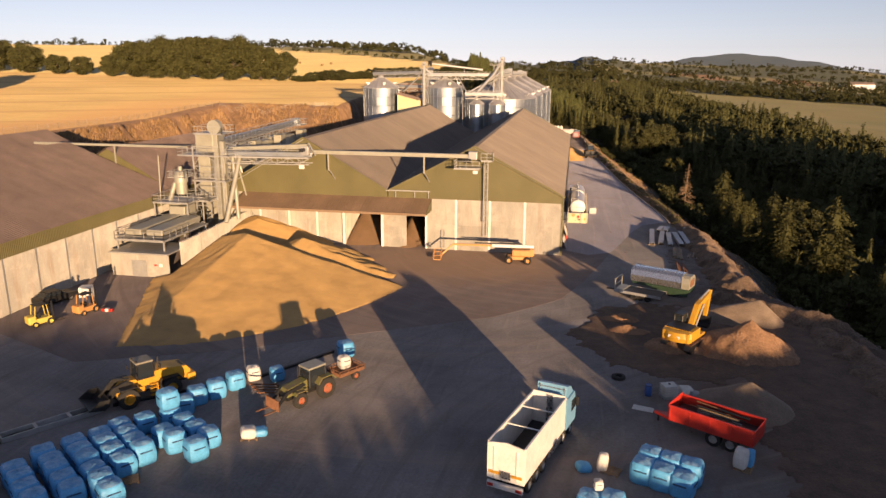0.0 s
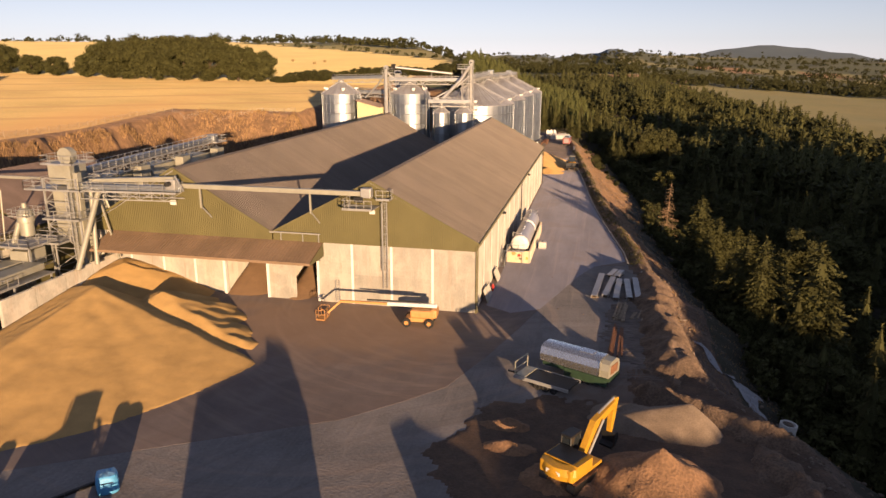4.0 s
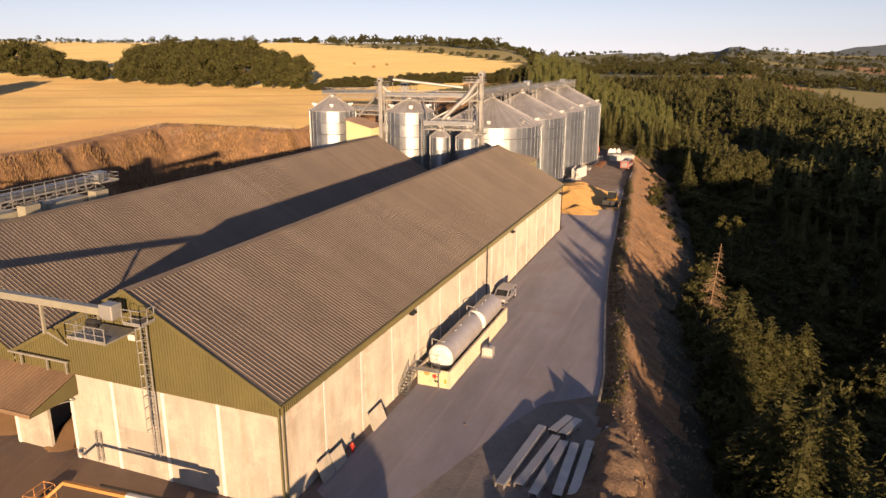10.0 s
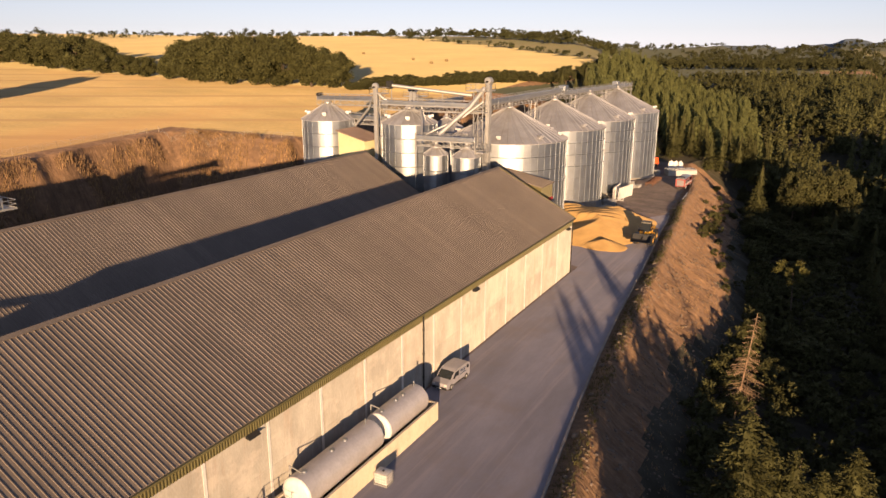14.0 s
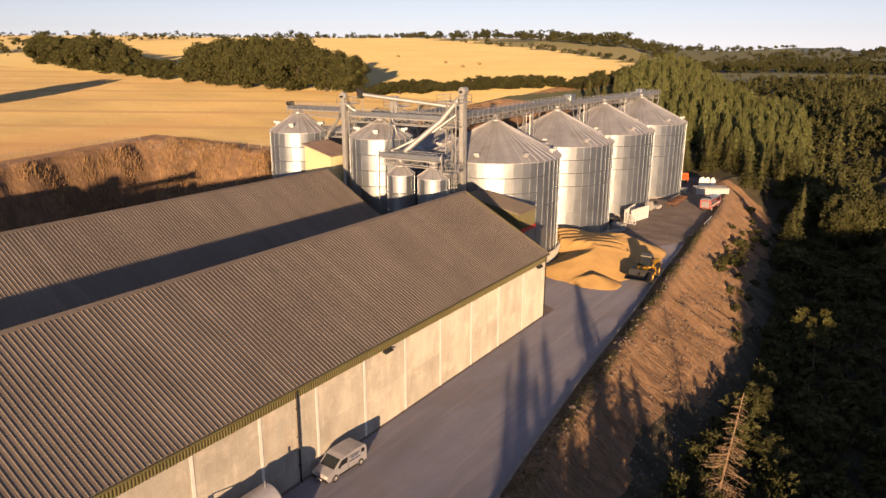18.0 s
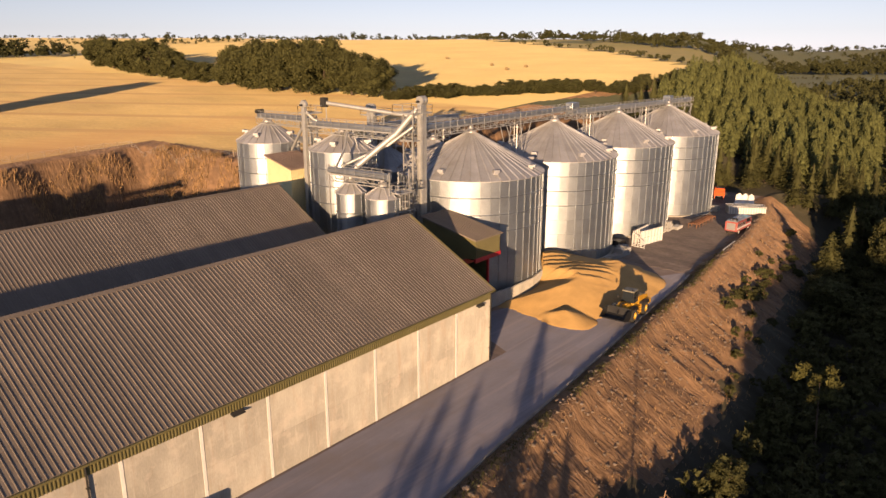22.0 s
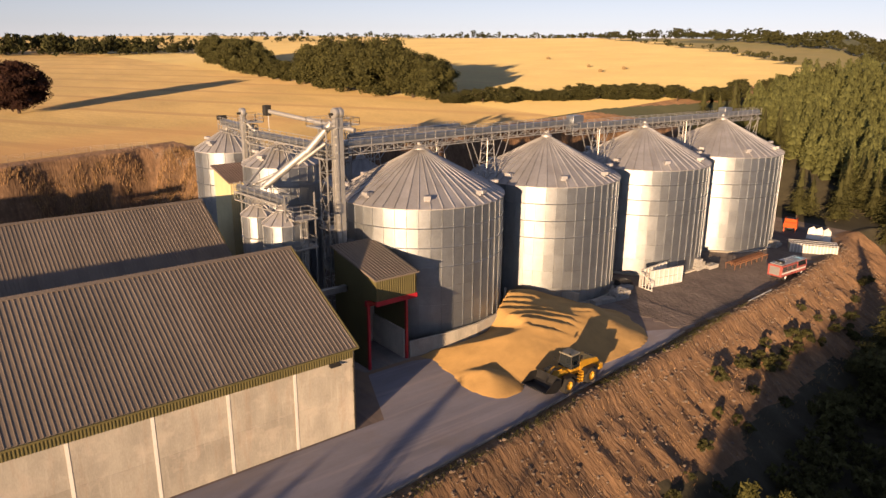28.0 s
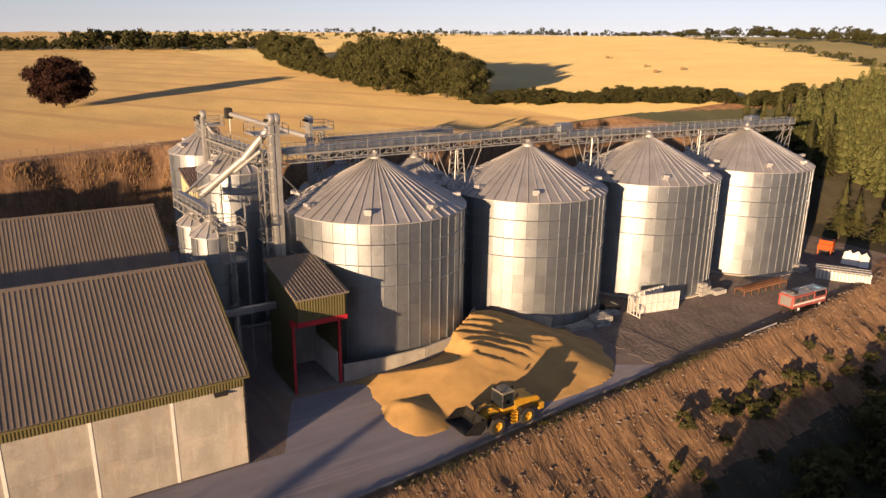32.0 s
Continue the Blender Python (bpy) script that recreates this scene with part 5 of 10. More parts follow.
# ---- trees ----
def leaf_mesh(name, centres, size, mat, rng, flat=0.0, lean=None):
    """Many small leaf sprays at the centres, each a bent pair of triangles."""
    n = len(centres)
    c = np.asarray(centres)
    s = np.asarray(size).reshape(-1, 1) * rng.uniform(0.7, 1.3, (n, 1))
    u = rng.normal(size=(n, 3))
    u[:, 2] *= 1 - flat
    if lean is not None:
        u = u * 0.45 + lean
    u /= np.linalg.norm(u, axis=1, keepdims=True)
    w = rng.normal(size=(n, 3))
    w[:, 2] *= 1 - flat * 0.5
    w -= u * np.sum(u * w, 1, keepdims=True)
    w /= np.linalg.norm(w, axis=1, keepdims=True)
    k = np.cross(u, w)
    a, b, d, e = c - u * s, c + w * s * 0.55 + k * s * 0.15, c + u * s, c - w * s * 0.55 + k * s * 0.15
    v = np.stack([a, b + u * s * 0.2, d + (e - c) * 0.7], 1).reshape(-1, 3)
    f = np.arange(3 * n).reshape(n, 3)
    return v, f


def with_core(crown, core):
    """A crown with dense inner foliage behind its outer sprays."""
    return np.concatenate([crown[0], core[0]]), np.concatenate([crown[1], core[1] + len(crown[0])])


def cone_core(h, w, rng, low=0.1, n=7):
    """Uneven stacked skirts: the dense inside of a conifer."""
    v, f = [], []
    tiers = 5
    for k in range(tiers):
        za, zb = h * (low + (0.93 - low) * k / tiers), h * (low + (0.93 - low) * (k + 1.35) / tiers)
        ra = w * (1 - za / h) ** 0.85 + 0.12
        m = len(v)
        for i in range(n):
            a = 6.283 * (i + 0.5 * (k % 2)) / n
            r = ra * rng.uniform(0.75, 1.2)
            v.append((r * math.cos(a), r * math.sin(a), za + 0.05 * h * rng.uniform(-0.5, 0.5)))
        v.append((0, 0, min(zb, h * 0.97)))
        f += [(m + i, m + (i + 1) % n, m + n) for i in range(n)]
    return np.array(v), np.array(f)


def blob_core(c, r, rng):
    """A rough eight-faced lump."""
    d = np.array([(1, 0, 0), (0, 1, 0), (-1, 0, 0), (0, -1, 0), (0, 0, 0.75), (0, 0, -0.75)]) * r * rng.uniform(0.8, 1.2, (6, 1))
    return c + d, np.array([(0, 1, 4), (1, 2, 4), (2, 3, 4), (3, 0, 4), (1, 0, 5), (2, 1, 5), (3, 2, 5), (0, 3, 5)])


def mesh_of(name, v, f, mat):
    me = bpy.data.meshes.new(name)
    me.from_pydata(v.tolist(), [], f.tolist())
    me.materials.append(mat)
    return me


def fir_parts(h, spread_, seed, dens=1.0, leafy=1.0, full=0.8):
    rng = np.random.default_rng(seed)
    cs, ss, ls = [], [], []
    z = h * 0.10
    while z < h * 0.99:
        f = 1 - z / h
        reach = spread_ * (f ** full) * rng.uniform(0.75, 1.15)
        nb = max(5, int((6 + 8 * f) * dens))
        for _ in range(nb):
            a = rng.uniform(0, 2 * math.pi)
            rr = reach * rng.uniform(0.6, 1.15)
            m = max(3, int(rr / 0.23 * dens))
            for q in range(m):
                t = (q + rng.uniform(0.3, 1.0)) / m
                d = np.array([math.cos(a), math.sin(a), 0])
                droop = -0.28 * rr * t * t + 0.10 * rr * t
                side = np.array([-d[1], d[0], 0]) * rng.normal() * 0.16 * rr * (1.1 - t)
                cs.append(d * rr * t + side + [0, 0, z + droop + rng.normal() * 0.06])
                ss.append(0.26 * leafy * (0.7 + 0.6 * f))
                ls.append(d + [0, 0, -0.25])
        z += h / (34 * dens) * rng.uniform(0.7, 1.3)
    cs.append([0, 0, h]), ss.append(0.3), ls.append([0, 0, 1.0])
    return with_core(leaf_mesh("crown", cs, ss, M_FIR, rng, 0.3, np.array(ls)), cone_core(h, spread_ * 0.5, rng))


def broad_parts(h, w, seed, clumps=56, per=64, leaf=0.32, low=0.28):
    rng = np.random.default_rng(seed)
    cs, ss, blobs = [], [], []
    for _ in range(clumps):
        p = rng.normal(size=3)
        p /= np.linalg.norm(p)
        p *= rng.uniform(0.45, 1.0) ** 0.5 * rng.uniform(0.8, 1.12)
        c = np.array([p[0] * w / 2, p[1] * w / 2, h * (low + (1 - low) * (0.5 + 0.46 * p[2]))])
        r = rng.uniform(0.09, 0.17) * w
        q = rng.normal(size=(per, 3))
        q /= np.linalg.norm(q, axis=1, keepdims=True)
        q *= rng.uniform(0.55, 1.05, (per, 1)) * r
        q[:, 2] *= 0.75
        cs.append(c + q), ss.append(np.full(per, leaf))
        blobs.append(blob_core(c, r * 0.72, rng))
    out = leaf_mesh("crown", np.concatenate(cs), np.concatenate(ss), M_LEAF, rng)
    for q in blobs:
        out = with_core(out, q)
    return out


def trunk_build(h, r, seed, limbs=5, reach=0.3):
    rng = np.random.default_rng(seed)
    b = Build().tube((0, 0, -0.6), (0, 0, h * 0.5), r, 7, r * 0.7).tube((0, 0, h * 0.5), (0.05 * h * rng.normal() * 0.3, 0, h * 0.93), r * 0.7, 6, r * 0.12)
    for k in range(limbs):
        a = rng.uniform(0, 6.28)
        z = h * rng.uniform(0.25, 0.65)
        b.tube((0, 0, z), (math.cos(a) * h * reach, math.sin(a) * h * reach, z + h * 0.18), r * 0.4, 5, r * 0.1)
    return b


def tree_kind(name, label, crown, mat, trunk):
    t = thing(name, label, "tree", pose(0, 0, -500))
    part("trunk", trunk, M_BARK, t, smooth=50)
    part("crown", mesh_of("crown", *crown, mat), mat, t)
    return t


FIRS = [tree_kind("spruce_tree", "dark green spruce tree with drooping tiered branches", fir_parts(h, w, s, 0.88), M_FIR, trunk_build(h, 0.2, s, 0)) for h, w, s in ((15, 4.0, 1), (13, 3.9, 2), (17, 4.2, 3))]
RICH = [tree_kind("spruce_tree", "tall dense spruce tree catching low sun beside the bank", fir_parts(h, w, s, 1.35, 1.05, 0.62), M_FIR, trunk_build(h, 0.22, s, 0)) for h, w, s in ((15, 4.5, 1), (13, 4.5, 2), (17, 4.6, 3))]
BROADS = [tree_kind("broadleaf_tree", "dark green broadleaf tree with an uneven rounded crown", broad_parts(h, w, s, 64, 96, 0.22), M_WOODLEAF, trunk_build(h, 0.22, s)) for h, w, s in ((9.5, 7.0, 11), (8.0, 7.5, 12), (11.0, 7.5, 13))]
BUSHES = [tree_kind("bush", "small scrubby green bush growing on the bank", broad_parts(h, w, s, 16, 60, 0.16, 0.0), M_WOODLEAF, trunk_build(h, 0.05, s, 2)) for h, w, s in ((1.8, 2.2, 21), (1.3, 1.7, 22))]
OAKS = [tree_kind("oak_tree", "large spreading field tree with a dense dark crown", broad_parts(h, w, s, 95, 200, 0.36, 0.05), M_OAKLEAF, trunk_build(h, 0.45, s, 8)) for h, w, s in ((13.5, 15.5, 31), (14.5, 17, 32), (12.5, 14, 33))]
M_COPPERLEAF = material("copper_leaves", (0.045, 0.022, 0.016), 0.75, 0.0, 0.3, 2.5, 0.2, 0.2, 0.0, island=0.35, spec=0.12)
COPPER = [tree_kind("beech_tree", "lone dark copper beech with a dense round crown", broad_parts(13.5, 15.5, 31, 95, 190, 0.36, 0.05), M_COPPERLEAF, trunk_build(13.5, 0.45, 31, 8))]


def plant(kind, x, y, size=1.0, turn=0.0, z=None, lean=0.0, wide=1.0):
    g = float(ground_z(x, y)) if z is None else z
    ob = copy_thing(kind, pose(x, y, g - 0.1, lean, 0, turn))
    ob.scale = (size * wide, size * wide, size)
    return ob


rt = np.random.default_rng(5)
# trees that stand out along the bank, some added only for their shade
for kinds, x, y, k, top, wide in (
    (RICH, 29.9, 43.6, 0, 7.1, 1.05), (RICH, 33.0, 20.5, 0, 6.8, 1.25), (RICH, 35.2, 19.5, 1, 5.8, 1.2), (RICH, 36.0, 24.5, 2, 5.2, 1.3), (RICH, 34.0, 15.6, 2, 6.6, 0.9), (RICH, 37.8, 22.6, 0, 4.0, 1.0), (RICH, 30.6, 38.8, 1, 3.0, 1.05), (RICH, 33.4, 46.4, 2, 3.4, 1.0), (RICH, 31.4, 46.6, 1, 3.4, 1.0), (RICH, 35.6, 49.6, 0, 0.2, 1.1), (RICH, 39.8, 13.2, 1, 7.6, 1.0), (RICH, 38.2, 55.6, 1, -0.4, 1.1), (RICH, 31.5, 24.5, 1, 1.8, 1.1), (RICH, 30.2, 29.4, 2, 1.6, 1.0), (RICH, 29.8, 22.0, 0, 1.0, 1.0),
    (RICH, 19.3, 163.6, 1, 3.8, 0.9), (RICH, 52.2, 69.0, 2, 4.0, 1.0), (RICH, 57.0, 74.0, 0, 3.6, 1.0), (RICH, 60.5, 70.0, 2, 3.6, 1.0), (RICH, 56.0, 80.0, 2, 2.6, 1.0), (RICH, 10.7, 221.0, 1, 8.4, 0.95),
    (BROADS, 51.0, 56.0, 0, -0.5, 1.2), (BROADS, 54.5, 60.0, 1, -0.5, 1.2), (BROADS, 30.6, 185.0, 1, 5.6, 0.75), (BROADS, 35.2, 183.0, 0, 4.8, 0.75), (BROADS, 26.2, 181.0, 2, 4.4, 0.75), (BROADS, 34.0, 190.0, 2, 5.0, 0.75),
):
    plant(kinds[k], x, y, (top - float(ground_z(x, y))) / (((15, 13, 17) if kinds is RICH else (9.5, 8.0, 11.0))[k]), rt.uniform(0, 360), wide=wide)
M_DEAD = material("dead_wood", (0.34, 0.23, 0.14), 0.9, 0.0, 0.3, 0.8, 0.3, 0.1, 0.3)
for x, y, high, lx, ly in ((26.9, 70.0, 12.8, -14, 3),):
    dead = thing("dead_tree", "bare brown dead spruce leaning on the bank", "tree", pose(x, y, float(ground_z(x, y)) - 0.2, lx, ly, 0))
    part("trunk", Build().tube((0, 0, 0), (0.2, 0, high), 0.13 if high > 12 else 0.09, 7, 0.03), M_DEAD, dead, smooth=50)
    b = Build()
    for k in range(150):
        z = high * (0.98 - 0.8 * rt.uniform(0, 1) ** 0.8)
        a, L = rt.uniform(0, 6.28), (high - z) * rt.uniform(0.12, 0.3) + 0.2
        p = Vector((0.2 * z / high, 0, z))
        e = p + Vector((math.cos(a) * L, math.sin(a) * L, -0.25 * L))
        b.bar(p, e, 0.026)
        for q in (0.45, 0.65, 0.85):
            b.bar(p.lerp(e, q), p.lerp(e, q) + Vector((rt.normal() * 0.3, rt.normal() * 0.3, -0.25)) * (0.5 + 0.3 * L), 0.015)
    part("bare_branchwork", b, M_DEAD, dead)
for x, y in ((11.8, 138.3), (12.4, 140.6), (12.2, 142.5), (13.4, 143.6), (11.2, 145.4), (12.6, 148.0), (11.7, 152.0), (12.9, 151.0), (12.3, 154.6), (13.4, 157.2), (8.5, 160.1), (17.1, 128.7), (12.7, 162.7), (13.6, 165.0)):
    plant(BUSHES[rt.integers(2)], x, y, rt.uniform(0.7, 1.2), rt.uniform(0, 360), wide=rt.uniform(0.9, 1.3))
pine = thing("bare_stem_tree", "slim tree with a bare stem and a small flat crown", "tree", pose(30.5, 110.5, float(ground_z(30.5, 110.5)), 0, -4, 0))
part("trunk", Build().tube((0, 0, -0.5), (0, 0, 9.4), 0.14, 6, 0.05), M_BARK, pine, smooth=50)
v_, f_ = broad_parts(4.2, 5.0, 41, 16, 60, 0.26, 0.1)
v_[:, 2] += 7.2
part("crown", mesh_of("crown", v_, f_, M_LEAF), M_LEAF, pine)
# the wood below the bank, tree by tree where the camera passes near
placed = []
y = -34.0
while y < 236:
    x = float(kerb_x(min(y, 205))) + 16.0
    lim = x + (52 if y < 190 else 66)
    while x < lim:
        px, py = x + rt.uniform(-2.2, 2.2), y + rt.uniform(-2.2, 2.2)
        e = px - float(kerb_x(np.clip(py, -140, 400))) - 2
        dense = 0.97 if py > 20 else 0.9
        low = 0.5 if 0.88 * px + 0.475 * py < 68 and py < 75 else 0.62 if e < 30 and py < 185 else 1.0
        if e > 13.5 and math.hypot(px - 29, py - 70) > 11 and rt.uniform() < dense:
            far_up = np.clip((py - 150) / 60, 0, 1)
            if (low == 1.0 or py < 40) and rt.uniform() < 0.6 + 0.2 * far_up:
                plant(FIRS[rt.integers(3)], px, py, (0.55 + 0.25 * rt.uniform()) * (1 + 0.12 * far_up), rt.uniform(0, 360))
            else:
                plant(BROADS[rt.integers(3)], px, py, (0.68 + 0.4 * rt.uniform()) * (1 + 0.08 * far_up) * (0.74 if 72 < py < 150 else 1.0) * low, rt.uniform(0, 360), wide=rt.uniform(0.9, 1.2) / low ** 0.5)
        x += 7.4
    y += 7.4
# tall trees added close below the bank to cast shade on it
for k in range(150):
    s_ = rt.uniform(17, 54)
    u_ = rt.uniform(-66, -42) if s_ < 30 else rt.uniform(-40, -12)
    px, py = 0.88 * s_ - 0.475 * u_, 0.475 * s_ + 0.88 * u_
    g = float(ground_z(px, py))
    if px - float(kerb_x(py)) < 12 or any((px - a) ** 2 + (py - b) ** 2 < 9 for a, b in placed):
        continue
    placed.append((px, py))
    peak = float(np.interp(s_, (17, 20, 25, 28, 31, 34, 54), (-2.2, -2.0, -1.5, -1.0, -1.0, -3.8, -3.8))) - 0.1 * u_ - rt.uniform(0, 0.8)
    if k % 6:
        q = int(rt.integers(3))
        plant((RICH if u_ > 0 or k % 2 else FIRS)[q], px, py, (peak - g) / (15, 13, 17)[q], rt.uniform(0, 360))
    else:
        q = int(rt.integers(3))
        plant(BROADS[q], px, py, (peak - g) / (9.5, 8.0, 11.0)[q], rt.uniform(0, 360), wide=0.85)
# the wood edge north of the silos
for k in range(60):
    py = rt.uniform(206, 232)
    px = rt.uniform(-52, 30)
    if py > 203 + 0.18 * max(0, -px):
        plant(FIRS[rt.integers(3)], px, py, rt.uniform(0.68, 0.92), rt.uniform(0, 360), lean=0)
for k in range(44):
    py = rt.uniform(-24, 52)
    px = float(kerb_x(py)) + 2.5 + rt.uniform(8, 14)
    plant(BUSHES[rt.integers(2)], px, py, rt.uniform(0.5, 1.2), rt.uniform(0, 360), wide=rt.uniform(0.9, 1.5))
for k in range(24):
    py = 98 + 92 * rt.uniform(0, 1) ** 0.7
    px = float(kerb_x(py)) + 2.5 + (rt.uniform(4, 13) if k < 18 else rt.uniform(8, 15) - 2.5 * (py > 120))
    plant(BUSHES[rt.integers(2)], px, py, rt.uniform(0.4, 1.1) * (1.0 if k < 18 else 1.35), rt.uniform(0, 360), wide=rt.uniform(0.9, 1.4))
for k in range(30):
    py = rt.uniform(-24, 26)
    px = float(kerb_x(py)) + 2 + rt.uniform(12.5, 17.5)
    plant((BROADS, FIRS)[k % 2][int(rt.integers(3))], px, py, rt.uniform(0.36, 0.5), rt.uniform(0, 360), wide=1.25)
# hedge trees across the field, the lone tree and the bushes below the upper field
for x, y, k, s in ((-122, 193, 1, 0.75), (-131, 192, 2, 1.0), (-142, 190, 0, 1.15), (-153, 189, 1, 1.1), (-164, 189, 2, 1.2), (-175, 188, 0, 1.1), (-186, 189, 1, 0.95), (-198, 190, 2, 0.66), (-214, 190, 1, 0.5), (-226, 190, 2, 0.6), (-243, 192, 0, 0.85), (-262, 194, 1, 0.95), (-284, 199, 0, 0.95), (-303, 202, 1, 0.9), (-320, 206, 2, 1.0), (-340, 210, 0, 1.0)):
    plant(OAKS[k], x, y, s * 1.12, rt.uniform(0, 360))
plant(COPPER[0], -190, 92.5, 1.12, 20)
for k in range(80):
    t = k / 79
    plant(BROADS[rt.integers(3)], -114 + 52 * t + rt.uniform(-3, 3), 190 + 62 * t + rt.uniform(-4, 4), rt.uniform(0.3, 0.55), rt.uniform(0, 360), z=float(ground_z(-114 + 52 * t, 190 + 62 * t)) - 1.2, wide=rt.uniform(1.3, 2.0))
for k in range(16):
    t = k / 15
    plant(BROADS[rt.integers(3)], -62 + 10 * t + rt.uniform(-3, 3), 255 + 70 * t, rt.uniform(0.4, 0.8), rt.uniform(0, 360), wide=1.4)
for o in FIRS + RICH + BROADS + BUSHES + OAKS + COPPER:
    for q in (*o.children, o):
        bpy.data.objects.remove(q)


# bales left on the upper field
for x, y in ((-158, 306), (-139, 306), (-139, 291), (-100, 226), (-84, 250), (-205, 330)):
    bale = thing("straw_bale", "round straw bale lying on the upper field", "bale", pose(x, y, float(ground_z(x, y)) + 0.6, 0, 0, 30 + x), "bales on the upper field")
    part("straw_roll", Build().tube((-0.6, 0, 0), (0.6, 0, 0), 0.65, 14), M_STRAWROLL, bale, smooth=40)


# woods further off, one mesh each
def wood(name, label, spots, bases, mat):
    """Joined far trees: (x, y, height factor, kind) from a few small base crowns."""
    vs, fs, n = [], [], 0
    for (x, y, s, k), z in zip(spots, ground_z(np.array([p[0] for p in spots]), np.array([p[1] for p in spots]))):
        v, f = bases[k]
        a = (x * 7.3 + y * 3.1) % 6.28
        c, sn = math.cos(a) * s, math.sin(a) * s
        vs.append(np.stack([v[:, 0] * c - v[:, 1] * sn + x, v[:, 0] * sn + v[:, 1] * c + y, v[:, 2] * s + z], 1))
        fs.append(f + n)
        n += len(v)
    me = bpy.data.meshes.new(name)
    V, F = np.concatenate(vs), np.concatenate(fs)
    me.vertices.add(len(V)), me.vertices.foreach_set("co", V.astype(np.float32).ravel())
    me.loops.add(F.size), me.loops.foreach_set("vertex_index", F.astype(np.int32).ravel())
    me.polygons.add(len(F))
    me.polygons.foreach_set("loop_start", np.arange(0, F.size, 3, dtype=np.int32))
    me.update(calc_edges=True)
    me.materials.append(mat)
    return tagged(new(name, me), label, "woodland", kind="stuff")


def far_fir(h, w, seed, n, size=0.95):
    rng = np.random.default_rng(seed)
    t = rng.uniform(0, 1, n) ** 0.8
    a = rng.uniform(0, 6.28, n)
    r = w * (1 - t) ** 0.62 * rng.uniform(0.55, 1.05, n) + 0.12
    c = np.stack([r * np.cos(a), r * np.sin(a), h * (0.12 + 0.88 * t)], 1)
    d = np.stack([np.cos(a), np.sin(a), -0.5 + 0 * a], 1)
    return with_core(leaf_mesh("f", c, size * (1.15 - 0.6 * t), M_FIR, rng, 0.3, d), cone_core(h, w * 0.72, rng, 0.08))


FAR_F = [far_fir(h, 2.9, s, 70, 0.85) for h, s in ((14, 1), (16, 2), (12, 3))]
NEAR_F = [far_fir(h, 2.9, s, 520, 0.5) for h, s in ((14, 1), (16, 2), (12, 3), (14.5, 7), (13, 8))]
FAR_B = [broad_parts(h, w, s, 17, 6, 1.3, 0.2) for h, w, s in ((10, 8, 4), (12, 9, 5), (9, 8.5, 6))]
fir_spots, broad_spots = [], []


def pasture(x, y):
    return bool(grazed(np.float64(x + 5), np.float64(y)))


for k in range(7800):
    u = rt.uniform(0, 1)
    y = -60 + 900 * u ** 1.3 * rt.uniform(0.2, 1.0)
    x = float(kerb_x(min(y, 205))) + 66 + 340 * rt.uniform(0, 1) ** 1.4
    if y > 205:
        x = rt.uniform(-62, 330)
    if y < 232 and x < 24:
        continue
    if 228 < y < 268 and x < 24:
        continue
    if y > 232 and x < -36 - 0.25 * (y - 180) * (y < 330):
        continue
    if y > 225 and x < 70 and y < 600:
        continue
    if pasture(x, y) or (y < 330 and x > 260) or y < -40:
        continue
    left = x < 20 + 0.22 * (y - 200)
    if rt.uniform() < (0.85 if left else 0.55):
        fir_spots.append((x, y, rt.uniform(0.75, 1.15), int(rt.integers(3))))
    else:
        broad_spots.append((x, y, rt.uniform(0.8, 1.35), int(rt.integers(3))))
for k in range(700):
    # mixed wood behind the plantation
    x, y = rt.uniform(-110, 110), rt.uniform(440, 800)
    if x > -70 - 0.12 * (y - 440):
        (fir_spots if k % 3 == 0 else broad_spots).append((x, y, rt.uniform(0.5, 0.95), int(rt.integers(3))))
for k in range(2600):
    # darker mixed wood east of the plantation
    x, y = rt.uniform(-60, 106), 234 + 386 * rt.uniform(0, 1)
    if x > 14 - 0.16 * (y - 250):
        kind = int(rt.integers(3))
        (fir_spots if k % 2 else broad_spots).append((x, y, rt.uniform(0.5, 0.9), kind))
for k in range(620):
    # hedgerows and scattered trees beyond the upper field
    y = rt.uniform(325, 600)
    off = (5, 52, 60, 110, 175)[k % 5] + rt.normal() * (1.5 if k % 5 < 2 else 9.0)
    x = float(np.interp(y, (319, 350, 393, 468, 495, 600), (-64, -91, -140, -263, -315, -480))) + off * 1.1
    y += off * 0.7
    broad_spots.append((x, y, rt.uniform(0.2, 0.4) if k % 5 == 0 else rt.uniform(0.3, 0.75), int(rt.integers(3))))
near_spots, young_spots = [], []
row = 232.0
while row < 440:
    # the even plantation north of the silos, in rows beside the upper field
    lim = float(np.interp(row, (232, 265, 319, 350, 400, 440), (-44, -52, -56, -62, -72, -70)))
    gap = 3.4 if row < 345 else 4.4
    x = lim
    while x < 12 - 0.16 * (row - 250):
        px, py = x + rt.uniform(-1.1, 1.1), row + rt.uniform(-1.1, 1.1)
        high = rt.uniform(0.62, 0.84) * float(np.interp(py, (260, 330, 440), (1.0, 0.92, 0.8)))
        (near_spots if row < 345 else young_spots).append((px, py, high, int(rt.integers(5 if row < 345 else 3))))
        x += gap
    row += gap
for k in range(3600):
    # belts of trees between far fields
    band = rt.integers(9)
    d = (1100, 1130, 1180, 1270, 1400, 1650, 1950, 2300, 2700)[band] + rt.normal() * (14 + 4 * band)
    a = radians(rt.uniform(-22, 44))
    broad_spots.append((d * math.sin(a), d * math.cos(a), rt.uniform(0.7, 1.25) * (1 + 0.03 * band), int(rt.integers(3))))
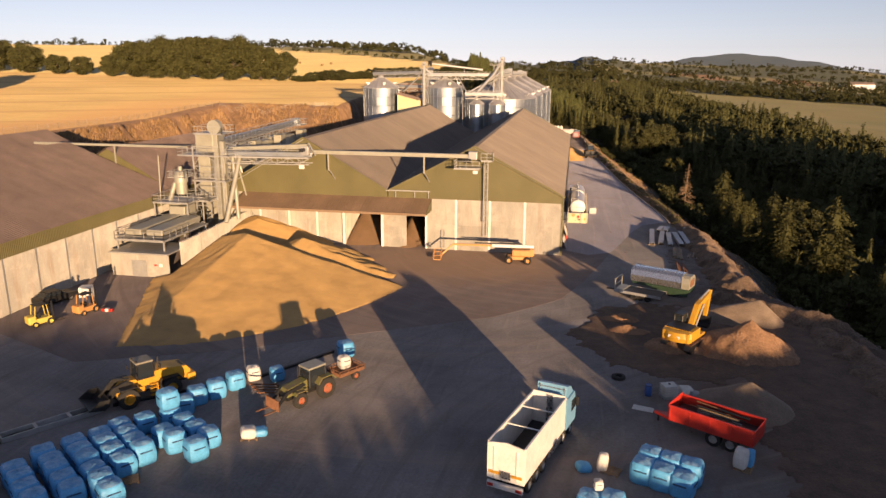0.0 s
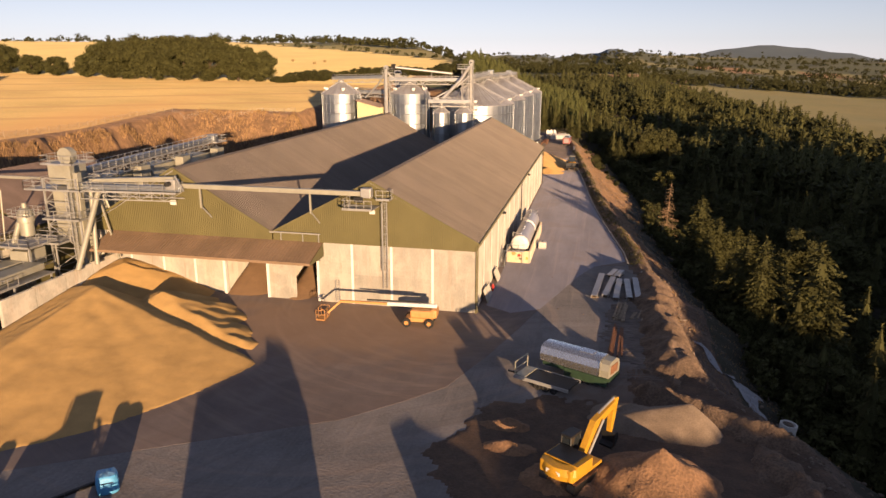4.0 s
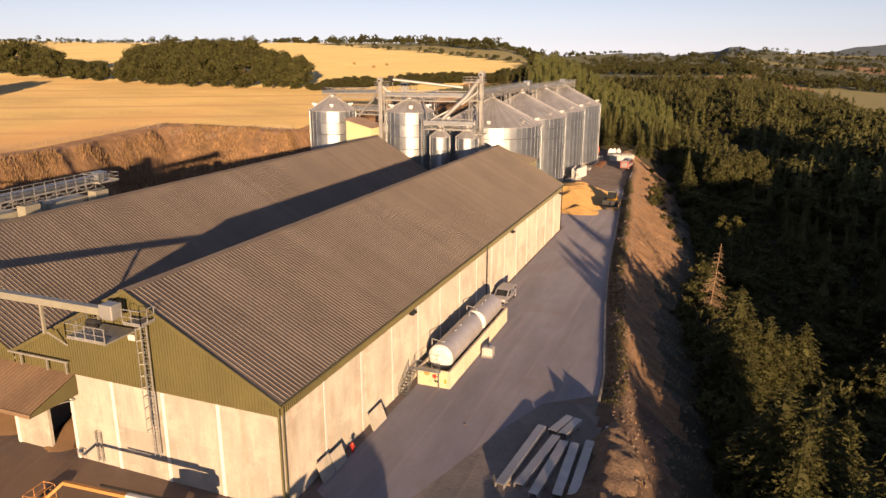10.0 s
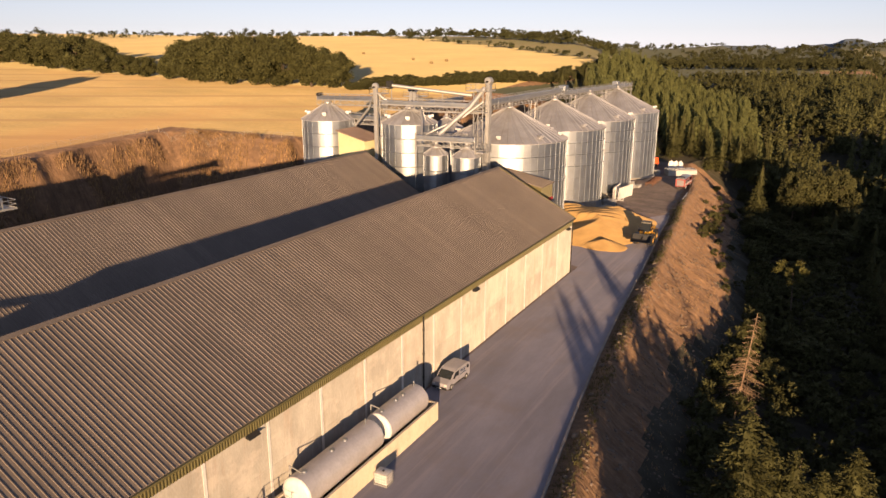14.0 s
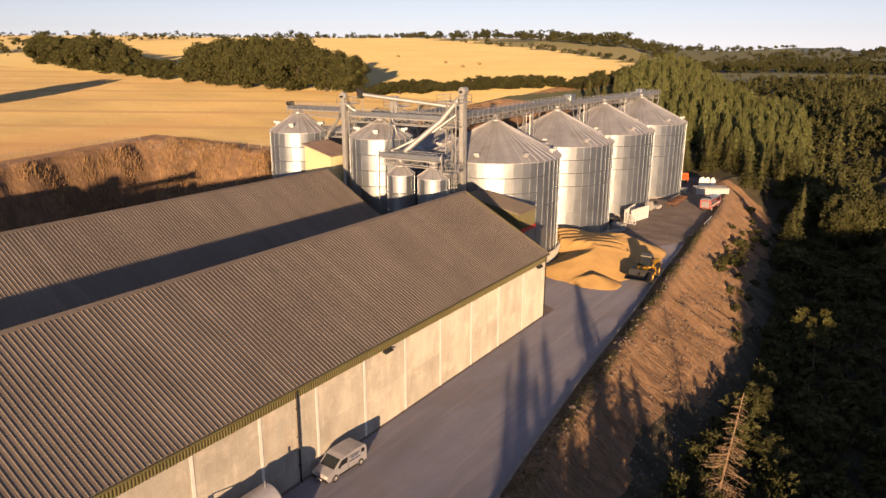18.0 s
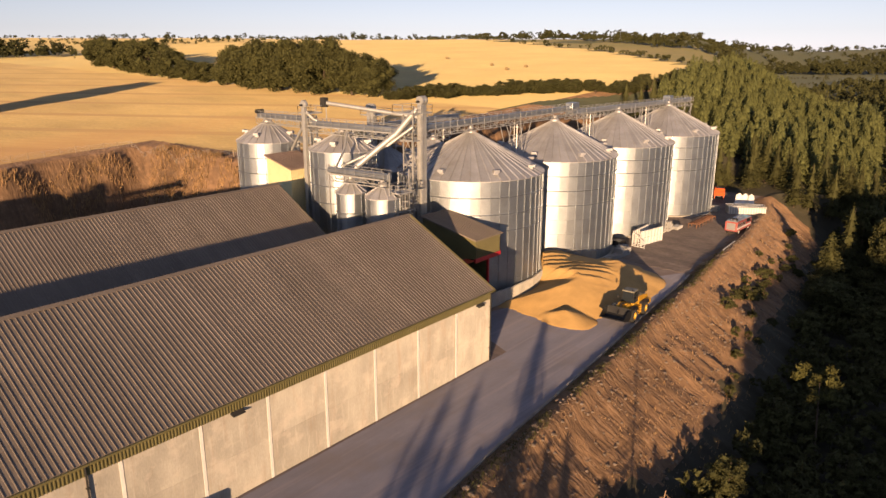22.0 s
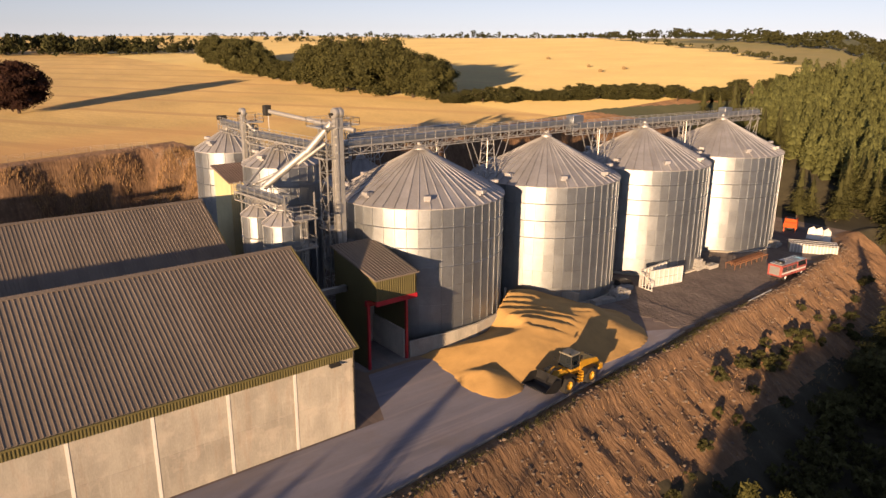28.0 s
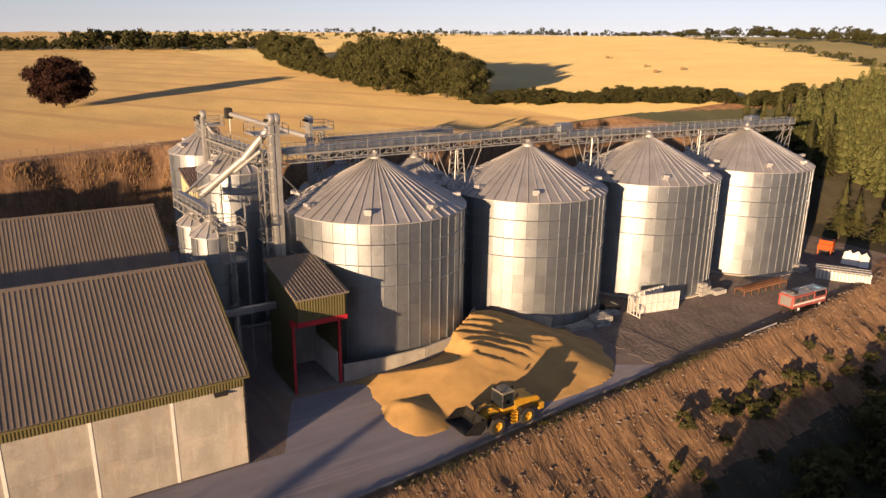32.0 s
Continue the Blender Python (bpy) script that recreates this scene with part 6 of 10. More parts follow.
for k in range(1500):
    # hedges and trees on the western skyline
    a = radians(rt.uniform(-100, -8))
    d = (640, 700, 800, 950)[rt.integers(4)] + rt.normal() * 8
    thick = 0.5 + 0.5 * math.sin(a * 37 + d * 0.01) * math.sin(a * 11 + 1.0)
    broad_spots.append((d * math.sin(a), d * math.cos(a), rt.uniform(0.16, 0.32) + 0.42 * thick * rt.uniform(0, 1) ** 2, int(rt.integers(3))))
for k in range(900):
    # unseen tall belt added to the south-east to shade the bank and the wood
    s_, u_ = rt.uniform(30, 190), rt.uniform(-78, -42)
    x, y = 0.88 * s_ - 0.475 * u_, 0.475 * s_ + 0.88 * u_
    if y < 8:
        kind = int(rt.integers(3))
        peak = float(np.interp(s_, (30, 33, 34, 66, 72, 80, 84, 90), (6.5, 6.5, -1.0, -1.0, 8.5, 12.0, 13.5, 14.5))) + 0.1 * (-42 - u_) - rt.uniform(0, 1.5)
        if peak > -4:
            fir_spots.append((x, y, (peak - float(ground_z(x, y))) / (14, 16, 12)[kind], kind))
for k in range(280):
    # south end of the same unseen belt, also added for its shade
    s_, u_ = rt.uniform(6.5, 33.5), rt.uniform(-125, -92)
    x, y = 0.88 * s_ - 0.475 * u_, 0.475 * s_ + 0.88 * u_
    kind = int(rt.integers(3))
    fir_spots.append((x, y, ((6.3 if s_ < 10 else 7.6 if s_ < 23 else 9.0) - 0.1 * (u_ + 100) - rt.uniform(0, 1.5) - float(ground_z(x, y))) / (14, 16, 12)[kind], kind))
for k in range(420):
    # unseen high wood added on the knoll to shade the wood beyond
    s_, u_ = rt.uniform(106, 188), rt.uniform(-30, 18)
    x, y = 0.88 * s_ - 0.475 * u_, 0.475 * s_ + 0.88 * u_
    peak = float(np.interp(s_, (106, 130, 150, 164, 188), (10.0, 11.0, 13.0, 25.0, 26.0))) - 0.1 * u_ - rt.uniform(0, 3.5)
    kind = int(rt.integers(3))
    fir_spots.append((x, y, (peak - float(ground_z(x, y))) / (14, 16, 12)[kind], kind))
for k in range(900):
    # unseen tall hedge added south of the yard to cast long shade on it
    s_, u_ = -92 + 124 * k / 899 + rt.uniform(-0.4, 0.4), rt.uniform(-121, -112)
    x, y = 0.88 * s_ - 0.475 * u_, 0.475 * s_ + 0.88 * u_
    peak = float(np.interp(s_, (-92, -60, -57, -56, -34, -33, -31, -30, -16, -14, -9, 0, 9, 15, 32), (9.7, 9.7, 7.6, 6.9, 6.8, 7.3, 7.2, 6.5, 6.5, 7.8, 7.9, 7.6, 7.6, 8.4, 8.2))) - 0.095 * (u_ + 112) - 0.7 * rt.uniform(0, 1) ** 2
    kind = int(rt.integers(3))
    broad_spots.append((x, y, (peak - float(ground_z(x, y))) / (9.9, 11.9, 8.9)[kind], kind))
for k in range(420):
    # belt of trees beyond the stubble in the west
    t = rt.uniform(0, 1)
    thick = float(rough(np.float64(t * 14), np.float64(3.0), 1.0))
    if thick > -0.35:
        broad_spots.append((-452 - 300 * t + rt.normal() * 12, 236 - 230 * t + rt.normal() * 12, (0.75 + 0.5 * max(0.0, thick)) * rt.uniform(0.5, 1.3), int(rt.integers(3))))
wood("spruce_wood", "far rows of the young spruce plantation", young_spots, FAR_F, M_PLANT)
wood("spruce_wood", "even rows of young spruce behind the silos", near_spots, NEAR_F, M_PLANT)
for k in range(900):
    # unseen low wood added on the slope south-east of the yard for shade
    y = rt.uniform(-150, 6)
    x = float(kerb_x(y)) + 34 + 190 * rt.uniform(0, 1)
    if not pasture(x, y):
        (fir_spots if k % 2 else broad_spots).append((x, y, rt.uniform(0.32, 0.55), int(rt.integers(3))))
under = []
for k in range(2600):
    y = rt.uniform(-30, 226)
    x = float(kerb_x(min(y, 205))) + 2 + float(np.interp(y, (70, 100), (8.5, 14.0))) + 42 * rt.uniform(0, 1) ** 1.3
    if y < 207 or x > -10:
        under.append((x, y, rt.uniform(0.13, 0.36), int(rt.integers(3))))
wood("spruce_wood", "dense dark spruce wood filling the valley, with unseen shade-casting belts", fir_spots, FAR_F, M_FARFIR)
wood("undergrowth", "dark low scrub under the trees below the bank", under, FAR_B, M_WOODLEAF)
wood("mixed_wood", "mixed broadleaf woodland and hedgerow trees in the distance, with an unseen shade-casting hedge", broad_spots, FAR_B, M_FARLEAF)


# ---- dry weeds on the cut and tufts on the bank ----
def blades(name, label, spots, size, mat, rng):
    """Thin upright blades, three at a spot."""
    p = np.repeat(np.asarray(spots, float), 3, 0)
    p += rng.normal(size=p.shape) * 0.15
    n = len(p)
    z = ground_z(p[:, 0], p[:, 1]) - 0.05
    h = size * rng.uniform(0.5, 1.2, n)
    a = rng.uniform(0, 6.28, n)
    wx, wy = np.cos(a) * 0.07 * size, np.sin(a) * 0.07 * size
    lx, ly = rng.normal(size=n) * 0.25 * h, rng.normal(size=n) * 0.25 * h
    v = np.stack([np.stack([p[:, 0] - wx, p[:, 1] - wy, z], 1), np.stack([p[:, 0] + wx, p[:, 1] + wy, z], 1), np.stack([p[:, 0] + lx, p[:, 1] + ly, z + h], 1)], 1).reshape(-1, 3)
    return tagged(new(name, mesh_of(name, v, np.arange(3 * n).reshape(n, 3), mat)), label, "dry grass", kind="stuff")


M_STRAW = material("dry_weeds", (0.36, 0.225, 0.105), 0.9, 0, 0.35, 2.5, 0.2, 0.3, 0.0, island=0.4)
spots = [(-95.5 - rt.uniform(-1, 6), rt.uniform(-62, 101)) for k in range(9000)] + [(x, 101.5 + 0.10 * (x + 75) + rt.uniform(-1, 8)) for x in rt.uniform(-98, -64, 2600)]
spots = [p for p in spots if float(bumps(np.float64(p[0]), np.float64(p[1]), 3.5, 4.0)) > -0.25]
blades("dry_weeds", "tall dry orange weeds covering the cut bank", spots, 1.0, M_STRAW, rt)
spots = []
for k in range(2200):
    py = rt.uniform(-20, 195)
    spots.append((float(kerb_x(py)) + 2.0 + 12 * rt.uniform(0, 1) ** 0.8, py))
blades("bank_grass", "sparse dry grass tufts on the earth bank", spots, 0.45, M_STRAW, rt)
spots = []
for k in range(3000):
    py = rt.uniform(24, 150)
    spots.append((float(kerb_x(py)) + 0.25 + 1.9 * rt.uniform(0, 1) ** 1.3, py))
spots = [q for q in spots if float(bumps(np.float64(q[0]), np.float64(q[1]), 2.2, 1.0)) > -0.3]
blades("kerb_weeds", "dark rough weeds between the kerb and the bank", spots, 0.4, M_LEAF, rt)

# ---- heaps ----
def heap(name, label, category, mat, x0, x1, y0, y1, fn, step=0.35):
    xs, ys = np.arange(x0, x1 + step, step), np.arange(y0, y1 + step, step)
    gx_, gy_ = np.meshgrid(xs, ys)
    h = fn(gx_, gy_)
    n, m_ = len(xs), len(ys)
    v = np.stack([gx_, gy_, ground_z(gx_, gy_) + np.where(h > 0.0, h, -0.25)], -1).reshape(-1, 3)
    ii = np.arange(n * m_).reshape(m_, n)
    q = np.stack([ii[:-1, :-1], ii[:-1, 1:], ii[1:, 1:], ii[1:, :-1]], -1).reshape(-1, 4)
    ok = (h.reshape(-1)[q] > 0.0).any(1)
    q = q[ok]
    used = np.unique(q)
    new_i = np.zeros(n * m_, int)
    new_i[used] = np.arange(len(used))
    me = bpy.data.meshes.new(name)
    me.from_pydata(v[used].tolist(), [], new_i[q].tolist())
    me.polygons.foreach_set("use_smooth", [True] * len(me.polygons))
    me.materials.append(mat)
    return tagged(new(name, me), label, category)


def cone(x, y, cx, cy, h, rx0, rx1, ry0, ry1, power=1.0):
    """A heap with its own reach to each side."""
    dx = np.where(x < cx, (x - cx) / rx0, (x - cx) / rx1)
    dy = np.where(y < cy, (y - cy) / ry0, (y - cy) / ry1)
    d = np.hypot(dx, dy)
    return h * (1 - np.minimum(d, 1.3) ** power)


def big_heap(x, y):
    a = cone(x, y, -43.1, -9.3, 3.7, 16, 26, 33, 13)
    back = cone(x, y, -45.1, -1.2, 4.45, 9, 12, 11, 9)
    # the north side of the heap falls to a trough, with two pushed-up ridges behind it
    a = a - 0.42 * np.maximum(0, 0.326 * (x + 42.6) + 0.945 * (y + 10.2) - 0.3 * rough(x, y, 2.5))
    along, side = 0.914 * (x + 34.6) - 0.404 * (y + 8.0), 0.404 * (x + 34.6) + 0.914 * (y + 8.0)
    wave = 0.24 * rough(x, y, 3.0, 2.0) + 0.06 * rough(x, y, 1.0, 4.0)
    spur = 3.1 - 0.15 * np.maximum(along, 0) - 0.4 * np.maximum(-along, 0) - 0.46 * np.abs(side + wave) - 2.0 * np.maximum(0, along - 16.2)
    minor = 1.35 - 0.09 * np.maximum(along - 3, 0) - 0.4 * np.maximum(3 - along, 0) - 0.44 * np.abs(side - 3.2 - 0.10 * along + wave) - 2.0 * np.maximum(0, along - 11.5)
    lobe = 0.75 - 0.07 * np.maximum(along - 9, 0) - 0.3 * np.maximum(9 - along, 0) - 0.44 * np.abs(side - 1.7 + wave) - 2.0 * np.maximum(0, along - 16.0)
    left = 0.30 * (0.913 * (x + 49.5) + 0.408 * (y + 22.0))
    h = np.minimum(np.maximum(np.maximum(a, back), np.maximum(np.maximum(spur, minor), lobe)), left)
    h = np.minimum(h, 0.34 * (-0.804 * (x + 18.0) - 0.595 * (y + 17.5)) + 0.25 * rough(x, y, 1.5))
    around = np.arctan2(y + 9.3, x + 43.1)
    flow = 0.06 * np.sin(around * 23 + 3 * rough(x, y, 5)) * smooth(-0.2, 0.8, rough(x, y, 8, 2.0)) * smooth(0.1, 1.2, h) * smooth(3.7, 2.5, h)
    return np.where((x < -47.1) & (y > -21.3), -1, h + flow + 0.022 * rough(x, y, 1.6) + 0.014 * rough(x, y, 0.6))


# darker copy of M_GRAIN: the doorways' shade is put into its colour
M_GRAIN_SHADED = material("shaded_grain", (0.17, 0.105, 0.058), 0.9, 0, 0.2, 2.0, 0.25, 0.05, 0.35)
heap("grain_mound", "huge golden heap of grain against the pit wall", "grain heap", M_GRAIN, -51, -16, -43.5, 0.5, big_heap, 0.33)


def door_heap(x, y):
    return np.maximum(cone(x, y, -30.5, 12, 5.5, 3, 9, 12.5, 30), cone(x, y, -22.5, 10, 4.5, 2.6, 4, 10.5, 20)) + 0.08 * bumps(x, y, 1.2)


heap("grain_mound", "brown grain heap, shaded by its colour, inside the open shed doorways", "grain heap", M_GRAIN_SHADED, -31.5, -19.2, -0.5, 18, door_heap, 0.4)


def out_heap(x, y):
    a = cone(x, y, -12.5, 123.0, 3.3, 8, 18.0, 19, 11.5, 1.1)
    b = cone(x, y, 0.4, 106.0, 1.5, 4.4, 4.2, 2.6, 4.6)
    c = cone(x, y, -2.0, 126.5, 2.4, 9, 7.0, 12, 6.8)
    dome = cone(x, y, -4.2, 114.8, 3.2, 8, 9.2, 10.5, 20, 1.3)
    most = np.maximum(np.maximum(a, c), dome)
    joined = 0.92 * sum(np.maximum(q, 0.0) ** 2.2 for q in (a, c, dome)) ** (1 / 2.2)
    h = np.maximum(np.where(most > 0, joined, most), b)
    # slumped steps near the crest
    phase = (0.8 * (y - 117) - 0.6 * (x + 8) + 0.9 * rough(x, y, 5.0) + 0.25 * rough(x, y, 1.2, 3.0)) / 1.7
    flow = 0.34 * (phase % 1.0) * smooth(-0.35, 0.25, rough(x, y, 4.0, 7.0)) * smooth(1.4, 2.3, h) * smooth(114.5, 117.5, y)
    wall = np.interp(y, (103, 108, 113, 117, 121, 126.8), (-9.6, -9.1, -9.15, -10.1, -12.6, -18.4))
    h = np.minimum(h, 0.3 + 0.40 * (x - wall) + 6 * smooth(115, 122, y))
    return np.where((x < wall) | ((y > 126.8 + (x + 18.6) * 0.465) & (x < -8.6)), -1, h + flow + 0.035 * rough(x, y, 1.3))


heap("grain_mound", "broad golden heap of grain in front of the silos", "grain heap", M_GRAIN, -20, 6.5, 102, 136, out_heap, 0.3)
M_EARTH = material("red_earth", (0.30, 0.175, 0.098), 0.95, 0, 0.3, 1.6, 0.35, 0.2, 0.6, relief=0.12)
M_BANKSOIL = material("stony_soil", (0.185, 0.127, 0.088), 0.95, 0, 0.4, 1.2, 0.5, 0.18, 0.6, relief=0.12)
M_GRAVEL = material("grey_gravel", (0.235, 0.18, 0.135), 0.95, 0, 0.2, 1.2, 0.35, 0.1, 0.6)
for nm, lb, mt, bx, ff in (
    ("earth_mound", "steep heap of reddish earth beside the excavator", M_EARTH, (11, 24, -37, -24), lambda x, y: cone(x, y, 18.5, -31.0, 2.9, 5.6, 4.4, 4.4, 4.2, 0.95) + 0.22 * rough(x, y, 1.3) + 0.10 * rough(x, y, 0.5, 3)),
    ("gravel_mound", "long heap of pale gravel at the bank edge", M_GRAVEL, (13, 26, -27, -17), lambda x, y: np.maximum(cone(x, y, 21.3, -22.4, 2.3, 8, 2.6, 2.8, 2.8), cone(x, y, 16.5, -21, 1.1, 3, 5, 2, 2)) + 0.08 * bumps(x, y, 0.7)),
    ("gravel_mound", "rounded heap of grey chippings behind the red trailer", M_GRAVEL, (10, 21, -47.5, -39), lambda x, y: cone(x, y, 15.8, -43.6, 2.2, 4.8, 3.4, 3.2, 3.4) + 0.06 * bumps(x, y, 0.6)),
    ("earth_mound", "low clods of reddish earth on the dug ground", M_EARTH, (4, 10.5, -31, -23), lambda x, y: np.maximum(cone(x, y, 7.2, -25.2, 0.8, 2.4, 2.2, 1.0, 1.0), cone(x, y, 7.6, -28.6, 0.8, 2.2, 2.4, 1.0, 1.1)) + 0.18 * bumps(x, y, 0.5)),
    ("earth_mound", "low ridge of broken reddish earth under the excavator", M_EARTH, (8, 16, -35.5, -29), lambda x, y: cone(x, y, 11.6, -32.2, 0.9, 3.0, 3.4, 1.6, 2.6) + 0.2 * bumps(x, y, 0.5)),
    ("earth_bank", "ridge of stony earth along the bank edge", M_BANKSOIL, (16, 27, -16, 22), lambda x, y: 1.5 * smooth(-14.5, -11.5, y) * smooth(22, 16, y) - 0.6 * np.abs(x - 20.8 + 0.03 * y + 0.5 * rough(x, y, 3.0)) * (1 - 0.25 * smooth(-6, -13, y)) + 0.35 * rough(x, y, 1.6) + 0.2 * rough(x, y, 0.6)),
    ("earth_bank", "straight ridge of stony rubble beside the dug ground", M_BANKSOIL, (16, 32, -28, -13), lambda x, y: 1.35 * smooth(16.6, 18.6, x) * smooth(31, 27, x) - 0.75 * np.abs((x - 17.8) * 0.546 + (y + 16.6) * 0.838) + 0.25 * rough(x, y, 0.9) + 0.15 * rough(x, y, 0.5, 1.0)),
    ("earth_bank", "low ridge of dark earth beside the dug ground", M_BANKSOIL, (20, 34, -50, -22), lambda x, y: 1.0 * smooth(-49, -42, y) * smooth(-23, -27, y) - 0.45 * np.abs(x - 28.5 + 0.15 * (y + 36) + rough(x, y, 3.0)) + 0.3 * rough(x, y, 1.2) + 0.12 * rough(x, y, 0.5)),
    ("dug_ground", "dark freshly dug soil round the excavator", M_DUG, (0, 26, -42, -16), lambda x, y: 0.05 - 0.1 * smooth(0.9, 1.08, np.hypot((x - 12.3) / 10, (y + 29.3) / 10.3) + 0.10 * rough(x, y, 2.5) + 0.07 * rough(x, y, 0.9)) + 0.015 * rough(x, y, 0.7)),
):
    heap(nm, lb, "earth heap" if "earth" in nm else "gravel heap", mt, *bx, ff, 0.3)

def patch(label, mat, box, inside, step=0.35):
    """A thin spread of loose ground with a ragged edge, laid over the yard."""
    ob = heap("ground_patch", label, "ground", mat, *box, lambda x, y: np.where(inside(x, y) + 0.9 * rough(x, y, 1.6) + 0.6 * rough(x, y, 0.6, 3) > 0, 0.04 + 0.01 * rough(x, y, 0.8), -1.0), step)
    return tagged(ob, kind="structure")


patch("dark loose soil along the yard edge", M_DUG, (13, 20, -75, -12), lambda x, y: x - 16.6 - 0.8 * rough(x, y, 5))
patch("trodden rough soil beside the timber", M_ROUGH, (12, 20, -14, 11), lambda x, y: x - 14.8 - 1.2 * rough(x, y, 4) - np.abs(y + 2) * 0.12)
patch("rough trodden ground before the far silos", M_ROUGH, (-22, 6.5, 132, 141), lambda x, y: np.minimum(y - 136.0 - 1.0 * rough(x, y, 5), 3 * (kerb_x(y) - 0.6 - x)))

# ---- paving: concrete apron with a rough edge, kerb along the bank ----
M_APRON = material("worn_concrete", (0.15, 0.123, 0.118), 0.85, 0, 0.25, 6.0, 0.12, 0.25, 0.2, relief=0.03)
over(M_APRON, (0.3, 0.05, 0.3), 0.48, 0.7, (0.12, 0.095, 0.085), 0.55)
over(M_APRON, (0.08, 0.08, 0.08), 0.5, 0.66, (0.23, 0.185, 0.16), 0.5)
over(M_APRON, (0.10, 0.10, 0.10), 0.55, 1.0, (0.13, 0.10, 0.09), 0.45, wave=0.55, distort=40.0, turn=20, slow=0.18)
over(M_APRON, (0.9, 0.35, 0.5), 0.5, 0.8, (0.19, 0.15, 0.13), 0.4)
arcs(M_APRON, 1.0, 4.0, 0.9, 0.5, 0.68, (0.25, 0.195, 0.165), 0.4)
arcs(M_APRON, -8.0, 6.0, 1.3, 0.52, 0.68, (0.085, 0.068, 0.064), 0.4)
zone(M_YARD, 19.0, -34.0, 9.0, 24.0, 0.35, (0.118, 0.08, 0.058), 0.95)
over(M_DUG, (0.5, 0.5, 0.5), 0.5, 0.66, (0.165, 0.098, 0.06), 0.6)
zone(M_APRON, -14.0, -7.0, 17.0, 8.0, 0.4, (0.235, 0.15, 0.09), 0.6)
zone(M_APRON, -5.0, 104.0, 13.0, 9.0, 0.35, (0.27, 0.185, 0.105), 0.6)
zone(M_FIELD, -118.0, 40.0, 14.0, 90.0, 0.4, (0.28, 0.17, 0.075), 0.65)
zone(M_APRON, 16.0, 4.0, 6.0, 20.0, 0.35, (0.17, 0.135, 0.11), 0.8)
arcs(M_YARD, -14.0, -2.0, 0.8, 0.52, 0.68, (0.26, 0.21, 0.18), 0.5)
arcs(M_YARD, 30.0, -62.0, 0.9, 0.52, 0.7, (0.11, 0.09, 0.08), 0.5)
M_ROAD = material("pale_road", (0.232, 0.226, 0.268), 0.85, 0, 0.22, 5.0, 0.07, 0.2, 0.12, relief=0.03, stretch=(1.0, 0.35, 1.0))
over(M_ROAD, (0.35, 0.04, 0.3), 0.5, 0.7, (0.17, 0.156, 0.175), 0.6)
over(M_ROAD, (1.1, 0.03, 0.3), 0.52, 0.66, (0.32, 0.285, 0.30), 0.45, turn=-4)
over(M_ROAD, (0.12, 0.12, 0.3), 0.5, 0.66, (0.205, 0.175, 0.17), 0.5)
M_KERB = material("kerb_concrete", (0.30, 0.265, 0.23), 0.85, 0, 0.3, 1.2, 0.2, 0.1, 0.2, island=0.15)
M_ROCK = material("brown_rock", (0.20, 0.155, 0.12), 0.9, 0, 0.35, 0.6, 0.3, 0.1, 0.4, island=0.2)
kerb_line = [(float(kerb_x(y)) - 0.35, y) for y in np.arange(24.5, 136, 3)]
outline = [(-56.9, -40), (-42, -46), (-30, -41), (-19.2, -34.6), (-12, -30.4), (-6.3, -27), (-2, -22.6), (0.8, -19.3), (3.4, -11.5), (5.6, -3.4), (7, 2.4), (8.9, 9.5), (10.8, 16.7), (13, 22.6), (17.6, 24)] + kerb_line + [(5.0, 137), (-2, 136.5), (-9.5, 133.5), (-19, 127), (-9.5, 103), (-9.5, 97), (-30, 92), (-57.2, 92), (-57.2, -2)]
bm = bmesh.new()
face = bm.faces.new([bm.verts.new((x, y, 0.016)) for x, y in outline])
ext = bmesh.ops.extrude_face_region(bm, geom=[face])
for q in ext["geom"]:
    if isinstance(q, bmesh.types.BMVert):
        q.co.z = -0.2
bmesh.ops.recalc_face_normals(bm, faces=bm.faces[:])
bmesh.ops.triangulate(bm, faces=bm.faces[:])
ame = bpy.data.meshes.new("pavement")
bm.to_mesh(ame)
bm.free()
ame.materials.append(M_APRON)
pavement = tagged(new("pavement", ame), "worn brown-grey concrete apron round the grain sheds", "pavement", kind="structure")
# the lighter roadway between the shed and the kerb
road_line = [(0.3 + (0.5 if y < 22 else 0.0), y) for y in np.arange(3, 96, 6)] + [(-8.8, 97), (-8.8, 103), (-6, 110), (0, 128), (4.4, 136)]
edge_line = [(float(kerb_x(y)) - 0.36, y) for y in np.arange(134, 24, -6)] + [(13.2, 22.4), (11.0, 16.5), (9.1, 9.4), (7.2, 3.0), (4.0, 1.0)]
bm = bmesh.new()
bm.faces.new([bm.verts.new((x, y, 0.022)) for x, y in road_line + edge_line])
bmesh.ops.recalc_face_normals(bm, faces=bm.faces[:])
bmesh.ops.triangulate(bm, faces=bm.faces[:])
rme = bpy.data.meshes.new("road")
bm.to_mesh(rme)
bm.free()
rme.materials.append(M_ROAD)
road = tagged(new("road", rme), "pale worn roadway between the grain shed and the kerb", "road", kind="structure")
kerb = tagged(new("kerb"), "pale concrete kerb along the edge of the bank", "kerb", kind="structure")
kl = [(float(kerb_x(y)) - 0.2, y) for y in np.arange(24.5, 138, 3.0)]
for (xa, ya), (xb, yb) in zip(kl, kl[1:]):
    d = Vector((xb - xa, yb - ya, 0))
    M = Matrix.Translation((xa, ya, 0)) @ Matrix.Rotation(math.atan2(d.y, d.x), 4, "Z")
    part("kerb_stone", Build().box(0.01, d.length - 0.01, -0.12, 0.12, -0.2, 0.17, M, bev=0.03), M_KERB, kerb)


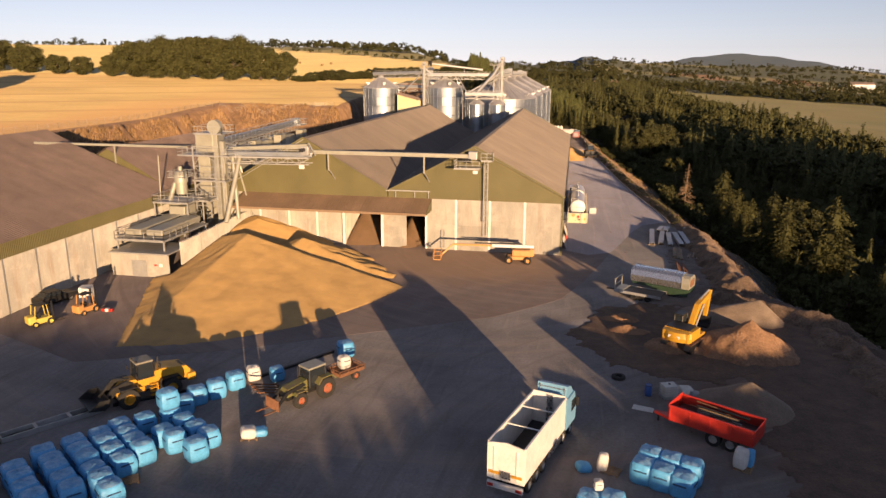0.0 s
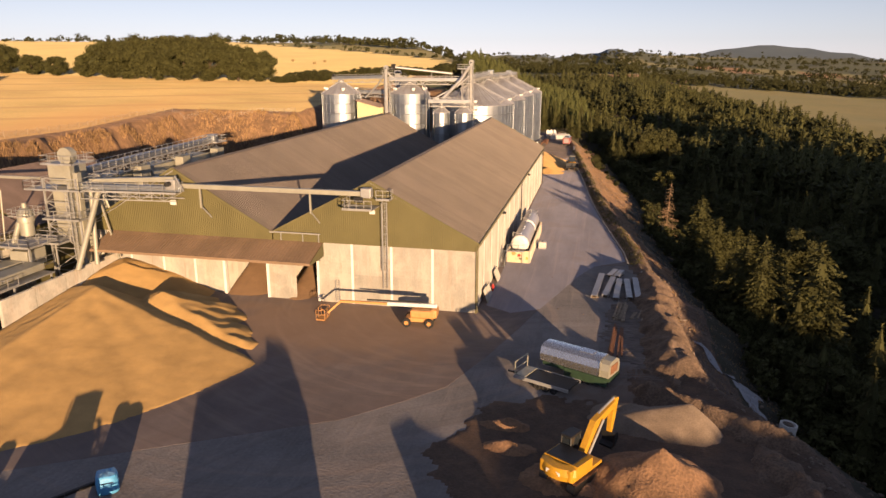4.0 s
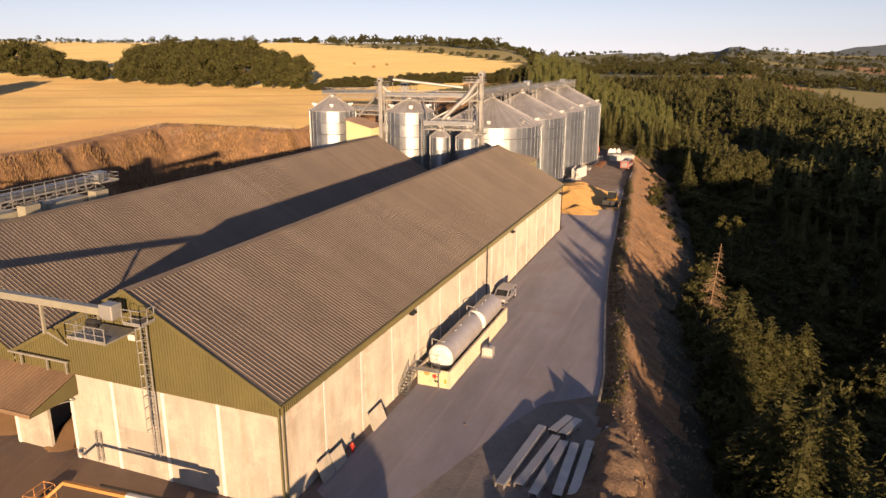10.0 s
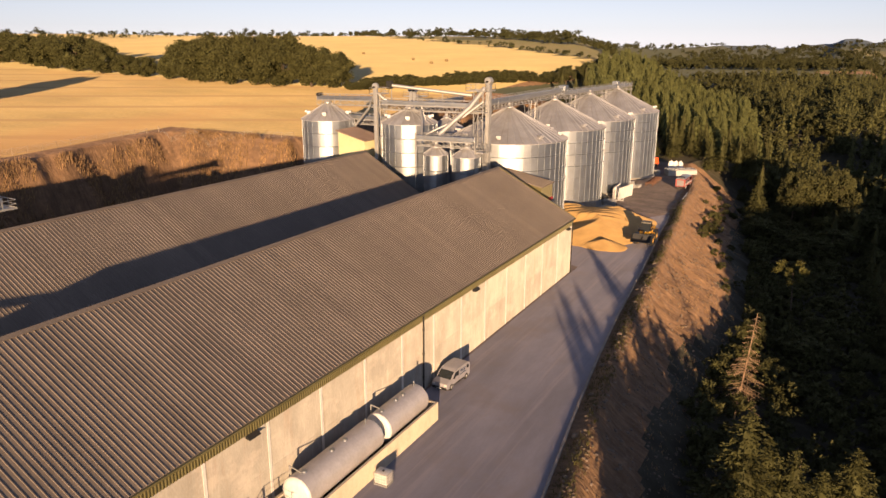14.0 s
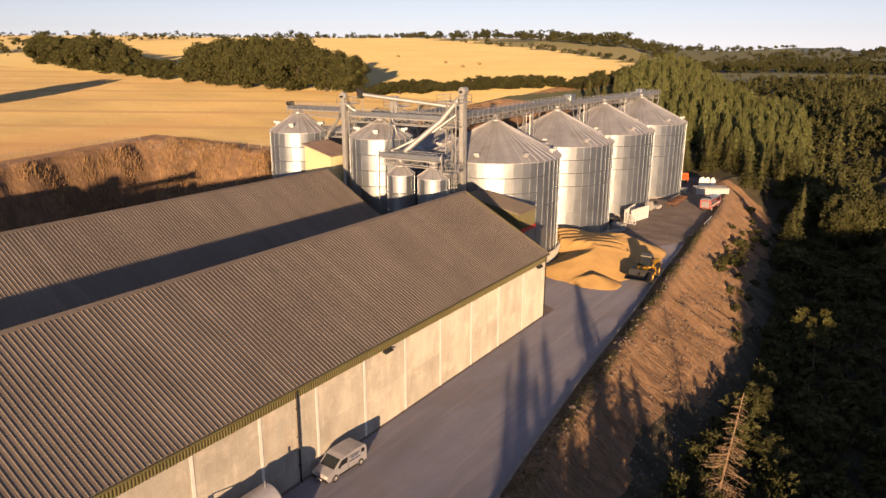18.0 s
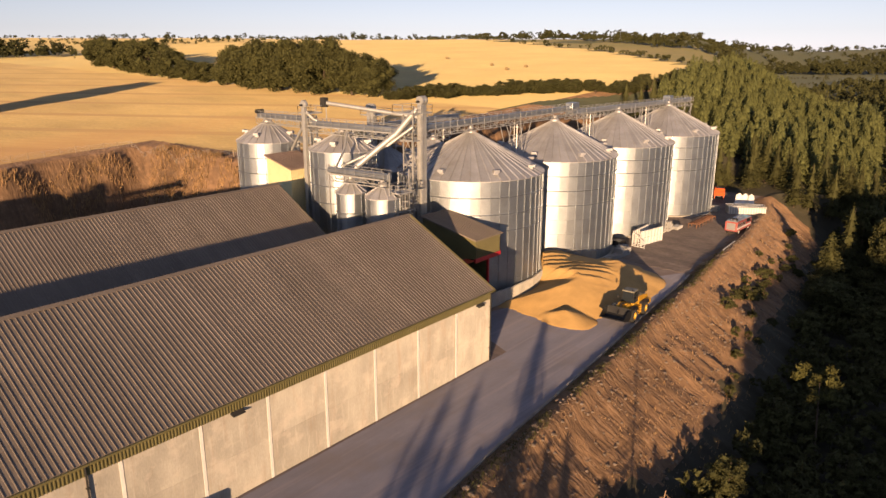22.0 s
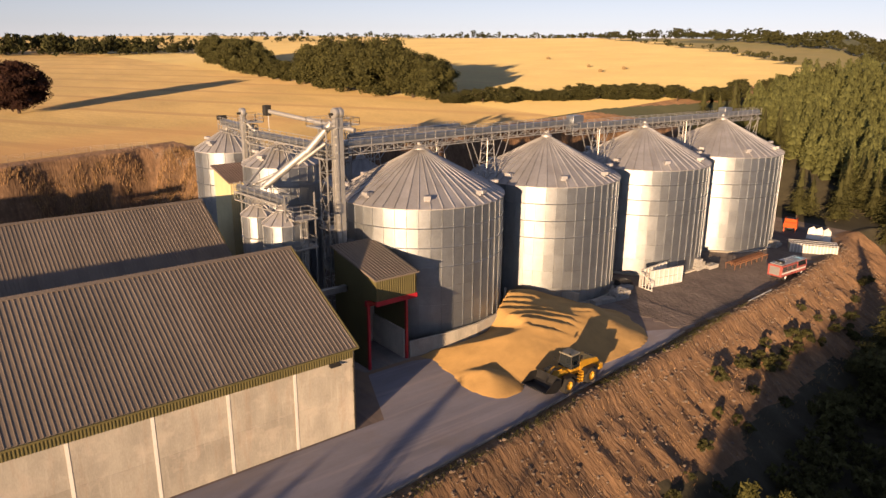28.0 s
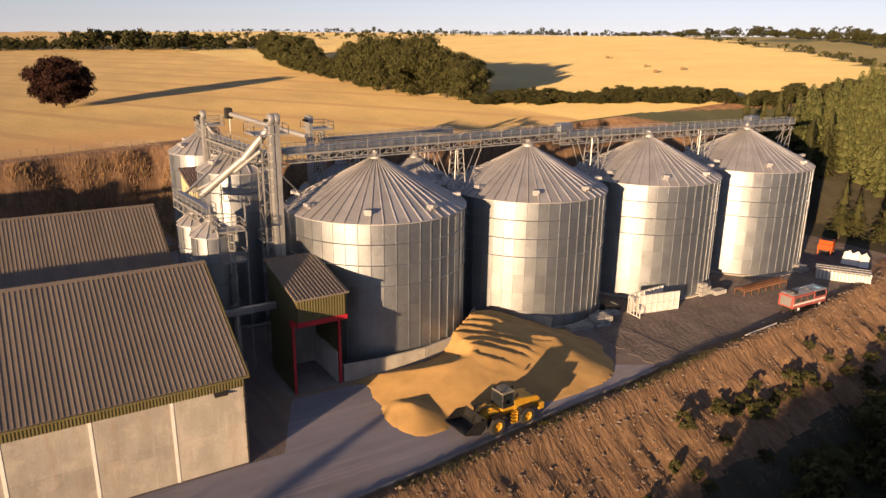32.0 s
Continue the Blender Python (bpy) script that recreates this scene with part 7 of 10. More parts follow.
def stone(s, seed):
    """A rough stone: a chopped, uneven ball."""
    rng = np.random.default_rng(seed)
    bm = bmesh.new()
    bmesh.ops.create_icosphere(bm, subdivisions=1, radius=s)
    for q in bm.verts:
        q.co *= rng.uniform(0.7, 1.15)
        q.co.z *= 0.65
    bm.verts.index_update()
    b = Build().add([q.co for q in bm.verts], [[q.index for q in f.verts] for f in bm.faces])
    bm.free()
    return b


for k in range(13):
    y = 30 + 8.0 * k + rt.uniform(-2.4, 2.4)
    s_ = rt.uniform(0.2, 0.45)
    x = float(kerb_x(y)) + rt.uniform(0.5, 1.3)
    ob = part("boulder", stone(s_, k), M_ROCK, None, m=pose(x, y, float(ground_z(x, y)) + 0.2 * s_, 0, 8, rt.uniform(0, 360)))
    tagged(ob, "rough brown boulder lying along the kerb", "rock", "boulders along the kerb")
STONES = [stone(1.0, 300 + k) for k in range(4)]


def scatter_stones(name, label, spots, mat):
    v, f, n = [], [], 0
    for x, y, s_ in spots:
        b = STONES[int(rt.integers(4))]
        a, z = rt.uniform(0, 6.28), float(ground_z(x, y))
        c, sn = math.cos(a) * s_, math.sin(a) * s_
        v += [(x + p[0] * c - p[1] * sn, y + p[0] * sn + p[1] * c, z + (p[2] + 0.25) * s_) for p in b.v]
        f += [tuple(i + n for i in q) for q in b.f]
        n += len(b.v)
    me = bpy.data.meshes.new(name)
    me.from_pydata(v, [], f)
    me.materials.append(mat)
    return tagged(new(name, me), label, "stones", kind="stuff")


spots = []
for k in range(6000):
    y = rt.uniform(-30, 195)
    e = 1.0 + 11 * rt.uniform(0, 1) ** 1.7
    spots.append((float(kerb_x(y)) + e, y, 0.05 + 0.2 * rt.uniform(0, 1) ** 4))
scatter_stones("bank_stones", "loose brown stones and clods strewn over the bank", spots, M_ROCK)
spots = [(rt.uniform(-8, 26), rt.uniform(-70, 22), 0.03 + 0.07 * rt.uniform(0, 1) ** 3) for k in range(500)]
scatter_stones("yard_stones", "small stones strewn over the rough yard", [p for p in spots if p[0] > 6 + 0.02 * p[1]], M_ROCK)
# ---- vehicles and machines ----
M_GLASS = material("dark_glass", (0.02, 0.025, 0.03), 0.08, 0, 0.05, 1, 0.05, 0.3, 0.0, spec=0.8)
M_BLACK = material("black_steel", (0.022, 0.022, 0.023), 0.5, 0.2, 0.3, 0.6, 0.2, 0.1, 0.1)
M_RUST = material("rusty_steel", (0.20, 0.095, 0.05), 0.85, 0.1, 0.35, 0.5, 0.3, 0.08, 0.3)
M_CREAMW = material("white_paint", (0.70, 0.69, 0.66), 0.4, 0, 0.12, 1.0, 0.12, 0.2, 0.04)
M_SKYB = material("pale_blue_paint", (0.17, 0.35, 0.52), 0.4, 0, 0.1, 0.8, 0.1, 0.1, 0.04)
M_ORANGE = material("orange_paint", (0.56, 0.28, 0.095), 0.5, 0, 0.15, 0.6, 0.15, 0.1, 0.05)
M_LIME = material("lime_paint", (0.28, 0.34, 0.05), 0.5, 0, 0.2, 0.5, 0.25, 0.1, 0.1)
M_MUDGREEN = material("muddy_green_paint", (0.16, 0.185, 0.035), 0.6, 0, 0.35, 0.4, 0.3, 0.08, 0.15, other=(0.17, 0.12, 0.075))
M_MUDRED = material("muddy_red_paint", (0.42, 0.10, 0.045), 0.65, 0, 0.3, 0.3, 0.3, 0.08, 0.15, other=(0.24, 0.12, 0.07))
M_ROOFGREY = material("dusty_grey_paint", (0.23, 0.215, 0.17), 0.6, 0, 0.25, 0.5, 0.2, 0.1, 0.1)
M_REDORANGE = material("red_orange_paint", (0.60, 0.11, 0.025), 0.5, 0, 0.2, 0.6, 0.15, 0.1, 0.05)
M_VANPAINT = material("lilac_silver_paint", (0.43, 0.42, 0.45), 0.35, 0.25, 0.1, 0.8, 0.08, 0.2, 0.02)
M_SILVER = material("silver_paint", (0.42, 0.42, 0.42), 0.32, 0.5, 0.1, 0.8, 0.08, 0.2, 0.02)
M_ALU = material("bright_aluminium", (0.62, 0.63, 0.66), 0.28, 0.9, 0.12, 0.8, 0.12, 0.15, 0.05)
M_WOOD = material("pallet_wood", (0.34, 0.23, 0.13), 0.85, 0, 0.3, 0.3, 0.3, 0.05, 0.3)
M_DKGREEN = material("dark_green_paint", (0.03, 0.06, 0.035), 0.5, 0, 0.25, 0.5, 0.2, 0.1, 0.1)
M_WHITEBAG = material("white_sack", (0.62, 0.60, 0.56), 0.7, 0, 0.15, 0.4, 0.15, 0.08, 0.3)
M_PRINT = material("dark_print", (0.02, 0.05, 0.12), 0.6, 0, 0.1, 0.3, 0.05, 0.1, 0.0)


def wheel(p, x, y, r, w, rim, rr=0.55, name="wheel"):
    """A tyre with its rim as a sub-part; axle along y."""
    M = Matrix.Translation((x, y, r)) @ Matrix.Rotation(math.pi / 2, 4, "X")
    n = 40 if r > 0.6 else 24
    b = Build().turned([(r * rr, -w / 2), (r * 0.93, -w / 2), (r, -w * 0.36), (r, w * 0.36), (r * 0.93, w / 2), (r * rr, w / 2)], n)
    # lugs: every second pair of outer corners stands proud
    lug = 1.045 if r > 0.6 else 1.015
    b.v = [tuple(M @ Vector((p3[0] * (lug if k // n in (2, 3) and k % 2 else 1), p3[1] * (lug if k // n in (2, 3) and k % 2 else 1), p3[2]))) for k, p3 in enumerate(b.v)]
    t = part(name, b, M_RUBBER, p, smooth=35)
    s = 1 if y < 0 else -1
    c = Build().turned([(0.01, s * w * 0.28), (r * rr * 0.35, s * w * 0.30), (r * rr * 0.45, s * w * 0.16), (r * rr * 0.85, s * w * 0.16), (r * rr, s * w * 0.46), (r * rr, -s * w * 0.4)], 20, M)
    part("rim", c, rim, t, smooth=35)
    return t


def cab(p, x0, x1, y0, y1, z0, z1, paint, roof, post=0.09, taper=0.1):
    """A glazed cab: frame posts, panes, roof."""
    xa, xb, ya, yb = x0 + taper, x1 - taper, y0 + taper, y1 - taper
    low = [(x0, y0, z0), (x1, y0, z0), (x1, y1, z0), (x0, y1, z0)]
    top = [(xa, ya, z1), (xb, ya, z1), (xb, yb, z1), (xa, yb, z1)]
    c = Build()
    for k in range(4):
        c.bar(low[k], low[(k + 1) % 4], post)
    body = part("cab", c, paint, p)
    for k in range(4):
        part("cab_post", Build().bar(low[k], top[k], post), paint, body)
        part("cab_rail", Build().bar(top[k], top[(k + 1) % 4], post), paint, body)
    s = 0.02
    for k in range(4):
        a, e, f, g = (Vector(q) for q in (low[k], low[(k + 1) % 4], top[(k + 1) % 4], top[k]))
        mid = sum((Vector(q) for q in low + top), Vector()) / 8
        quad = [q + (mid - q) * s for q in (a, e, f, g)]
        inner = [q + (mid - q) * (s + 0.03) for q in (a, e, f, g)]
        part("pane", Build().add(quad + inner, [(0, 1, 2, 3), (7, 6, 5, 4), (0, 4, 5, 1), (1, 5, 6, 2), (2, 6, 7, 3), (3, 7, 4, 0)]), M_GLASS, body, "dark tinted pane")
    part("cab_roof", Build().box(xa - 0.1, xb + 0.12, ya - 0.08, yb + 0.08, z1, z1 + 0.16, bev=0.05), roof, body)
    return body


def wheel_loader(m, label, lift=0.3, curl=-20, deep=1.0):
    t = thing("wheel_loader", label, "wheel loader", m)
    for x in (1.65, -1.65):
        for y in (-1.1, 1.1):
            wheel(t, x, y, 0.78, 0.62, M_YELLOW)
    part("rear_frame", Build().box(-3.1, 0.2, -0.55, 0.55, 0.75, 1.35, bev=0.08), M_BLACK, t)
    part("engine_hood", Build().prism([(-3.35, 1.1), (-0.55, 1.2), (-0.55, 2.35), (-1.2, 2.42), (-3.1, 2.12), (-3.4, 1.75)], -0.85, 0.85, "y"), M_YELLOW, t, "yellow engine hood")
    part("hood_grille", Build().box(-2.9, -1.4, -0.6, 0.6, 2.2, 2.36, Matrix.Rotation(radians(-4), 4, "Y"), bev=0.04), M_BLACK, t)
    part("counterweight", Build().box(-3.75, -3.05, -1.2, 1.2, 0.85, 1.5, bev=0.12), M_YELLOW, t)
    part("front_frame", Build().prism([(0.2, 0.8), (2.3, 0.7), (2.4, 1.3), (1.5, 2.0), (0.6, 1.9), (0.2, 1.4)], -0.5, 0.5, "y"), M_YELLOW, t)
    for y in (-1.1, 1.1):
        part("mudguard", Build().prism([(-2.55, 1.2), (-2.3, 1.62), (-1.0, 1.62), (-0.72, 1.2), (-0.66, 1.26), (-0.95, 1.7), (-2.35, 1.7), (-2.62, 1.26)], y - 0.33, y + 0.33, "y"), M_BLACK, t)
        part("mudguard", Build().prism([(0.75, 1.25), (1.0, 1.62), (2.2, 1.62), (2.25, 1.7), (0.95, 1.7), (0.68, 1.3)], y - 0.33, y + 0.33, "y"), M_BLACK, t)
    for y in (-1.05, 1.05):
        b = Build()
        for k in range(4):
            b.box(-0.6, -0.05, y - 0.16, y + 0.16, 0.5 + 0.3 * k, 0.55 + 0.3 * k)
        b.box(-0.65, -0.6, y - 0.16, y + 0.16, 0.45, 1.5)
        part("steps", b, M_YELLOW, t)
    part("cab_base", Build().box(-0.65, 0.75, -0.78, 0.78, 1.3, 1.95, bev=0.06), M_YELLOW, t)
    c = cab(t, -0.6, 0.75, -0.76, 0.76, 1.95, 3.15, M_BLACK, M_ROOFGREY)
    for y in (-0.5, 0.5):
        part("work_lamp", Build().box(0.62, 0.78, y - 0.1, y + 0.1, 3.3, 3.45, bev=0.03), M_BLACK, c)
    for y in (-1.1, 1.1):
        part("mirror", Build().bar((0.75, y * 0.7, 2.3), (0.95, y, 2.5), 0.03).box(0.9, 0.98, y - 0.09, y + 0.09, 2.3, 2.62), M_BLACK, t)
    part("exhaust", Build().tube((-1.3, -0.45, 2.3), (-1.3, -0.45, 3.0), 0.07, 8), M_BLACK, t)
    part("air_intake", Build().tube((-1.1, 0.5, 2.3), (-1.1, 0.5, 2.75), 0.12, 10), M_BLACK, t)
    z = lift
    for y in (-0.55, 0.55):
        part("lift_arm", Build().prism([(1.05, 1.75), (1.5, 2.05), (2.6, 1.75), (3.5, z + 0.35), (3.3, z + 0.1), (2.4, 1.25), (1.3, 1.5)], y - 0.12, y + 0.12, "y"), M_YELLOW if lift > 0.3 else M_BLACK, t)
    part("tilt_link", Build().bar((1.2, 0, 1.9), (2.4, 0, 2.2), 0.2).bar((2.4, 0, 2.2), (3.5, 0, z + 0.8), 0.16), M_BLACK, t)
    M = Matrix.Translation((3.4, 0, z + 0.15)) @ Matrix.Rotation(radians(curl), 4, "Y") @ Matrix.Diagonal((deep, 1.0, deep, 1.0))
    prof = [(0, 0.9), (-0.1, 0.4), (0.15, 0.0), (1.25, -0.12), (1.27, -0.06), (0.22, 0.08), (0.02, 0.42), (0.1, 0.95)]
    bk = part("bucket", Build().prism(prof, -1.45, 1.45, "y", M), M_BLACK, t, "worn black loading bucket")
    for y in (-1.46, 1.4):
        part("bucket_side", Build().prism([(0, 0.9), (-0.1, 0.4), (0.15, 0.0), (1.25, -0.1), (0.7, 0.7)], y, y + 0.06, "y", M), M_BLACK, bk)
    part("tail_lamp", Build().box(-3.42, -3.36, -0.75, -0.55, 1.55, 1.75), M_RED, t)
    return t


def facing(x, y, deg, z=0.035):
    return pose(x, y, z, 0, 0, deg)


wheel_loader(facing(-31.6, -51.0, 232, 0.01), "yellow wheel loader with lowered bucket parked behind the bags")
wheel_loader(facing(6.0, 113.0, 273) @ Matrix.Scale(1.12, 4), "yellow wheel loader with black bucket beside the grain heap", 0.45, -22, 1.5)


def forklift(m, paint, label):
    t = thing("forklift", label, "forklift", m)
    for x, r in ((0.75, 0.36), (-0.75, 0.3)):
        for y in (-0.5, 0.5):
            wheel(t, x, y, r, 0.28, paint)
    part("chassis", Build().box(-0.95, 0.95, -0.52, 0.52, 0.3, 0.85, bev=0.08), paint, t)
    part("counterweight", Build().box(-1.35, -0.55, -0.55, 0.55, 0.35, 1.2, bev=0.15), paint, t)
    part("seat", Build().box(-0.45, 0.0, -0.25, 0.25, 0.85, 1.35, bev=0.06), M_BLACK, t)
    b = Build()
    for x in (-0.75, 0.65):
        for y in (-0.48, 0.48):
            b.bar((x, y, 0.8), (x * 0.75, y, 2.2), 0.07)
    part("overhead_frame", b, paint, t)
    part("roof", Build().box(-0.62, 0.6, -0.52, 0.52, 2.18, 2.26, bev=0.03), M_BLACK, t)
    for y in (-0.38, 0.38):
        part("mast", Build().box(0.98, 1.12, y - 0.06, y + 0.06, 0.1, 2.4), M_BLACK, t)
        part("fork", Build().box(1.15, 2.25, y * 0.7 - 0.06, y * 0.7 + 0.06, 0.12, 0.17).box(1.13, 1.19, y * 0.7 - 0.06, y * 0.7 + 0.06, 0.12, 0.7), M_BLACK, t)
    part("carriage", Build().box(1.1, 1.16, -0.5, 0.5, 0.5, 0.9), M_BLACK, t)
    return t


forklift(facing(-51.4, -38.4, 62), material("pale_yellow_paint", (0.60, 0.47, 0.10), 0.5, 0, 0.15, 0.5, 0.15, 0.1, 0.05), "pale yellow counterbalance forklift truck in the yard")
forklift(facing(-49.2, -34.4, 76), M_ORANGE, "faded orange counterbalance forklift truck carrying a crate")
crate = thing("crate", "white plastic box pallet standing in the yard", "crate", facing(-51.2, -31.5, 15))
part("box", Build().box(-0.6, 0.6, -0.6, 0.6, 0.15, 2.0, bev=0.05), M_CREAMW, crate)
part("skid", Build().box(-0.6, 0.6, -0.6, -0.4, 0, 0.14).box(-0.6, 0.6, 0.4, 0.6, 0, 0.14), M_WOOD, crate)
slab = thing("steel_plate", "small red and white barrier block on the ground", "barrier", facing(-47.4, -33.4, 5))
part("block", Build().box(-0.6, 0.6, -0.2, 0.2, 0, 0.3, bev=0.04), M_RED, slab)
part("band", Build().box(-0.2, 0.2, -0.205, 0.205, 0.02, 0.305), M_WHITE, slab)


def saloon(m, paint, label, name="car"):
    t = thing(name, label, "car", m)
    for x in (1.35, -1.35):
        for y in (-0.75, 0.75):
            wheel(t, x, y, 0.32, 0.22, M_ALU)
    part("body", Build().prism([(-2.2, 0.35), (2.2, 0.35), (2.25, 0.6), (2.1, 0.85), (0.9, 0.95), (-1.7, 0.98), (-2.2, 0.9)], -0.85, 0.85, "y"), paint, t)
    part("cabin", Build().prism([(-1.75, 0.96), (0.95, 0.94), (0.3, 1.4), (-1.2, 1.42)], -0.72, 0.72, "y"), M_GLASS, t)
    part("roof", Build().box(-1.15, 0.28, -0.7, 0.7, 1.4, 1.46, bev=0.03), paint, t)
    for y in (-0.6, 0.6):
        part("headlight", Build().box(2.12, 2.2, y - 0.15, y + 0.15, 0.62, 0.78), M_WHITE, t)
    return t


saloon(facing(-55.0, -31.8, 72), M_BLACK, "dark saloon car parked against the old shed wall")


def van(m):
    t = thing("van", "silver panel van with dark lettering parked beside the shed wall", "van", m)
    for x in (1.5, -1.47):
        for y in (-0.8, 0.8):
            wheel(t, x, y, 0.33, 0.22, M_SILVER)
    part("body", Build().prism([(-2.2, 0.32), (2.2, 0.32), (2.36, 0.5), (2.3, 0.88), (1.5, 1.08), (0.72, 1.68), (0.3, 1.8), (-1.0, 1.83), (-2.0, 1.76), (-2.2, 1.55)], -0.88, 0.88, "y"), M_VANPAINT, t)
    part("windscreen", Build().prism([(1.52, 1.11), (0.78, 1.67), (0.74, 1.65), (1.46, 1.07)], -0.76, 0.76, "y"), M_GLASS, t)
    for y in (-0.9, 0.86):
        part("side_window", Build().prism([(0.1, 1.12), (1.2, 1.12), (0.68, 1.58), (0.1, 1.62)], y, y + 0.04, "y"), M_GLASS, t)
        part("rear_side_window", Build().prism([(-1.95, 1.2), (-1.55, 1.2), (-1.55, 1.55), (-1.9, 1.55)], y, y + 0.04, "y"), M_GLASS, t)
        for z, a, e in ((1.42, -1.35, -0.2), (1.25, -1.2, -0.35), (1.0, -1.4, -0.15)):
            part("lettering_bar", Build().box(a, e, y - 0.002, y + 0.042, z, z + 0.09), M_PRINT, t)
        part("door_seam", Build().box(0.0, 0.02, y - 0.001, y + 0.041, 0.45, 1.65), M_BLACK, t)
        part("sill_trim", Build().box(-1.05, 1.1, y - 0.004, y + 0.044, 0.34, 0.46), M_BLACK, t)
    part("bumper", Build().box(2.2, 2.42, -0.82, 0.82, 0.28, 0.55, bev=0.06), M_BLACK, t)
    part("bonnet", Build().prism([(2.28, 0.89), (1.55, 1.085), (1.55, 1.115), (2.3, 0.93)], -0.76, 0.76, "y"), M_VANPAINT, t)
    for y in (-0.68, 0.68):
        part("headlight", Build().box(2.2, 2.35, y - 0.15, y + 0.15, 0.66, 0.85, bev=0.03), M_CREAMW, t)
        part("mirror", Build().box(1.0, 1.14, y * 1.45 - 0.09, y * 1.45 + 0.09, 1.08, 1.27, bev=0.03), M_BLACK, t)
    part("plate_bar", Build().box(2.42, 2.44, -0.26, 0.26, 0.38, 0.48), M_WHITE, t)
    return t


van(facing(1.68, 48.7, -93))


def lorry(m):
    t = thing("tipper_lorry", "white bulk tipper lorry with pale blue cab, body open", "lorry", m)
    for x, y2 in ((-3.6, 0), (-2.3, 0), (-1.0, 0), (3.1, 0), (4.7, 0)):
        for y in (-1.0, 1.0):
            wheel(t, x, y, 0.5, 0.36, M_SILVER)
    part("chassis", Build().box(-4.6, 5.4, -0.45, 0.45, 0.65, 0.95), M_BLACK, t)
    part("body_floor", Build().box(-4.7, 3.1, -1.24, 1.24, 1.15, 1.3), M_ALU, t)
    for y in (-1.25, 1.17):
        part("body_side", Build().box(-4.7, 3.1, y, y + 0.08, 1.15, 3.5, bev=0.02), M_CREAMW, t, "white body side")
        part("top_rail", Build().box(-4.72, 3.12, y - 0.03, y + 0.11, 3.45, 3.6, bev=0.02), M_CREAMW, t)
    part("body_front", Build().box(3.02, 3.1, -1.17, 1.17, 1.15, 3.7, bev=0.02), M_CREAMW, t)
    part("front_ladder", Build().box(2.9, 3.0, -0.35, 0.1, 1.3, 3.6), M_ALU, t)
    td = part("tail_door", Build().box(-4.8, -4.7, -1.25, 1.25, 1.1, 3.35, bev=0.02), M_CREAMW, t, "white tail door")
    part("top_bow", Build().prism([(-1.22, 3.35), (1.22, 3.35), (1.22, 3.55), (0, 3.75), (-1.22, 3.55)], -4.82, -4.72, "x"), M_CREAMW, td)
    for y in (-0.75, 0.75):
        part("door_rib", Build().box(-4.86, -4.8, y - 0.05, y + 0.05, 1.2, 3.3), M_CREAMW, td)
        part("marker_bar", Build().box(-4.87, -4.83, y - 0.35, y + 0.35, 1.5, 1.68), M_YELLOW, td)
    part("grain_flap", Build().box(-4.86, -4.8, -0.35, 0.35, 1.3, 1.8), M_ALU, td)
    part("bumper", Build().box(-4.95, -4.75, -1.2, 1.2, 0.55, 0.95, bev=0.04), M_CREAMW, t)
    for y in (-0.95, 0.95):
        part("tail_lamp", Build().box(-4.98, -4.94, y - 0.2, y + 0.2, 0.65, 0.85), M_RED, t)
    for x in (-1.9, 0.8):
        part("cross_bar", Build().bar((x, -1.2, 3.45), (x, 1.2, 3.45), 0.07), M_CREAMW, t)
    for y in (-1.2, 1.14):
        part("under_guard", Build().box(-0.2, 2.4, y, y + 0.06, 0.5, 1.0), M_ALU, t)
    # near-black sheet over the aluminium body floor
    part("floor_dust", Build().box(-4.65, 3.0, -1.15, 1.15, 1.3, 1.36), M_BLACK, t)
    part("fuel_tank", Build().box(1.2, 2.6, 0.5, 1.1, 0.5, 1.1, bev=0.08), M_ALU, t)
    cb = part("cab_body", Build().prism([(4.5, 0.75), (6.6, 0.75), (6.7, 1.6), (6.5, 2.4), (6.2, 3.1), (4.6, 3.1), (4.5, 2.9)], -1.22, 1.22, "y"), M_SKYB, t, "pale blue cab", m=Matrix.Translation((-0.95, 0, 0.1)))
    part("windscreen", Build().prism([(6.72, 1.7), (6.53, 2.42), (6.28, 2.95), (6.24, 2.92), (6.5, 2.38), (6.68, 1.68)], -1.1, 1.1, "y"), M_GLASS, cb)
    for y in (-1.24, 1.2):
        part("side_window", Build().prism([(5.5, 1.75), (6.5, 1.75), (6.3, 2.6), (5.5, 2.6)], y, y + 0.04, "y"), M_GLASS, cb)
    part("wind_deflector", Build().prism([(4.6, 3.1), (6.1, 3.1), (5.6, 3.7), (4.7, 4.0)], -1.1, 1.1, "y"), M_SKYB, cb)
    part("roof_frame", Build().bar((4.65, -1.0, 3.75), (4.65, 1.0, 3.75), 0.08).bar((4.65, -0.9, 3.1), (4.65, -0.9, 3.9), 0.06).bar((4.65, 0.9, 3.1), (4.65, 0.9, 3.9), 0.06), M_ALU, cb)
    for y in (-1.4, 1.4):
        part("mirror", Build().box(6.3, 6.45, y - 0.1, y + 0.1, 1.9, 2.6, bev=0.03).bar((6.35, y, 2.4), (6.35, y * 0.85, 2.45), 0.04), M_BLACK, cb)
    part("exhaust_stack", Build().tube((3.36, -0.9, 0.9), (3.36, -0.9, 2.6), 0.1, 10), M_BLACK, t)
    return t


lorry(facing(-0.5, -54.6, 73, 0.0))


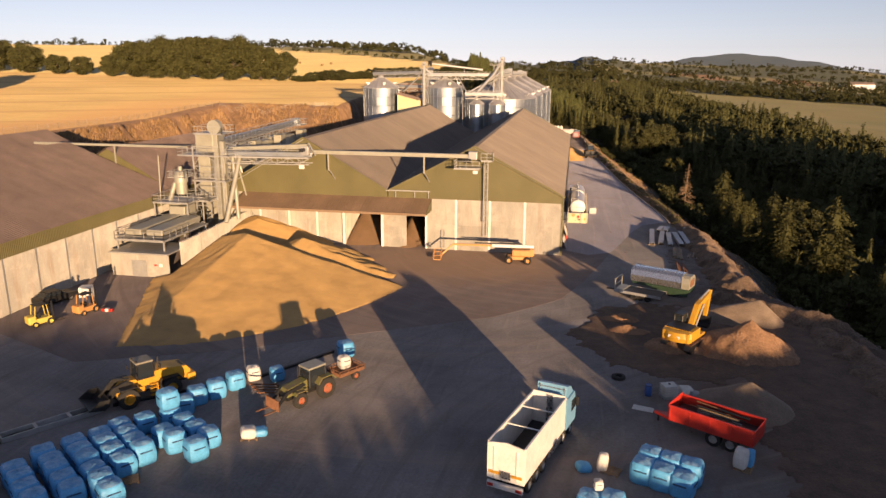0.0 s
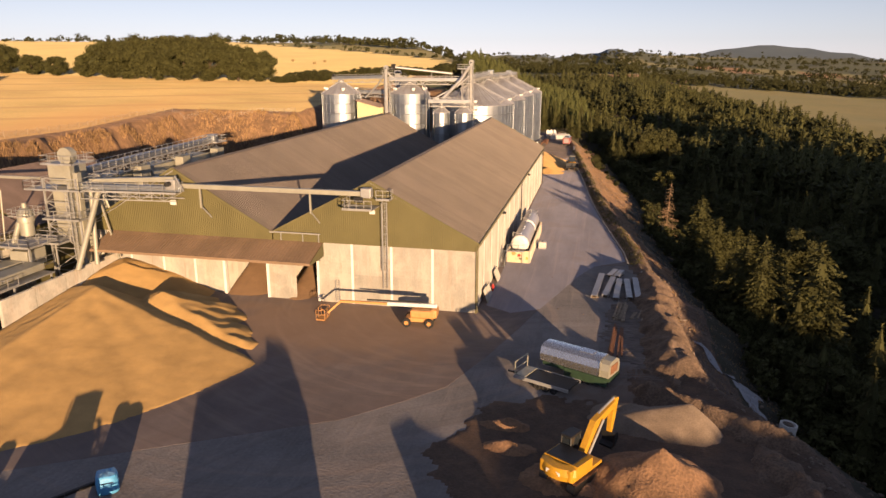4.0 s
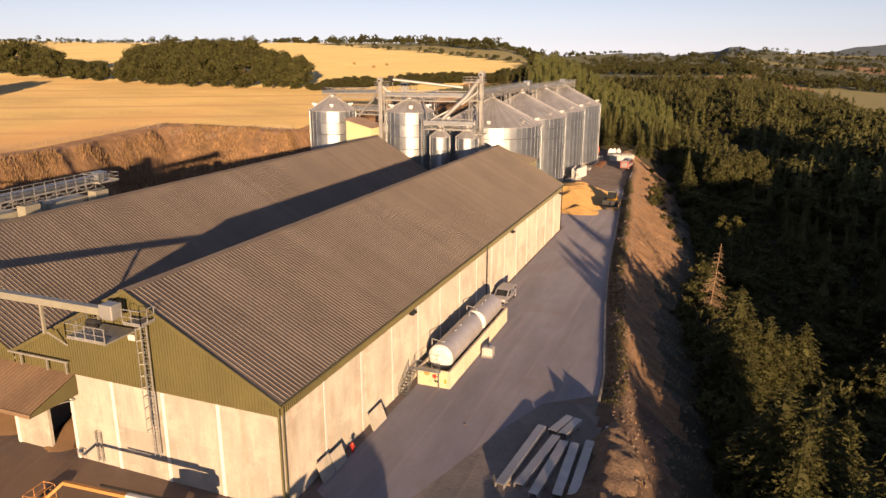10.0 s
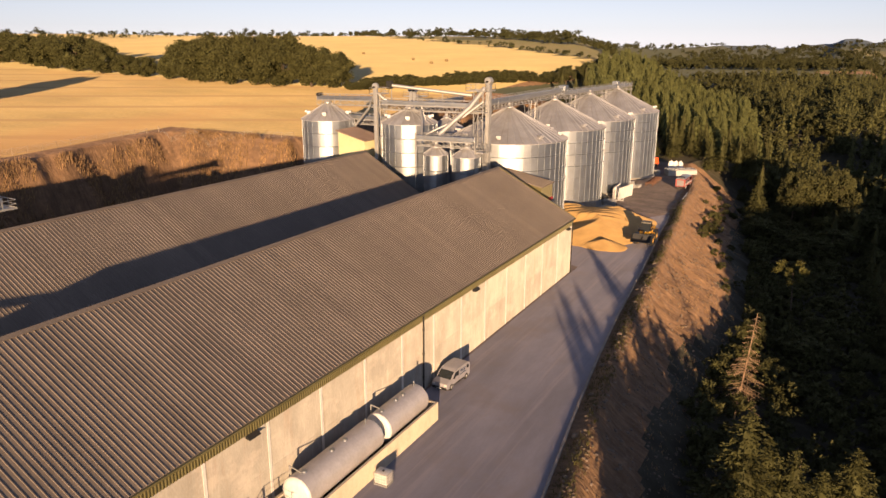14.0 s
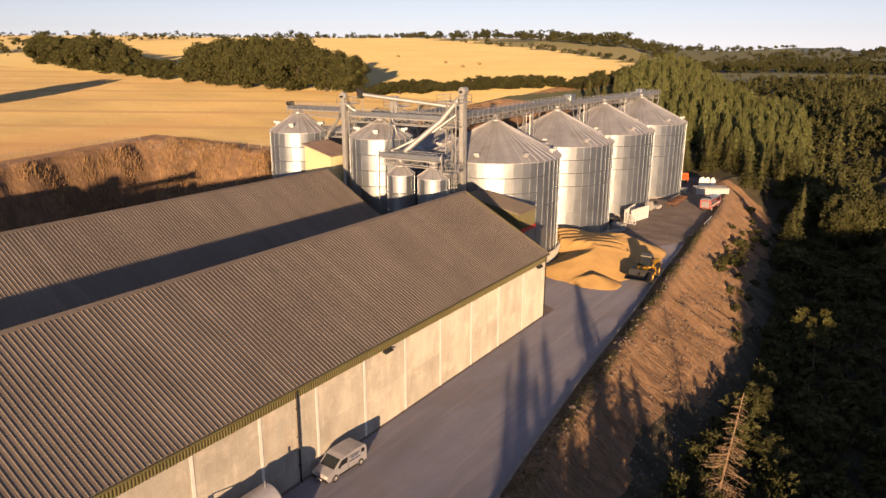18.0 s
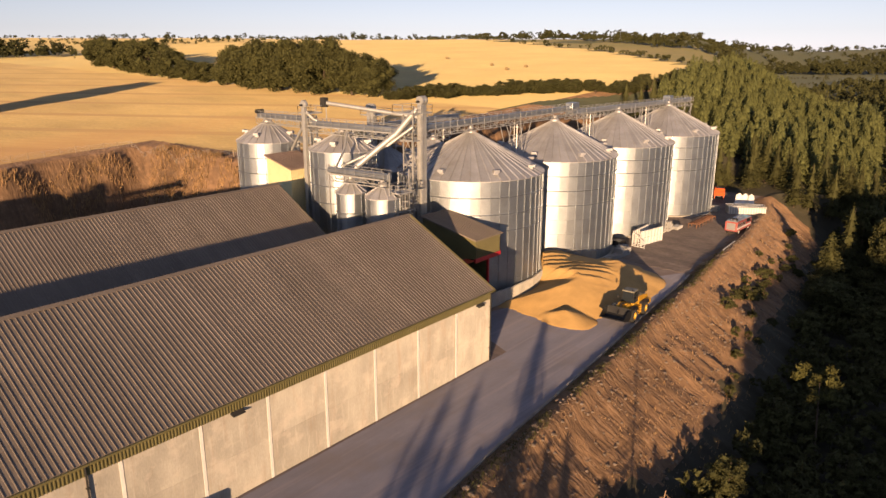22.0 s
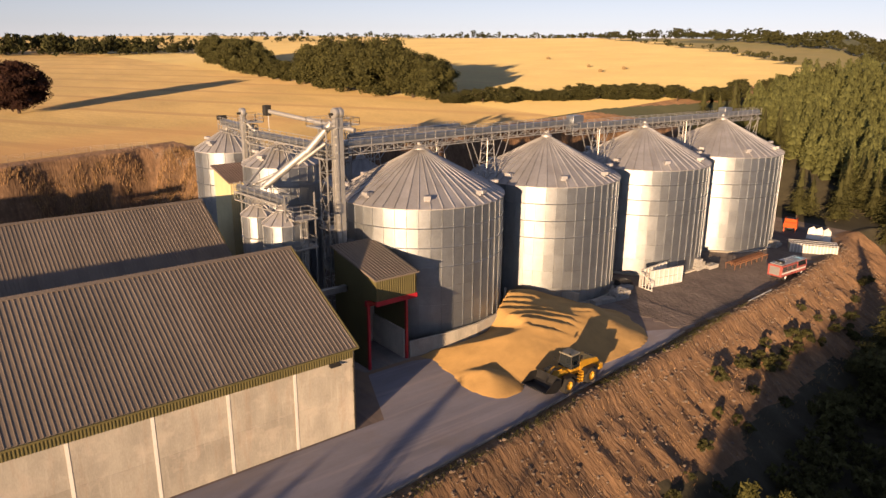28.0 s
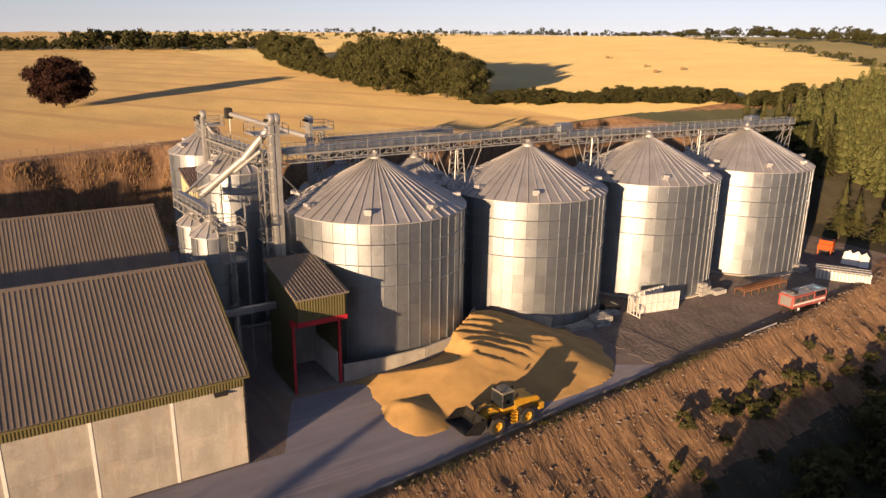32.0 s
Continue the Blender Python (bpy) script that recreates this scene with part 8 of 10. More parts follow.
def red_trailer(m):
    t = thing("tipping_trailer", "red farm tipping trailer loaded with scrap pipes", "trailer", m)
    for x in (-1.5, -0.3):
        for y in (-0.95, 0.95):
            wheel(t, x, y, 0.55, 0.42, M_SILVER)
    part("floor", Build().box(-3.0, 3.0, -1.2, 1.2, 0.95, 1.08), M_RED, t)
    for y in (-1.22, 1.16):
        part("side", Build().box(-3.0, 3.0, y, y + 0.06, 0.95, 2.1, bev=0.015), M_RED, t)
        for k in range(5):
            part("side_rib", Build().box(-2.9 + 1.43 * k, -2.8 + 1.43 * k, y - 0.04 if y < 0 else y + 0.06, y if y < 0 else y + 0.10, 0.95, 2.1), M_RED, t)
        part("top_rail", Build().box(-3.04, 3.04, y - 0.05, y + 0.11, 2.05, 2.17, bev=0.02), M_RED, t)
    part("headboard", Build().box(2.95, 3.02, -1.2, 1.2, 0.95, 2.3, bev=0.015), M_RED, t)
    part("tailgate", Build().box(-3.04, -2.97, -1.2, 1.2, 0.95, 2.1, bev=0.015), M_RED, t)
    part("chassis", Build().box(-2.6, 3.0, -0.5, 0.5, 0.6, 0.92), M_RED, t)
    part("drawbar", Build().prism([(3.0, -0.5), (4.5, -0.1), (4.5, 0.1), (3.0, 0.5)], 0.55, 0.75, "z"), M_RED, t)
    part("stand", Build().bar((4.2, 0, 0.0), (4.2, 0, 0.7), 0.1), M_BLACK, t)
    part("under_bar", Build().box(0.6, 2.9, -1.22, -1.16, 0.6, 0.9), M_YELLOW, t)
    for k in range(26):
        y = rt.uniform(-0.9, 0.9)
        a = rt.uniform(-0.12, 0.12)
        x0, L, z = rt.uniform(-2.7, -0.5), rt.uniform(1.8, 3.2), rt.uniform(1.5, 2.15)
        part("scrap_pipe", Build().tube((x0, y, z), (min(2.8, x0 + L), max(-1, min(1, y + a * L)), z + rt.uniform(-0.15, 0.15)), rt.uniform(0.03, 0.08), 7), (M_STEEL, M_BLACK, M_RUST, M_WOOD)[k % 4], t)
    part("scrap_load", Build().box(-2.9, 2.9, -1.1, 1.1, 1.1, 1.55, bev=0.2), M_BLACK, t)
    return t


red_trailer(facing(12.2, -49.2, 150, 0.0))


def excavator(m):
    t = thing("excavator", "yellow tracked excavator with folded arm among earth heaps", "excavator", m)
    for y in (-1.15, 1.15):
        tr = part("track", Build().prism([(-1.9, 0.0), (1.9, 0.0), (2.2, 0.35), (2.05, 0.8), (-2.05, 0.8), (-2.2, 0.35)], y - 0.3, y + 0.3, "y"), M_BLACK, t)
        b = Build()
        for k in range(24):
            b.box(-1.9 + k * 0.165, -1.8 + k * 0.165, y - 0.32, y + 0.32, 0.8, 0.84)
        part("grouser", b, M_RUST, tr)
    part("carbody", Build().box(-1.2, 1.2, -0.9, 0.9, 0.4, 1.0), M_BLACK, t)
    part("deck", Build().box(-2.2, 1.5, -1.35, 1.35, 1.05, 1.3, bev=0.05), M_YELLOW, t)
    part("house", Build().prism([(-1.9, 1.3), (0.2, 1.3), (0.2, 2.05), (-1.7, 2.1)], -1.35, 1.35, "y"), M_YELLOW, t, "yellow engine house")
    part("hood_top", Build().box(-1.7, 0.1, -1.0, 1.2, 2.08, 2.2, bev=0.04), M_BLACK, t)
    part("counterweight", Build().turned([(1.75, 1.1), (1.85, 1.5), (1.75, 2.0), (1.2, 2.08)], 18, Matrix.Translation((-0.85, 0, 0)), a0=radians(128), a1=radians(232)), M_YELLOW, t, "rounded yellow counterweight")
    part("counterweight_core", Build().box(-2.35, -1.6, -1.3, 1.3, 1.1, 2.0, bev=0.1), M_YELLOW, t)
    part("name_bar", Build().box(-2.64, -2.60, -0.55, 0.55, 1.45, 1.72), M_WHITE, t, "pale name panel")
    cab(t, 0.1, 1.45, 0.38, 1.32, 1.3, 2.75, M_BLACK, M_BLACK)
    bm_ = Build().prism([(0.5, 1.4), (1.0, 1.3), (2.4, 3.0), (5.0, 3.85), (5.1, 4.1), (4.7, 4.25), (2.1, 3.6)], -0.30, 0.16, "y")
    part("boom", bm_, M_YELLOW, t, "yellow boom")
    part("boom_cylinder", Build().tube((1.2, -0.45, 1.5), (2.9, -0.45, 3.5), 0.09, 8), M_STEEL, t)
    part("stick", Build().prism([(4.85, 4.45), (5.3, 4.35), (4.9, 2.6), (4.6, 1.7), (4.4, 1.75), (4.45, 2.9)], -0.25, 0.11, "y"), M_YELLOW, t, "yellow dipper arm")
    part("stick_cylinder", Build().tube((2.8, -0.07, 3.95), (4.85, -0.07, 4.4), 0.09, 8), M_STEEL, t)
    part("bucket", Build().prism([(4.4, 1.8), (4.8, 1.8), (5.0, 1.3), (4.7, 0.8), (4.1, 0.65), (4.0, 0.85), (4.4, 1.05)], -0.6, 0.45, "y"), M_BLACK, t)
    return t


excavator(facing(12.6, -31.3, 59, 0.08))


def tractor(m):
    t = thing("tractor", "muddy olive-green tractor with red wheel rims", "tractor", m)
    for y in (-0.9, 0.9):
        wheel(t, -1.1, y, 0.85, 0.5, M_MUDRED, 0.5), wheel(t, 1.45, y, 0.62, 0.42, M_MUDRED, 0.48)
    part("chassis", Build().box(-1.4, 2.2, -0.32, 0.32, 0.6, 1.1), M_BLACK, t)
    part("bonnet", Build().prism([(0.35, 1.0), (2.3, 0.95), (2.4, 1.25), (2.2, 1.6), (0.35, 1.85)], -0.42, 0.42, "y"), M_MUDGREEN, t)
    part("grille", Build().box(2.32, 2.42, -0.36, 0.36, 0.95, 1.35), M_BLACK, t)
    for y in (-0.95, 0.95):
        part("mudguard", Build().prism([(-1.9, 1.45), (-1.5, 1.85), (-0.6, 1.85), (-0.2, 1.4), (-0.12, 1.46), (-0.55, 1.93), (-1.55, 1.93), (-1.98, 1.5)], y - 0.26, y + 0.26, "y"), M_MUDGREEN, t)
        part("mudguard", Build().prism([(0.9, 1.2), (1.1, 1.34), (1.8, 1.34), (2.0, 1.15), (2.05, 1.2), (1.85, 1.4), (1.05, 1.4), (0.85, 1.25)], y - 0.2, y + 0.2, "y"), M_MUDGREEN, t)
    cab(t, -1.35, 0.35, -0.72, 0.72, 1.2, 2.65, M_BLACK, M_PALE)
    part("exhaust", Build().tube((0.55, -0.55, 1.4), (0.55, -0.55, 2.7), 0.06, 8), M_BLACK, t)
    for y in (-0.5, 0.5):
        part("loader_arm", Build().prism([(0.6, 1.5), (0.8, 1.75), (2.4, 1.5), (3.4, 0.6), (3.25, 0.45), (2.3, 1.25)], y - 0.07, y + 0.07, "y"), M_BLACK, t)
    part("pallet_fork", Build().box(3.35, 3.45, -0.8, 0.8, 0.3, 1.2), M_RUST, t)
    for y in (-0.5, 0.5):
        part("tine", Build().box(3.45, 4.6, y - 0.06, y + 0.06, 0.3, 0.36), M_RUST, t)
    return t


tractor(facing(-18.75, -48.65, 238, 0.0))
lf = thing("link_box", "rusty folded farm implement frame on the tractor front", "implement", facing(-22.1, -48.7, 225, 0.0))
for k in range(4):
    part("frame_bar", Build().bar((-1.2, -0.9 + 0.6 * k, 0.2), (1.3, -0.9 + 0.6 * k, 0.9), 0.1), M_RUST, lf)
part("cross_bar", Build().bar((-1.0, -1.1, 0.3), (-1.0, 1.1, 0.3), 0.12).bar((1.1, -1.1, 0.85), (1.1, 1.1, 0.85), 0.12), M_RUST, lf)
tl = thing("farm_trailer", "small rusty flat trailer behind the tractor", "trailer", facing(-16.95, -44.5, 236, 0.0))
for y in (-0.8, 0.8):
    wheel(tl, -0.4, y, 0.38, 0.26, M_MUDRED)
part("bed", Build().box(-1.3, 1.3, -0.9, 0.9, 0.7, 0.82), M_RUST, tl)
part("drawbar", Build().bar((1.3, 0, 0.7), (2.6, 0, 0.6), 0.14), M_RUST, tl)
part("side_rail", rail(Build(), [(-1.3, -0.9, 0.8), (1.3, -0.9, 0.8), (1.3, 0.9, 0.8), (-1.3, 0.9, 0.8)], h=0.4, step=0.8, closed=True), M_RUST, tl)

# flat trailer and steel tank
ft = thing("flat_trailer", "dark flat-bed trailer with a pale headboard frame", "trailer", facing(9.6, -17.3, 157, 0.0))
for x in (-1.2, -0.4, 0.4):
    for y in (-0.95, 0.95):
        wheel(ft, x, y, 0.36, 0.26, M_BLACK)
part("deck", Build().box(-2.7, 2.7, -1.2, 1.2, 0.75, 0.9, bev=0.03), M_BLACK, ft)
part("deck_edge", Build().box(-2.72, 2.72, -1.27, -1.2, 0.65, 0.95).box(-2.72, 2.72, 1.2, 1.27, 0.65, 0.95), M_STEEL, ft)
part("headboard", Build().bar((2.6, -1.15, 0.9), (2.6, -1.15, 2.2), 0.08).bar((2.6, 1.15, 0.9), (2.6, 1.15, 2.2), 0.08).bar((2.6, -1.15, 2.2), (2.6, 1.15, 2.2), 0.08).bar((2.6, -1.15, 1.5), (2.6, 1.15, 1.5), 0.06), M_PALE, ft)
part("ramp", Build().box(1.6, 2.6, -1.1, 1.1, 0.9, 0.98), M_PALE, ft)
part("drawbar", Build().bar((2.7, 0, 0.6), (4.0, 0, 0.55), 0.14), M_BLACK, ft)
tk = thing("tank_trailer", "polished aluminium tank body on a dark green chassis", "trailer", facing(12.3, -14.4, 155, 0.0))
pr = [(-1.15, 1.15), (1.15, 1.15), (1.25, 1.9), (1.0, 2.5), (0.55, 2.75), (-0.55, 2.75), (-1.0, 2.5), (-1.25, 1.9)]
part("tank", Build().prism(pr, -2.6, 3.4, "x"), M_ALU, tk, "polished aluminium tank", smooth=30)
part("tank_end", Build().prism([(y * 0.98, 1.15 + (z - 1.15) * 0.92) for y, z in pr], -3.5, -2.62, "x"), M_PALE, tk)
part("end_hollow", Build().box(-3.54, -3.5, -0.7, 0.7, 1.4, 2.2), M_RUST, tk)
part("hatch", Build().box(-1.6, -0.2, -0.5, 0.5, 2.75, 2.82, bev=0.02), M_ALU, tk)
part("chassis", Build().box(-3.6, 3.2, -1.1, 1.1, 0.75, 1.12, bev=0.04), M_DKGREEN, tk)
part("side_skirt", Build().box(-3.4, 0.8, 1.1, 1.2, 0.3, 1.1), M_DKGREEN, tk)
b = Build()
for k in range(5):
    b.bar((-2.7, 0.95, 1.3 + 0.3 * k), (-2.7, 1.3, 1.3 + 0.3 * k), 0.05)
part("side_ladder", b.bar((-2.7, 1.3, 1.2), (-2.7, 1.2, 2.7), 0.05), M_PALE, tk)
for x in (-1.4, -0.2):
    for y in (-0.9, 0.9):
        wheel(tk, x, y, 0.48, 0.34, M_RUST)

# boom lift in front of the gable
bl = thing("boom_lift", "orange telescopic boom lift with basket lowered to the ground", "boom lift", facing(-5.4, -4.9, 4))
for x in (-1.25, 1.25):
    for y in (-1.0, 1.0):
        wheel(bl, x, y, 0.5, 0.36, M_ORANGE, 0.5)
part("chassis", Build().box(-1.5, 1.5, -0.7, 0.7, 0.5, 0.95, bev=0.06), M_ORANGE, bl)
part("turntable", Build().box(-0.9, 1.9, -0.95, 0.95, 1.0, 1.9, bev=0.2), M_ORANGE, bl, "orange turntable cowling")
part("counterweight", Build().box(1.3, 2.1, -0.85, 0.85, 1.0, 2.05, bev=0.25), M_ORANGE, bl)
part("boom", Build().box(-3.6, 2.0, -0.18, 0.2, 2.05, 2.45, bev=0.04), M_CREAMW, bl, "pale boom section")
part("inner_boom", Build().box(-9.0, -3.6, -0.13, 0.15, 2.1, 2.36, bev=0.03), M_ORANGE, bl, "orange inner boom")
part("jib", Build().bar((-9.0, 0, 2.2), (-10.4, -0.3, 0.9), 0.2), M_ORANGE, bl)
part("cable_tray", Build().box(-6.0, 0.5, 0.22, 0.32, 2.4, 2.56), M_BLACK, bl)
bx = part("basket_floor", Build().box(-11.5, -10.5, -1.2, 0.6, 0.25, 0.35), M_ORANGE, bl)
for x, y in ((-11.5, -1.2), (-10.5, -1.2), (-10.5, -0.3), (-10.5, 0.6), (-11.5, 0.6), (-11.5, -0.3)):
    part("basket_post", Build().tube((x, y, 0.35), (x, y, 1.45), 0.028, 6), M_ORANGE, bx)
for z in (0.9, 1.45):
    for a, e in (((-11.5, -1.2), (-10.5, -1.2)), ((-10.5, -1.2), (-10.5, 0.6)), ((-10.5, 0.6), (-11.5, 0.6)), ((-11.5, 0.6), (-11.5, -1.2))):
        part("basket_rail", Build().tube((*a, z), (*e, z), 0.028, 6), M_ORANGE, bx)
part("control_box", Build().box(-10.7, -10.5, -0.6, 0.1, 1.1, 1.4), M_BLACK, bx)

# ---- bulk bags, pallets and drums ----
rc = np.random.default_rng(77)
M_BAGTOP = material("scuffed_bag_top", (0.32, 0.52, 0.72), 0.55, 0, 0.2, 0.35, 0.25, 0.08, 0.3, other=(0.08, 0.32, 0.62))
M_DRUMBLUE = material("blue_plastic", (0.03, 0.09, 0.32), 0.4, 0, 0.15, 0.4, 0.1, 0.1, 0.05)
M_MASONRY = material("concrete_block", (0.30, 0.295, 0.285), 0.9, 0, 0.2, 0.7, 0.2, 0.1, 0.3, island=0.12)
M_TIMBER = material("weathered_timber", (0.33, 0.25, 0.17), 0.85, 0, 0.3, 0.5, 0.3, 0.06, 0.3, island=0.2)
M_SHEETING = material("grey_plastic_sheet", (0.30, 0.31, 0.34), 0.5, 0, 0.2, 1.2, 0.2, 0.2, 0.4)


def sack_rings(w, h, seed, bulge=0.06, pinch=0.82, z0=0.0, z1=1.0):
    """A filled square sack: rounded square rings, slack and uneven."""
    rng = np.random.default_rng(seed)
    ph = rng.uniform(0, 6.28, 4)
    prof = [(0.90, 0.0), (0.985, 0.04), (1.0 + bulge * 0.6, 0.2), (1.0 + bulge, 0.45), (1.0 + bulge * 0.7, 0.7), (0.985, 0.86), (0.93, 0.95), (pinch, 1.0)]
    prof = [(k, z) for k, z in prof if z0 - 0.01 <= z <= z1 + 0.01]
    n, vs = 24, []
    for k, z in prof:
        for i in range(n):
            a = 2 * math.pi * i / n
            c, s = math.cos(a), math.sin(a)
            r = (abs(c) ** 5 + abs(s) ** 5) ** (-0.2)
            r *= k * w / 2 * (1 + 0.018 * math.sin(5 * a + ph[0] + 6 * z) + 0.015 * math.sin(9 * a + ph[1]))
            vs.append((r * c, r * s, h * z + 0.02 * math.sin(3 * a + ph[2]) * z))
    fs = [(j * n + i, j * n + (i + 1) % n, (j + 1) * n + (i + 1) % n, (j + 1) * n + i) for j in range(len(prof) - 1) for i in range(n)]
    return vs, fs, n


def bulk_bag(name, label, mat, top, w, h, seed, group, print_mat=M_PRINT):
    t = thing(name, label, "bulk bag", pose(0, 0, -500), group)
    vs, fs, n = sack_rings(w, h, seed)
    k = len(vs)
    part("body", Build().add(vs, fs + [tuple(range(n))[::-1]]), mat, t, smooth=50)
    rng = np.random.default_rng(seed + 900)
    ring = vs[-n:]
    inner = [(x * 0.62, y * 0.62, h * 1.0 + 0.05 + 0.03 * rng.normal()) for x, y, z in ring]
    tip = [(x * 0.2, y * 0.2, h + 0.07 + 0.03 * rng.normal()) for x, y, z in ring]
    b = Build().add(ring + inner + tip, [(j * n + i, j * n + (i + 1) % n, (j + 1) * n + (i + 1) % n, (j + 1) * n + i) for j in range(2) for i in range(n)] + [tuple(range(2 * n, 3 * n))])
    part("top_flap", b, top, t, "scuffed pale top of the bag", smooth=50)
    for sx, sy in ((1, 1), (-1, 1), (-1, -1), (1, -1)):
        x, y = sx * w * 0.40, sy * w * 0.40
        b = Build().bar((x, y, h * 0.93), (x * 0.86, y * 0.95, h * 1.02), 0.05, 0.012).bar((x * 0.86, y * 0.95, h * 1.02), (x * 0.74, y * 0.99, h * 0.99), 0.05, 0.012)
        part("lifting_loop", b, mat, t)
    for a in range(4):
        M = Matrix.Rotation(a * math.pi / 2, 4, "Z")
        r = w / 2 * 1.035
        b = Build()
        b.box(r - 0.01, r + 0.035, -w * 0.28, w * 0.28, h * 0.66, h * 0.665 + 0.075, M)
        part("print_bar", b, print_mat, t)
    return t


BAGS = [bulk_bag("bulk_bag", "full blue woven bulk bag standing on the yard", M_BLUE, M_BAGTOP, 1.38, h, s, "blue bulk bags") for h, s in ((1.34, 1), (1.42, 2), (1.28, 3))]
SACKS = [bulk_bag("bulk_bag", "full white woven bulk bag among blue ones", M_WHITEBAG, M_WHITEBAG, 1.05, 1.15, 8, "white bulk bags")]


def put(kinds, x, y, z=0.0, turn=0.0, lean=0.0, size=1.0):
    o = copy_thing(kinds[int(rc.integers(len(kinds)))], pose(x, y, z, lean, 0, turn + float(rc.uniform(-5, 5))))
    o.scale = (size,) * 3
    return o


TURN_W = math.degrees(math.atan2(-0.62, 0.78))
for sx, sy, n in ((-32.75, -63.5, 4), (-32.2, -61.45, 5), (-31.1, -60.05, 6), (-30.2, -58.7, 4), (-29.65, -57.2, 4), (-35.0, -64.6, 2), (-34.0, -66.2, 3)):
    for k in range(n):
        put(BAGS, sx + 0.8 * 1.39 * k + rc.normal() * 0.05, sy - 0.6 * 1.39 * k + rc.normal() * 0.05, 0.0, TURN_W, size=1.05)
for x, y, z in ((-28.5, -55.9, 0), (-27.2, -54.7, 0), (-27.3, -54.65, 1.46), (-27.25, -52.7, 0), (-27.05, -51.1, 0), (-26.1, -49.8, 0), (-25.35, -48.0, 0), (-25.6, -55.6, 0), (-24.25, -56.3, 0), (-26.2, -57.25, 0), (-24.95, -57.9, 0), (-22.95, -56.9, 0), (-23.0, -58.6, 0), (-18.5, -39.8, 0), (-18.0, -40.9, 0)):
    if (x, y) != (-18.0, -40.9):
        put(BAGS, x, y, z, 42 if y > -54 else TURN_W)
put(SACKS, -24.6, -46.2, 0, 45)
put(BAGS, -22.6, -45.9, 0, 45, size=0.8)
put(SACKS, -17.2, -44.2, 0.85, 45, size=0.9)
for x, y in ((7.25, -54.25), (8.50, -54.75), (9.70, -55.25), (6.68, -55.6), (7.85, -56.15), (9.02, -56.7), (4.56, -59.75), (3.2, -59.7), (10.5, -59.7)):
    put(BAGS, x, y, 0.0, -23, size=1.06 if y > -58 else 1.0)
put(SACKS, 3.7, -59.3, 1.38, 10, size=0.5)
for o in BAGS + SACKS:
    for q in (*o.children, o):
        bpy.data.objects.remove(q)


def pallet(x, y, turn, label="weathered wooden pallet lying on the yard"):
    t = thing("pallet", label, "pallet", pose(x, y, 0, 0, 0, turn), "wooden pallets")
    for k in range(7):
        part("board", Build().box(-0.6, 0.6, -0.5 + 0.153 * k - 0.045, -0.5 + 0.153 * k + 0.045, 0.115, 0.14), M_WOOD, t)
    for yk in (-0.46, 0, 0.42):
        for xk in (-0.53, 0, 0.53):
            part("block", Build().box(xk - 0.06, xk + 0.06, yk - 0.05, yk + 0.05, 0.02, 0.115), M_WOOD, t)
    for xk in (-0.53, 0, 0.53):
        part("runner", Build().box(xk - 0.05, xk + 0.05, -0.55, 0.55, 0, 0.02), M_WOOD, t)
    return t


for x, y, a in ((4.75, -55.0, -20), (13.5, -52.9, 65), (-25.8, -62.0, 35), (-20.6, -55.4, 15)):
    pallet(x, y, a)


def slack_sack(x, y, z, w, h, mat, label, turn=0, lean=0, seed=0):
    vs, fs, n = sack_rings(w, h, seed, 0.12, 0.5)
    b = Build().add(vs, fs + [tuple(range(n))[::-1], tuple(range(len(vs) - n, len(vs)))])
    return tagged(part("sack", b, mat, None, m=pose(x, y, z, lean, 6, turn), smooth=60), label, "sack")


slack_sack(4.1, -54.9, 0.0, 0.62, 1.25, M_WHITEBAG, "tall white sack standing beside a pallet", seed=31)
slack_sack(2.9, -55.1, 0.0, 0.9, 0.45, M_BLUE, "crumpled empty blue sack lying on the ground", 20, seed=32)
slack_sack(13.2, -53.0, 0.14, 0.8, 1.35, M_WHITEBAG, "white sack standing on a wooden pallet", 60, seed=33)
slack_sack(13.8, -52.75, 0.14, 0.55, 1.2, M_BLUE, "blue sack leaning on a white sack", 60, seed=34)
slack_sack(-20.7, -55.5, 0.15, 1.0, 0.7, M_WHITEBAG, "burst white sack lying on a pallet", 30, seed=35)
slack_sack(-20.0, -55.0, 0.1, 0.9, 0.5, M_BLUE, "torn blue sack lying over a pallet edge", 30, seed=36)
slack_sack(11.2, -42.1, 0.0, 1.1, 0.6, M_WHITEBAG, "crumpled pale sacks heaped on the ground", 20, seed=37)
slack_sack(11.9, -42.7, 0.0, 0.8, 0.5, M_SHEETING, "crumpled grey plastic sack on the ground", 20, seed=38)


